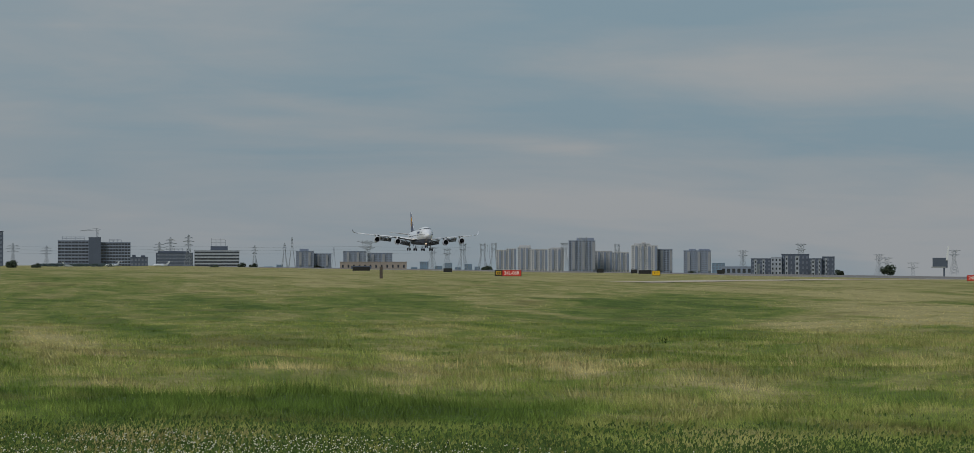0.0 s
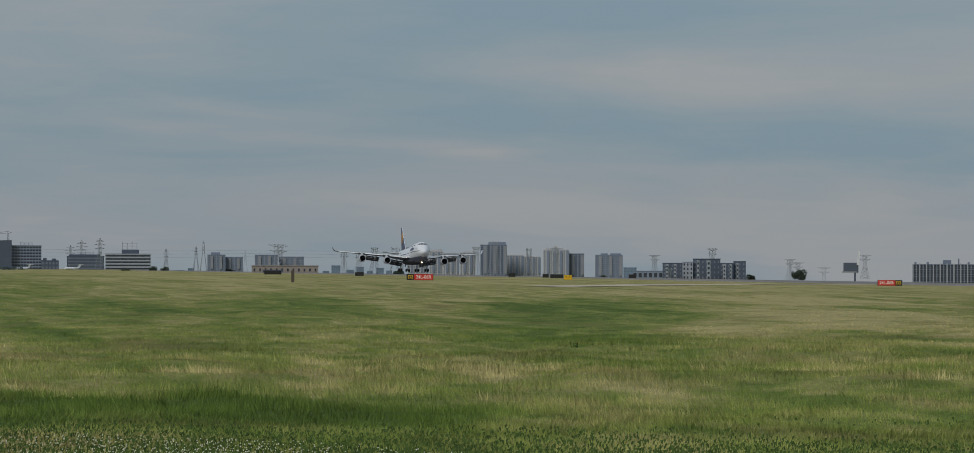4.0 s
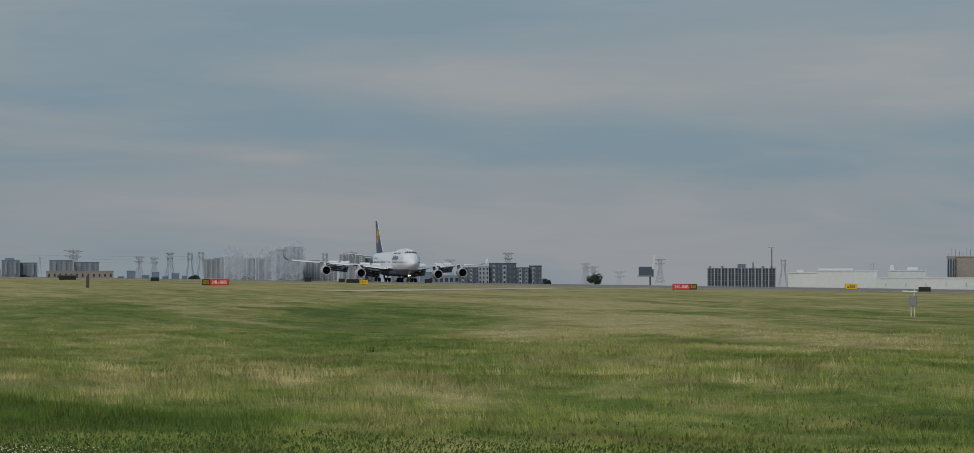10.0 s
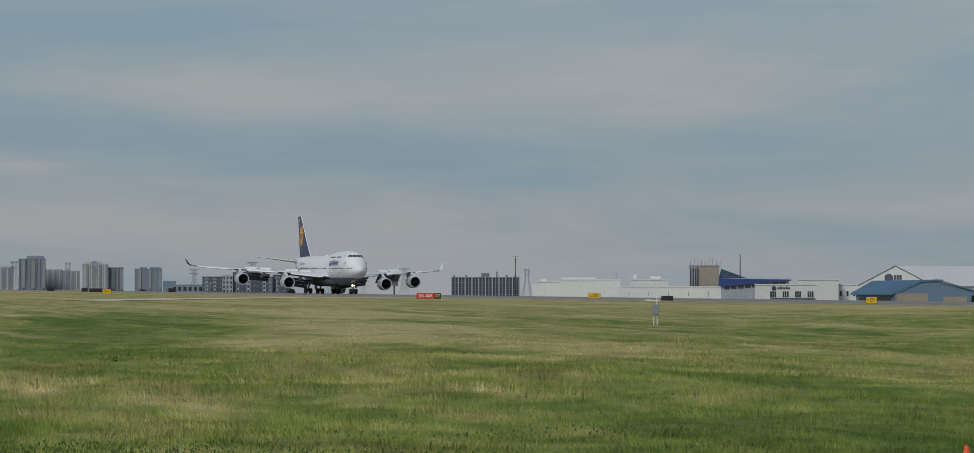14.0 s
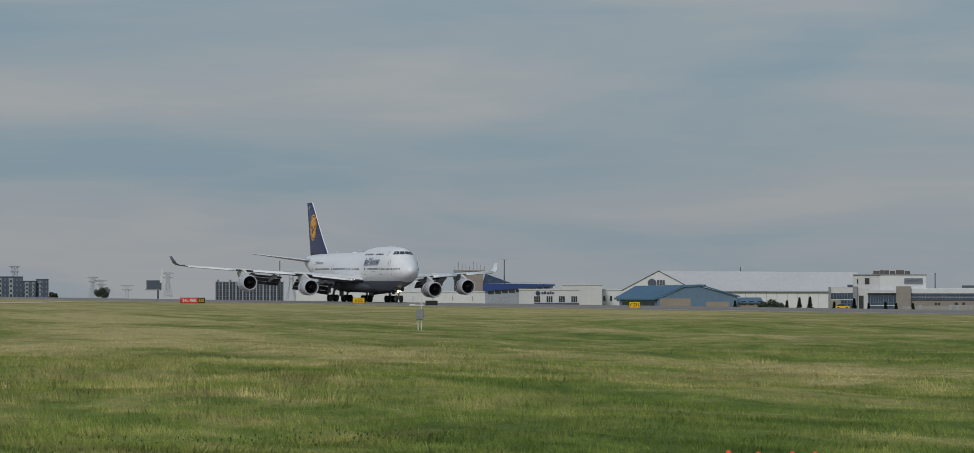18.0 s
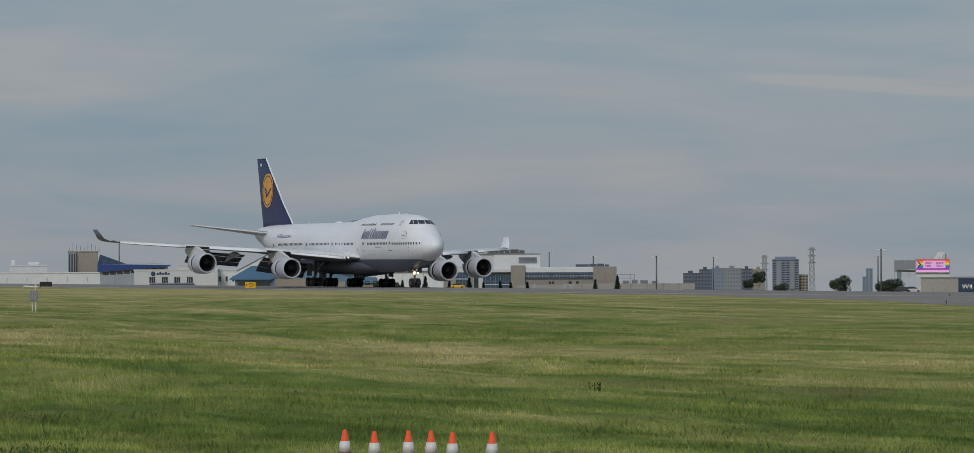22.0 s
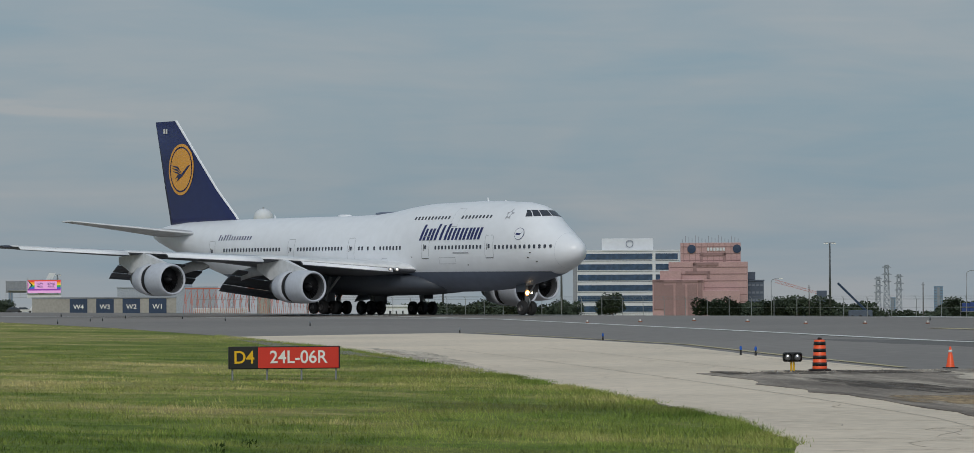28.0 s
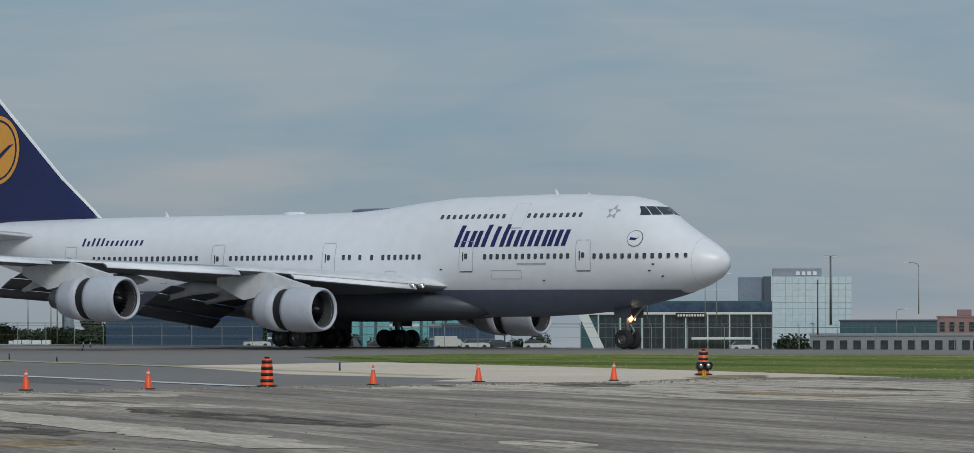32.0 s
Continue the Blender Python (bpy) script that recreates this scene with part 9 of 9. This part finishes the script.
def loader():
    t = thing("wheel_loader", "orange wheel loader standing in a yard", "digger", group="machines")
    part("body", box((-2.4, -1.2, 1.0), (1.0, 1.2, 2.4), None, 0.15), CARR, t, "orange engine body")
    part("cab", box((-0.8, -0.9, 2.4), (0.9, 0.9, 3.7), None, 0.1), GLASSD, t, "dark glass cab")
    part("arm", bars([((0.8, -0.6, 2.0), (3.4, -0.6, 1.2)), ((0.8, 0.6, 2.0), (3.4, 0.6, 1.2))], 0.2), CARR, t, "orange lift arm")
    part("bucket", loft([[(3.2, y, 0.3), (4.4, y, 0.2), (3.6, y, 1.6), (3.1, y, 1.5)] for y in (-1.4, 1.4)]), WALLD, t, "dark bucket")
    for x in (-1.6, 1.6):
        for y in (-1.1, 1.1):
            part("wheel", revolve([(y - 0.25, 0.1), (y - 0.25, 0.8), (y + 0.25, 0.8), (y + 0.25, 0.1)], "y", 16, (x, 0, 0.8)), RUBBER, t)
    return t


def small_jet():
    t = thing("parked_jet", "small white business jet parked far off", "aeroplane", group="parked jets")
    part("fuselage", loft([[(x, r * math.cos(q), 2.0 + zz + r * math.sin(q)) for q in [2 * math.pi * i / 12 for i in range(12)]] for x, r, zz in ((8, 0.1, -0.2), (6.5, 0.8, 0), (4, 1.15, 0.1), (-4, 1.15, 0.1), (-7, 0.6, 0.5), (-9, 0.1, 0.9))]), WHITE, t, "", True)
    part("fin", loft([[(-6 + a, y, 2.8) for a, y in ((0, 0.1), (-3, 0.1), (-3, -0.1), (0, -0.1))], [(-9 + a, y, 5.6) for a, y in ((0, 0.05), (-1.6, 0.05), (-1.6, -0.05), (0, -0.05))]]), WHITE, t)
    part("tailplane", box((-11, -3.4, 5.5), (-9.6, 3.4, 5.65), None, 0.04), WHITE, t)
    part("wing", loft([[(2 - 0.0 * a + a, s * 8.5, z) for a, z in ((-4.5, 1.5), (-3.4, 1.5), (-3.4, 1.6), (-4.5, 1.6))] for s in (-1, 1)]), WHITE, t)
    for s in (-1, 1):
        part("engine", revolve([(-3.2, 0.4), (-3.4, 0.62), (-5.6, 0.5), (-5.6, 0.1)], "x", 12, (0, s * 1.6, 2.6)), WHITE, t)
        part("leg", bars([((-1.5, s * 1.5, 0), (-1.5, s * 1.5, 1.4))], 0.15), STEEL, t)
    part("leg", bars([((5, 0, 0), (5, 0, 1.2))], 0.12), STEEL, t)
    return t


def yard():
    a, b, v, w = car(CARW, "white parked car behind a fence"), car(CARD, "dark parked car behind a fence"), van(CARW, "white parked delivery van"), loader()
    first = set()

    def put(src, az, d, turn=0.0, lift=0.0):
        x, y = d * math.sin(radians(az)), d * math.cos(radians(az))
        m = bearing(az, d, terrain(x, y) + lift, turn)
        if src.name in first:
            copy_thing(src, m)
        else:
            first.add(src.name)
            src.matrix_world = m
    put(a, -37.360, 620, 5)
    put(a, -37.275, 640, 8)
    put(a, -36.476, 640, 0)
    put(a, -40.492, 650, 0)
    put(a, -33.512, 640, 12)
    put(b, -37.008, 640, 3)
    put(b, -38.707, 650, 20)
    put(w, -39.412, 640, 10)
    put(w, -44.880, 820, 170)
    put(v, -37.744, 900, 0)
    put(b, -60.163, 1000, 0)
    put(a, -60.030, 1000, 0)
    y = car(SIGNYELLOW, "yellow service car on the apron")
    put(y, -66.55, 1250, 0)
    jet = small_jet()
    put(jet, -88.900, 3500, 60, -1.6)
    put(jet, -88.290, 3500, 225, -1.0)
    put(jet, -87.590, 3500, 215, -0.8)
    # crane boom and pallet stacks on the building site
    t = thing("mobile_crane", "dark mobile crane with its boom raised", "crane", local(-48.062, 1000))
    part("carrier", box((-3, -1.2, 0.5), (3, 1.2, 2.2), None, 0.1), WALLD, t)
    part("boom", bars([((1.5, 0, 2.0), (-5.6, 0, 9.0))], 0.35), NAVY, t, "dark boom")
    for x in (-2, 0, 2):
        part("wheel", revolve([(-1.3, 0.1), (-1.3, 0.5), (-1.0, 0.5), (-1.0, 0.1)], "y", 12, (x, 0, 0.5)), RUBBER, t)
    terrain_drop = -terrain(1200 * math.sin(radians(-48.66)), 1200 * math.cos(radians(-48.66)))
    t = thing("lattice_crane", "red lattice crane boom lowered over a yard", "crane", bearing(-49.28, 1200, 3.2))
    span = width(-49.28, -48.66, 1200)
    part("boom", bars([((0, 0, 0), (span, 0, -3.9)), ((0, 0, -0.9), (span, 0, -4.5))] + [((span * k / 9, 0, -0.4333 * k), (span * (k + 0.5) / 9, 0, -0.9 - 0.4 * (k + 0.5))) for k in range(9)] + [((span * (k + 0.5) / 9, 0, -0.9 - 0.4 * (k + 0.5)), (span * (k + 1) / 9, 0, -0.4333 * (k + 1))) for k in range(9)], 0.055), REDM, t, "red lattice boom")
    part("cab", box((span - 0.5, -1, -terrain_drop - 3.2), (span + 2.5, 1, -3.4), None, 0.1), WALLD, t, "dark crane cab")
    rng = random.Random(61)
    for az, m, lab, wd, n, base in ((-46.437, ROYAL, "blue crates stacked on a steel rack in a yard", 6.0, 2, 1.7), (-45.974, TIMBER, "stack of weathered timber in a yard", 8.0, 4, 0.6), (-45.62, CRATER, "dull red skip in a yard", 6.0, 1, 0.0),
                               (-45.191, WALLD, "dark steel rack with goods in a yard", 6.5, 3, 0.0), (-44.62, CRATER, "dull red site machines in a yard", 5.0, 2, 0.0), (-43.731, WALLW, "long white low trailer in a yard", 9.0, 1, 0.3)):
        t = thing("material_stack", lab, "stack", local(az, 860))
        for k in range(n):
            x, tall = -wd / 2 + rng.uniform(0, 0.4), 0.95 if n > 1 else 1.3
            while x < wd / 2 - 0.5:
                w = min(rng.uniform(0.9, 2.2), wd / 2 - x)
                if k == 0 or rng.random() < 0.88:
                    part("crate", box((x, -1 + rng.uniform(-0.2, 0.2), base + 1.0 * k + 0.1), (x + w - 0.1, 1, base + 1.0 * k + 0.1 + tall * rng.uniform(0.75, 1.0)), None, 0.04), m, t)
                x += w + 0.03
        rack = [((x, y, 0), (x, y, base + n * 1.0 + 0.3)) for x in (-wd / 2, 0.0, wd / 2) for y in (-1.1, 1.1)]
        rack += [((-wd / 2, y, base + 1.0 * k + 0.05), (wd / 2, y, base + 1.0 * k + 0.05)) for k in range(n) for y in (-1.1, 1.1)]
        part("rack", bars(rack, 0.06), STEEL, t, "thin steel rack")


yard()


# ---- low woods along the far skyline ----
# the bluish tone of these leaves stands for haze over the distance
WOODS = mat("hazed_woods_leaves", (0.10, 0.135, 0.14), 0.9, 0, 0.2, 0.05, 0, 8, (0.07, 0.10, 0.11), spec=0.1)


def far_woods():
    rng = random.Random(55)
    vs, fs = [], []
    for i in range(420):
        az = rng.uniform(-93, -88.3)
        d = rng.uniform(3300, 4300)
        x, y = d * math.sin(radians(az)), d * math.cos(radians(az))
        grove = noise.noise(Vector((az * 1.3, 0.0, 3.0)))
        if grove < -0.12:
            continue
        top, base = 1.2 + 2.4 * rng.random() * (0.5 + grove), terrain(x, y)
        w, h = rng.uniform(3.0, 6.5), max(2.0, top - base)
        for k in range(80):
            t, u = rng.uniform(0, 6.28), rng.random() ** 0.6
            r = w * math.sqrt(max(0.05, 1 - (2 * u - 1) ** 2)) * rng.uniform(0.5, 1.05)
            c = Vector((x + r * math.cos(t), y + r * math.sin(t), base + h * u))
            n = len(vs)
            for q in range(3):
                vs.append(c + Vector((rng.uniform(-0.9, 0.9), rng.uniform(-0.9, 0.9), rng.uniform(-0.7, 0.7))))
            fs.append((n, n + 1, n + 2))
    tagged(new("far_woods", mesh_of("far_woods", vs, fs, WOODS)), "low hazy bluish-green trees along the skyline", "trees", kind="stuff")


far_woods()


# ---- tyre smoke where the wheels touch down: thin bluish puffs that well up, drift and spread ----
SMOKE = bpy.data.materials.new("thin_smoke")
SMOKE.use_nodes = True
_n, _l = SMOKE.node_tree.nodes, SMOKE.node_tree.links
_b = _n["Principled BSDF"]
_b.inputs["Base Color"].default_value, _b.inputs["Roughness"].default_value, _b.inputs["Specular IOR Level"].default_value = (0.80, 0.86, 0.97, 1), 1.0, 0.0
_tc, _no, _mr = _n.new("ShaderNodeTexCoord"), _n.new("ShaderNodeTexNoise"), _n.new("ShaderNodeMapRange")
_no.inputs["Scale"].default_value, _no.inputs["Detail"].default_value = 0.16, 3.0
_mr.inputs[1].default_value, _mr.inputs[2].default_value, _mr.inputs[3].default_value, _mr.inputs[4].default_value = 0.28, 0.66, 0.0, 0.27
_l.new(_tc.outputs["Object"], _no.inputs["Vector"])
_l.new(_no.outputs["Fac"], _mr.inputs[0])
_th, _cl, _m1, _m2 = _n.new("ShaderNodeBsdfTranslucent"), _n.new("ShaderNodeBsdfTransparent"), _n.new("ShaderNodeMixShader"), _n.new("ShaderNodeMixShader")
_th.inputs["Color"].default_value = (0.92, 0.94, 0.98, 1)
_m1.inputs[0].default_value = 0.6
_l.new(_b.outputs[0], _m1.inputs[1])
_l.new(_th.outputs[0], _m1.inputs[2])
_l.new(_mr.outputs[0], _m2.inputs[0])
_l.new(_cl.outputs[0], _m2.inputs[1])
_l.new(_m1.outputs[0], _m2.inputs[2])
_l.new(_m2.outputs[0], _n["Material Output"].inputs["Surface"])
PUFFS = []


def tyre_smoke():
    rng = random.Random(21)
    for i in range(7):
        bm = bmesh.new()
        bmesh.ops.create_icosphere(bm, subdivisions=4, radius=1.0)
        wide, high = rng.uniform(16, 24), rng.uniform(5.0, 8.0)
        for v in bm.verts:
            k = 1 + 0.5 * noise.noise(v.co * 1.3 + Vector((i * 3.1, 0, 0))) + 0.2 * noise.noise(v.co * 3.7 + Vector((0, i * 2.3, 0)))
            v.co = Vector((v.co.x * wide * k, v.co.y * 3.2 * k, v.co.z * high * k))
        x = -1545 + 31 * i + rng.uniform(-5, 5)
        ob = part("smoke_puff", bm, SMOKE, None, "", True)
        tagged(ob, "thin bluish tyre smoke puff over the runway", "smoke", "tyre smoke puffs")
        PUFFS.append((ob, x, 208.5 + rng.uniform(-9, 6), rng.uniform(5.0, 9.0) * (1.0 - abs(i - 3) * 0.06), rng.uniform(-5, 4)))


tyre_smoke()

# ---- what moves ----
def motions():
    rows = [(0, -1911), (1, -1830.5), (2, -1752), (3, -1673), (4, -1596), (5, -1522), (6, -1449.5), (7, -1378.4), (8, -1305.8), (9, -1228.7), (10, -1154.3), (11, -1085.5), (12, -1020.2), (13, -957.3), (14, -892.6), (15, -835.1), (16, -778.0), (17, -722.2), (18, -670.7), (19, -623.4), (20, -578.1), (21, -532.2), (22, -487.5), (23, -444.5), (24, -405.3), (25, -368.3), (26, -333.2), (27, -299.2), (28, -267.4), (29, -234.4), (30, -200.7), (31, -170.0), (32, -139.2)]
    up = ((0, 10.2), (1, 6.9), (2, 4.7), (3, 3.3), (4, 2.2), (5, 1.1), (6, 0.3), (6.6, 0.0), (40, 0))
    tilt = ((0, 1.3), (1, 2.4), (4, 2.7), (6.5, 3.0), (8.5, 1.2), (9.8, 0.0), (40, 0))
    swing = ((0, 1.5), (4, 1.1), (6, 0.6), (8, 0.0), (40, 0))

    walk(AIRLINER, [(t, pose(s - GEAR, 208.5, between(up, t) + 0.05, -1.0, -between(tilt, t), between(swing, t))) for t, s in rows])
    # the wings bend up in flight and settle on the ground
    bend = ((0, 2.8), (4.5, 2.6), (8.0, 0.0), (17.0, 0.0), (24.0, -0.6), (40, -0.9))
    times = (0, 4.5, 5.5, 6.5, 7.5, 8.0, 17.0, 24.0, 32)

    def flex(side, t):
        return Matrix.Translation((0, side * 3.2, 3.84)) @ pose(0, 0, 0, side * between(bend, t)) @ Matrix.Translation((0, -side * 3.2, -3.84))
    for ob, side in FLEX:
        walk(ob, [(t, flex(side, t)) for t in times])
    # spoilers rise after touchdown and are stowed again
    lift = ((0, 2), (7.0, 2), (8.4, 30), (16.0, 26), (18.5, 3), (40, 3))
    for panel, hinge, sweep in SPOILERS:
        side = 1 if hinge.y > 0 else -1
        walk(panel, [(t, flex(side, t) @ Matrix.Translation(hinge) @ pose(0, 0, 0, 0, 0, sweep) @ pose(0, 0, 0, 0, between(lift, t), 0)) for t in (0, 4.5, 5.5, 6.5, 7.0, 7.5, 8.0, 8.4, 16.0, 17.0, 18.5, 24.0, 32)])
    # the gear legs hang long until the wheels carry the weight
    for leg in LEGS:
        walk(leg, [(t, pose(0, 0, -min(1.2, between(up, t)) * (0.4 if leg.name == "nose_gear" else 1.0))) for t in (0, 4, 4.9, 5.5, 6, 6.6, 32)])
    for sleeve in SLEEVES:
        walk(sleeve, [(t, pose(x, 0, 0)) for t, x in ((0, 0.42), (8.6, 0.42), (10.4, -0.22), (32, -0.22))])
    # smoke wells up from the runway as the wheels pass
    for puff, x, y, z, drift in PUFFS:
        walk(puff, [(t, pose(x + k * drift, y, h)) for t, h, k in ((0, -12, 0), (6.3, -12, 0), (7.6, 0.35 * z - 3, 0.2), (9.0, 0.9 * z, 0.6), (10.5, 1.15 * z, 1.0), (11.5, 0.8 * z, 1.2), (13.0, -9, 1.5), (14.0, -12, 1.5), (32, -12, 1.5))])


motions()
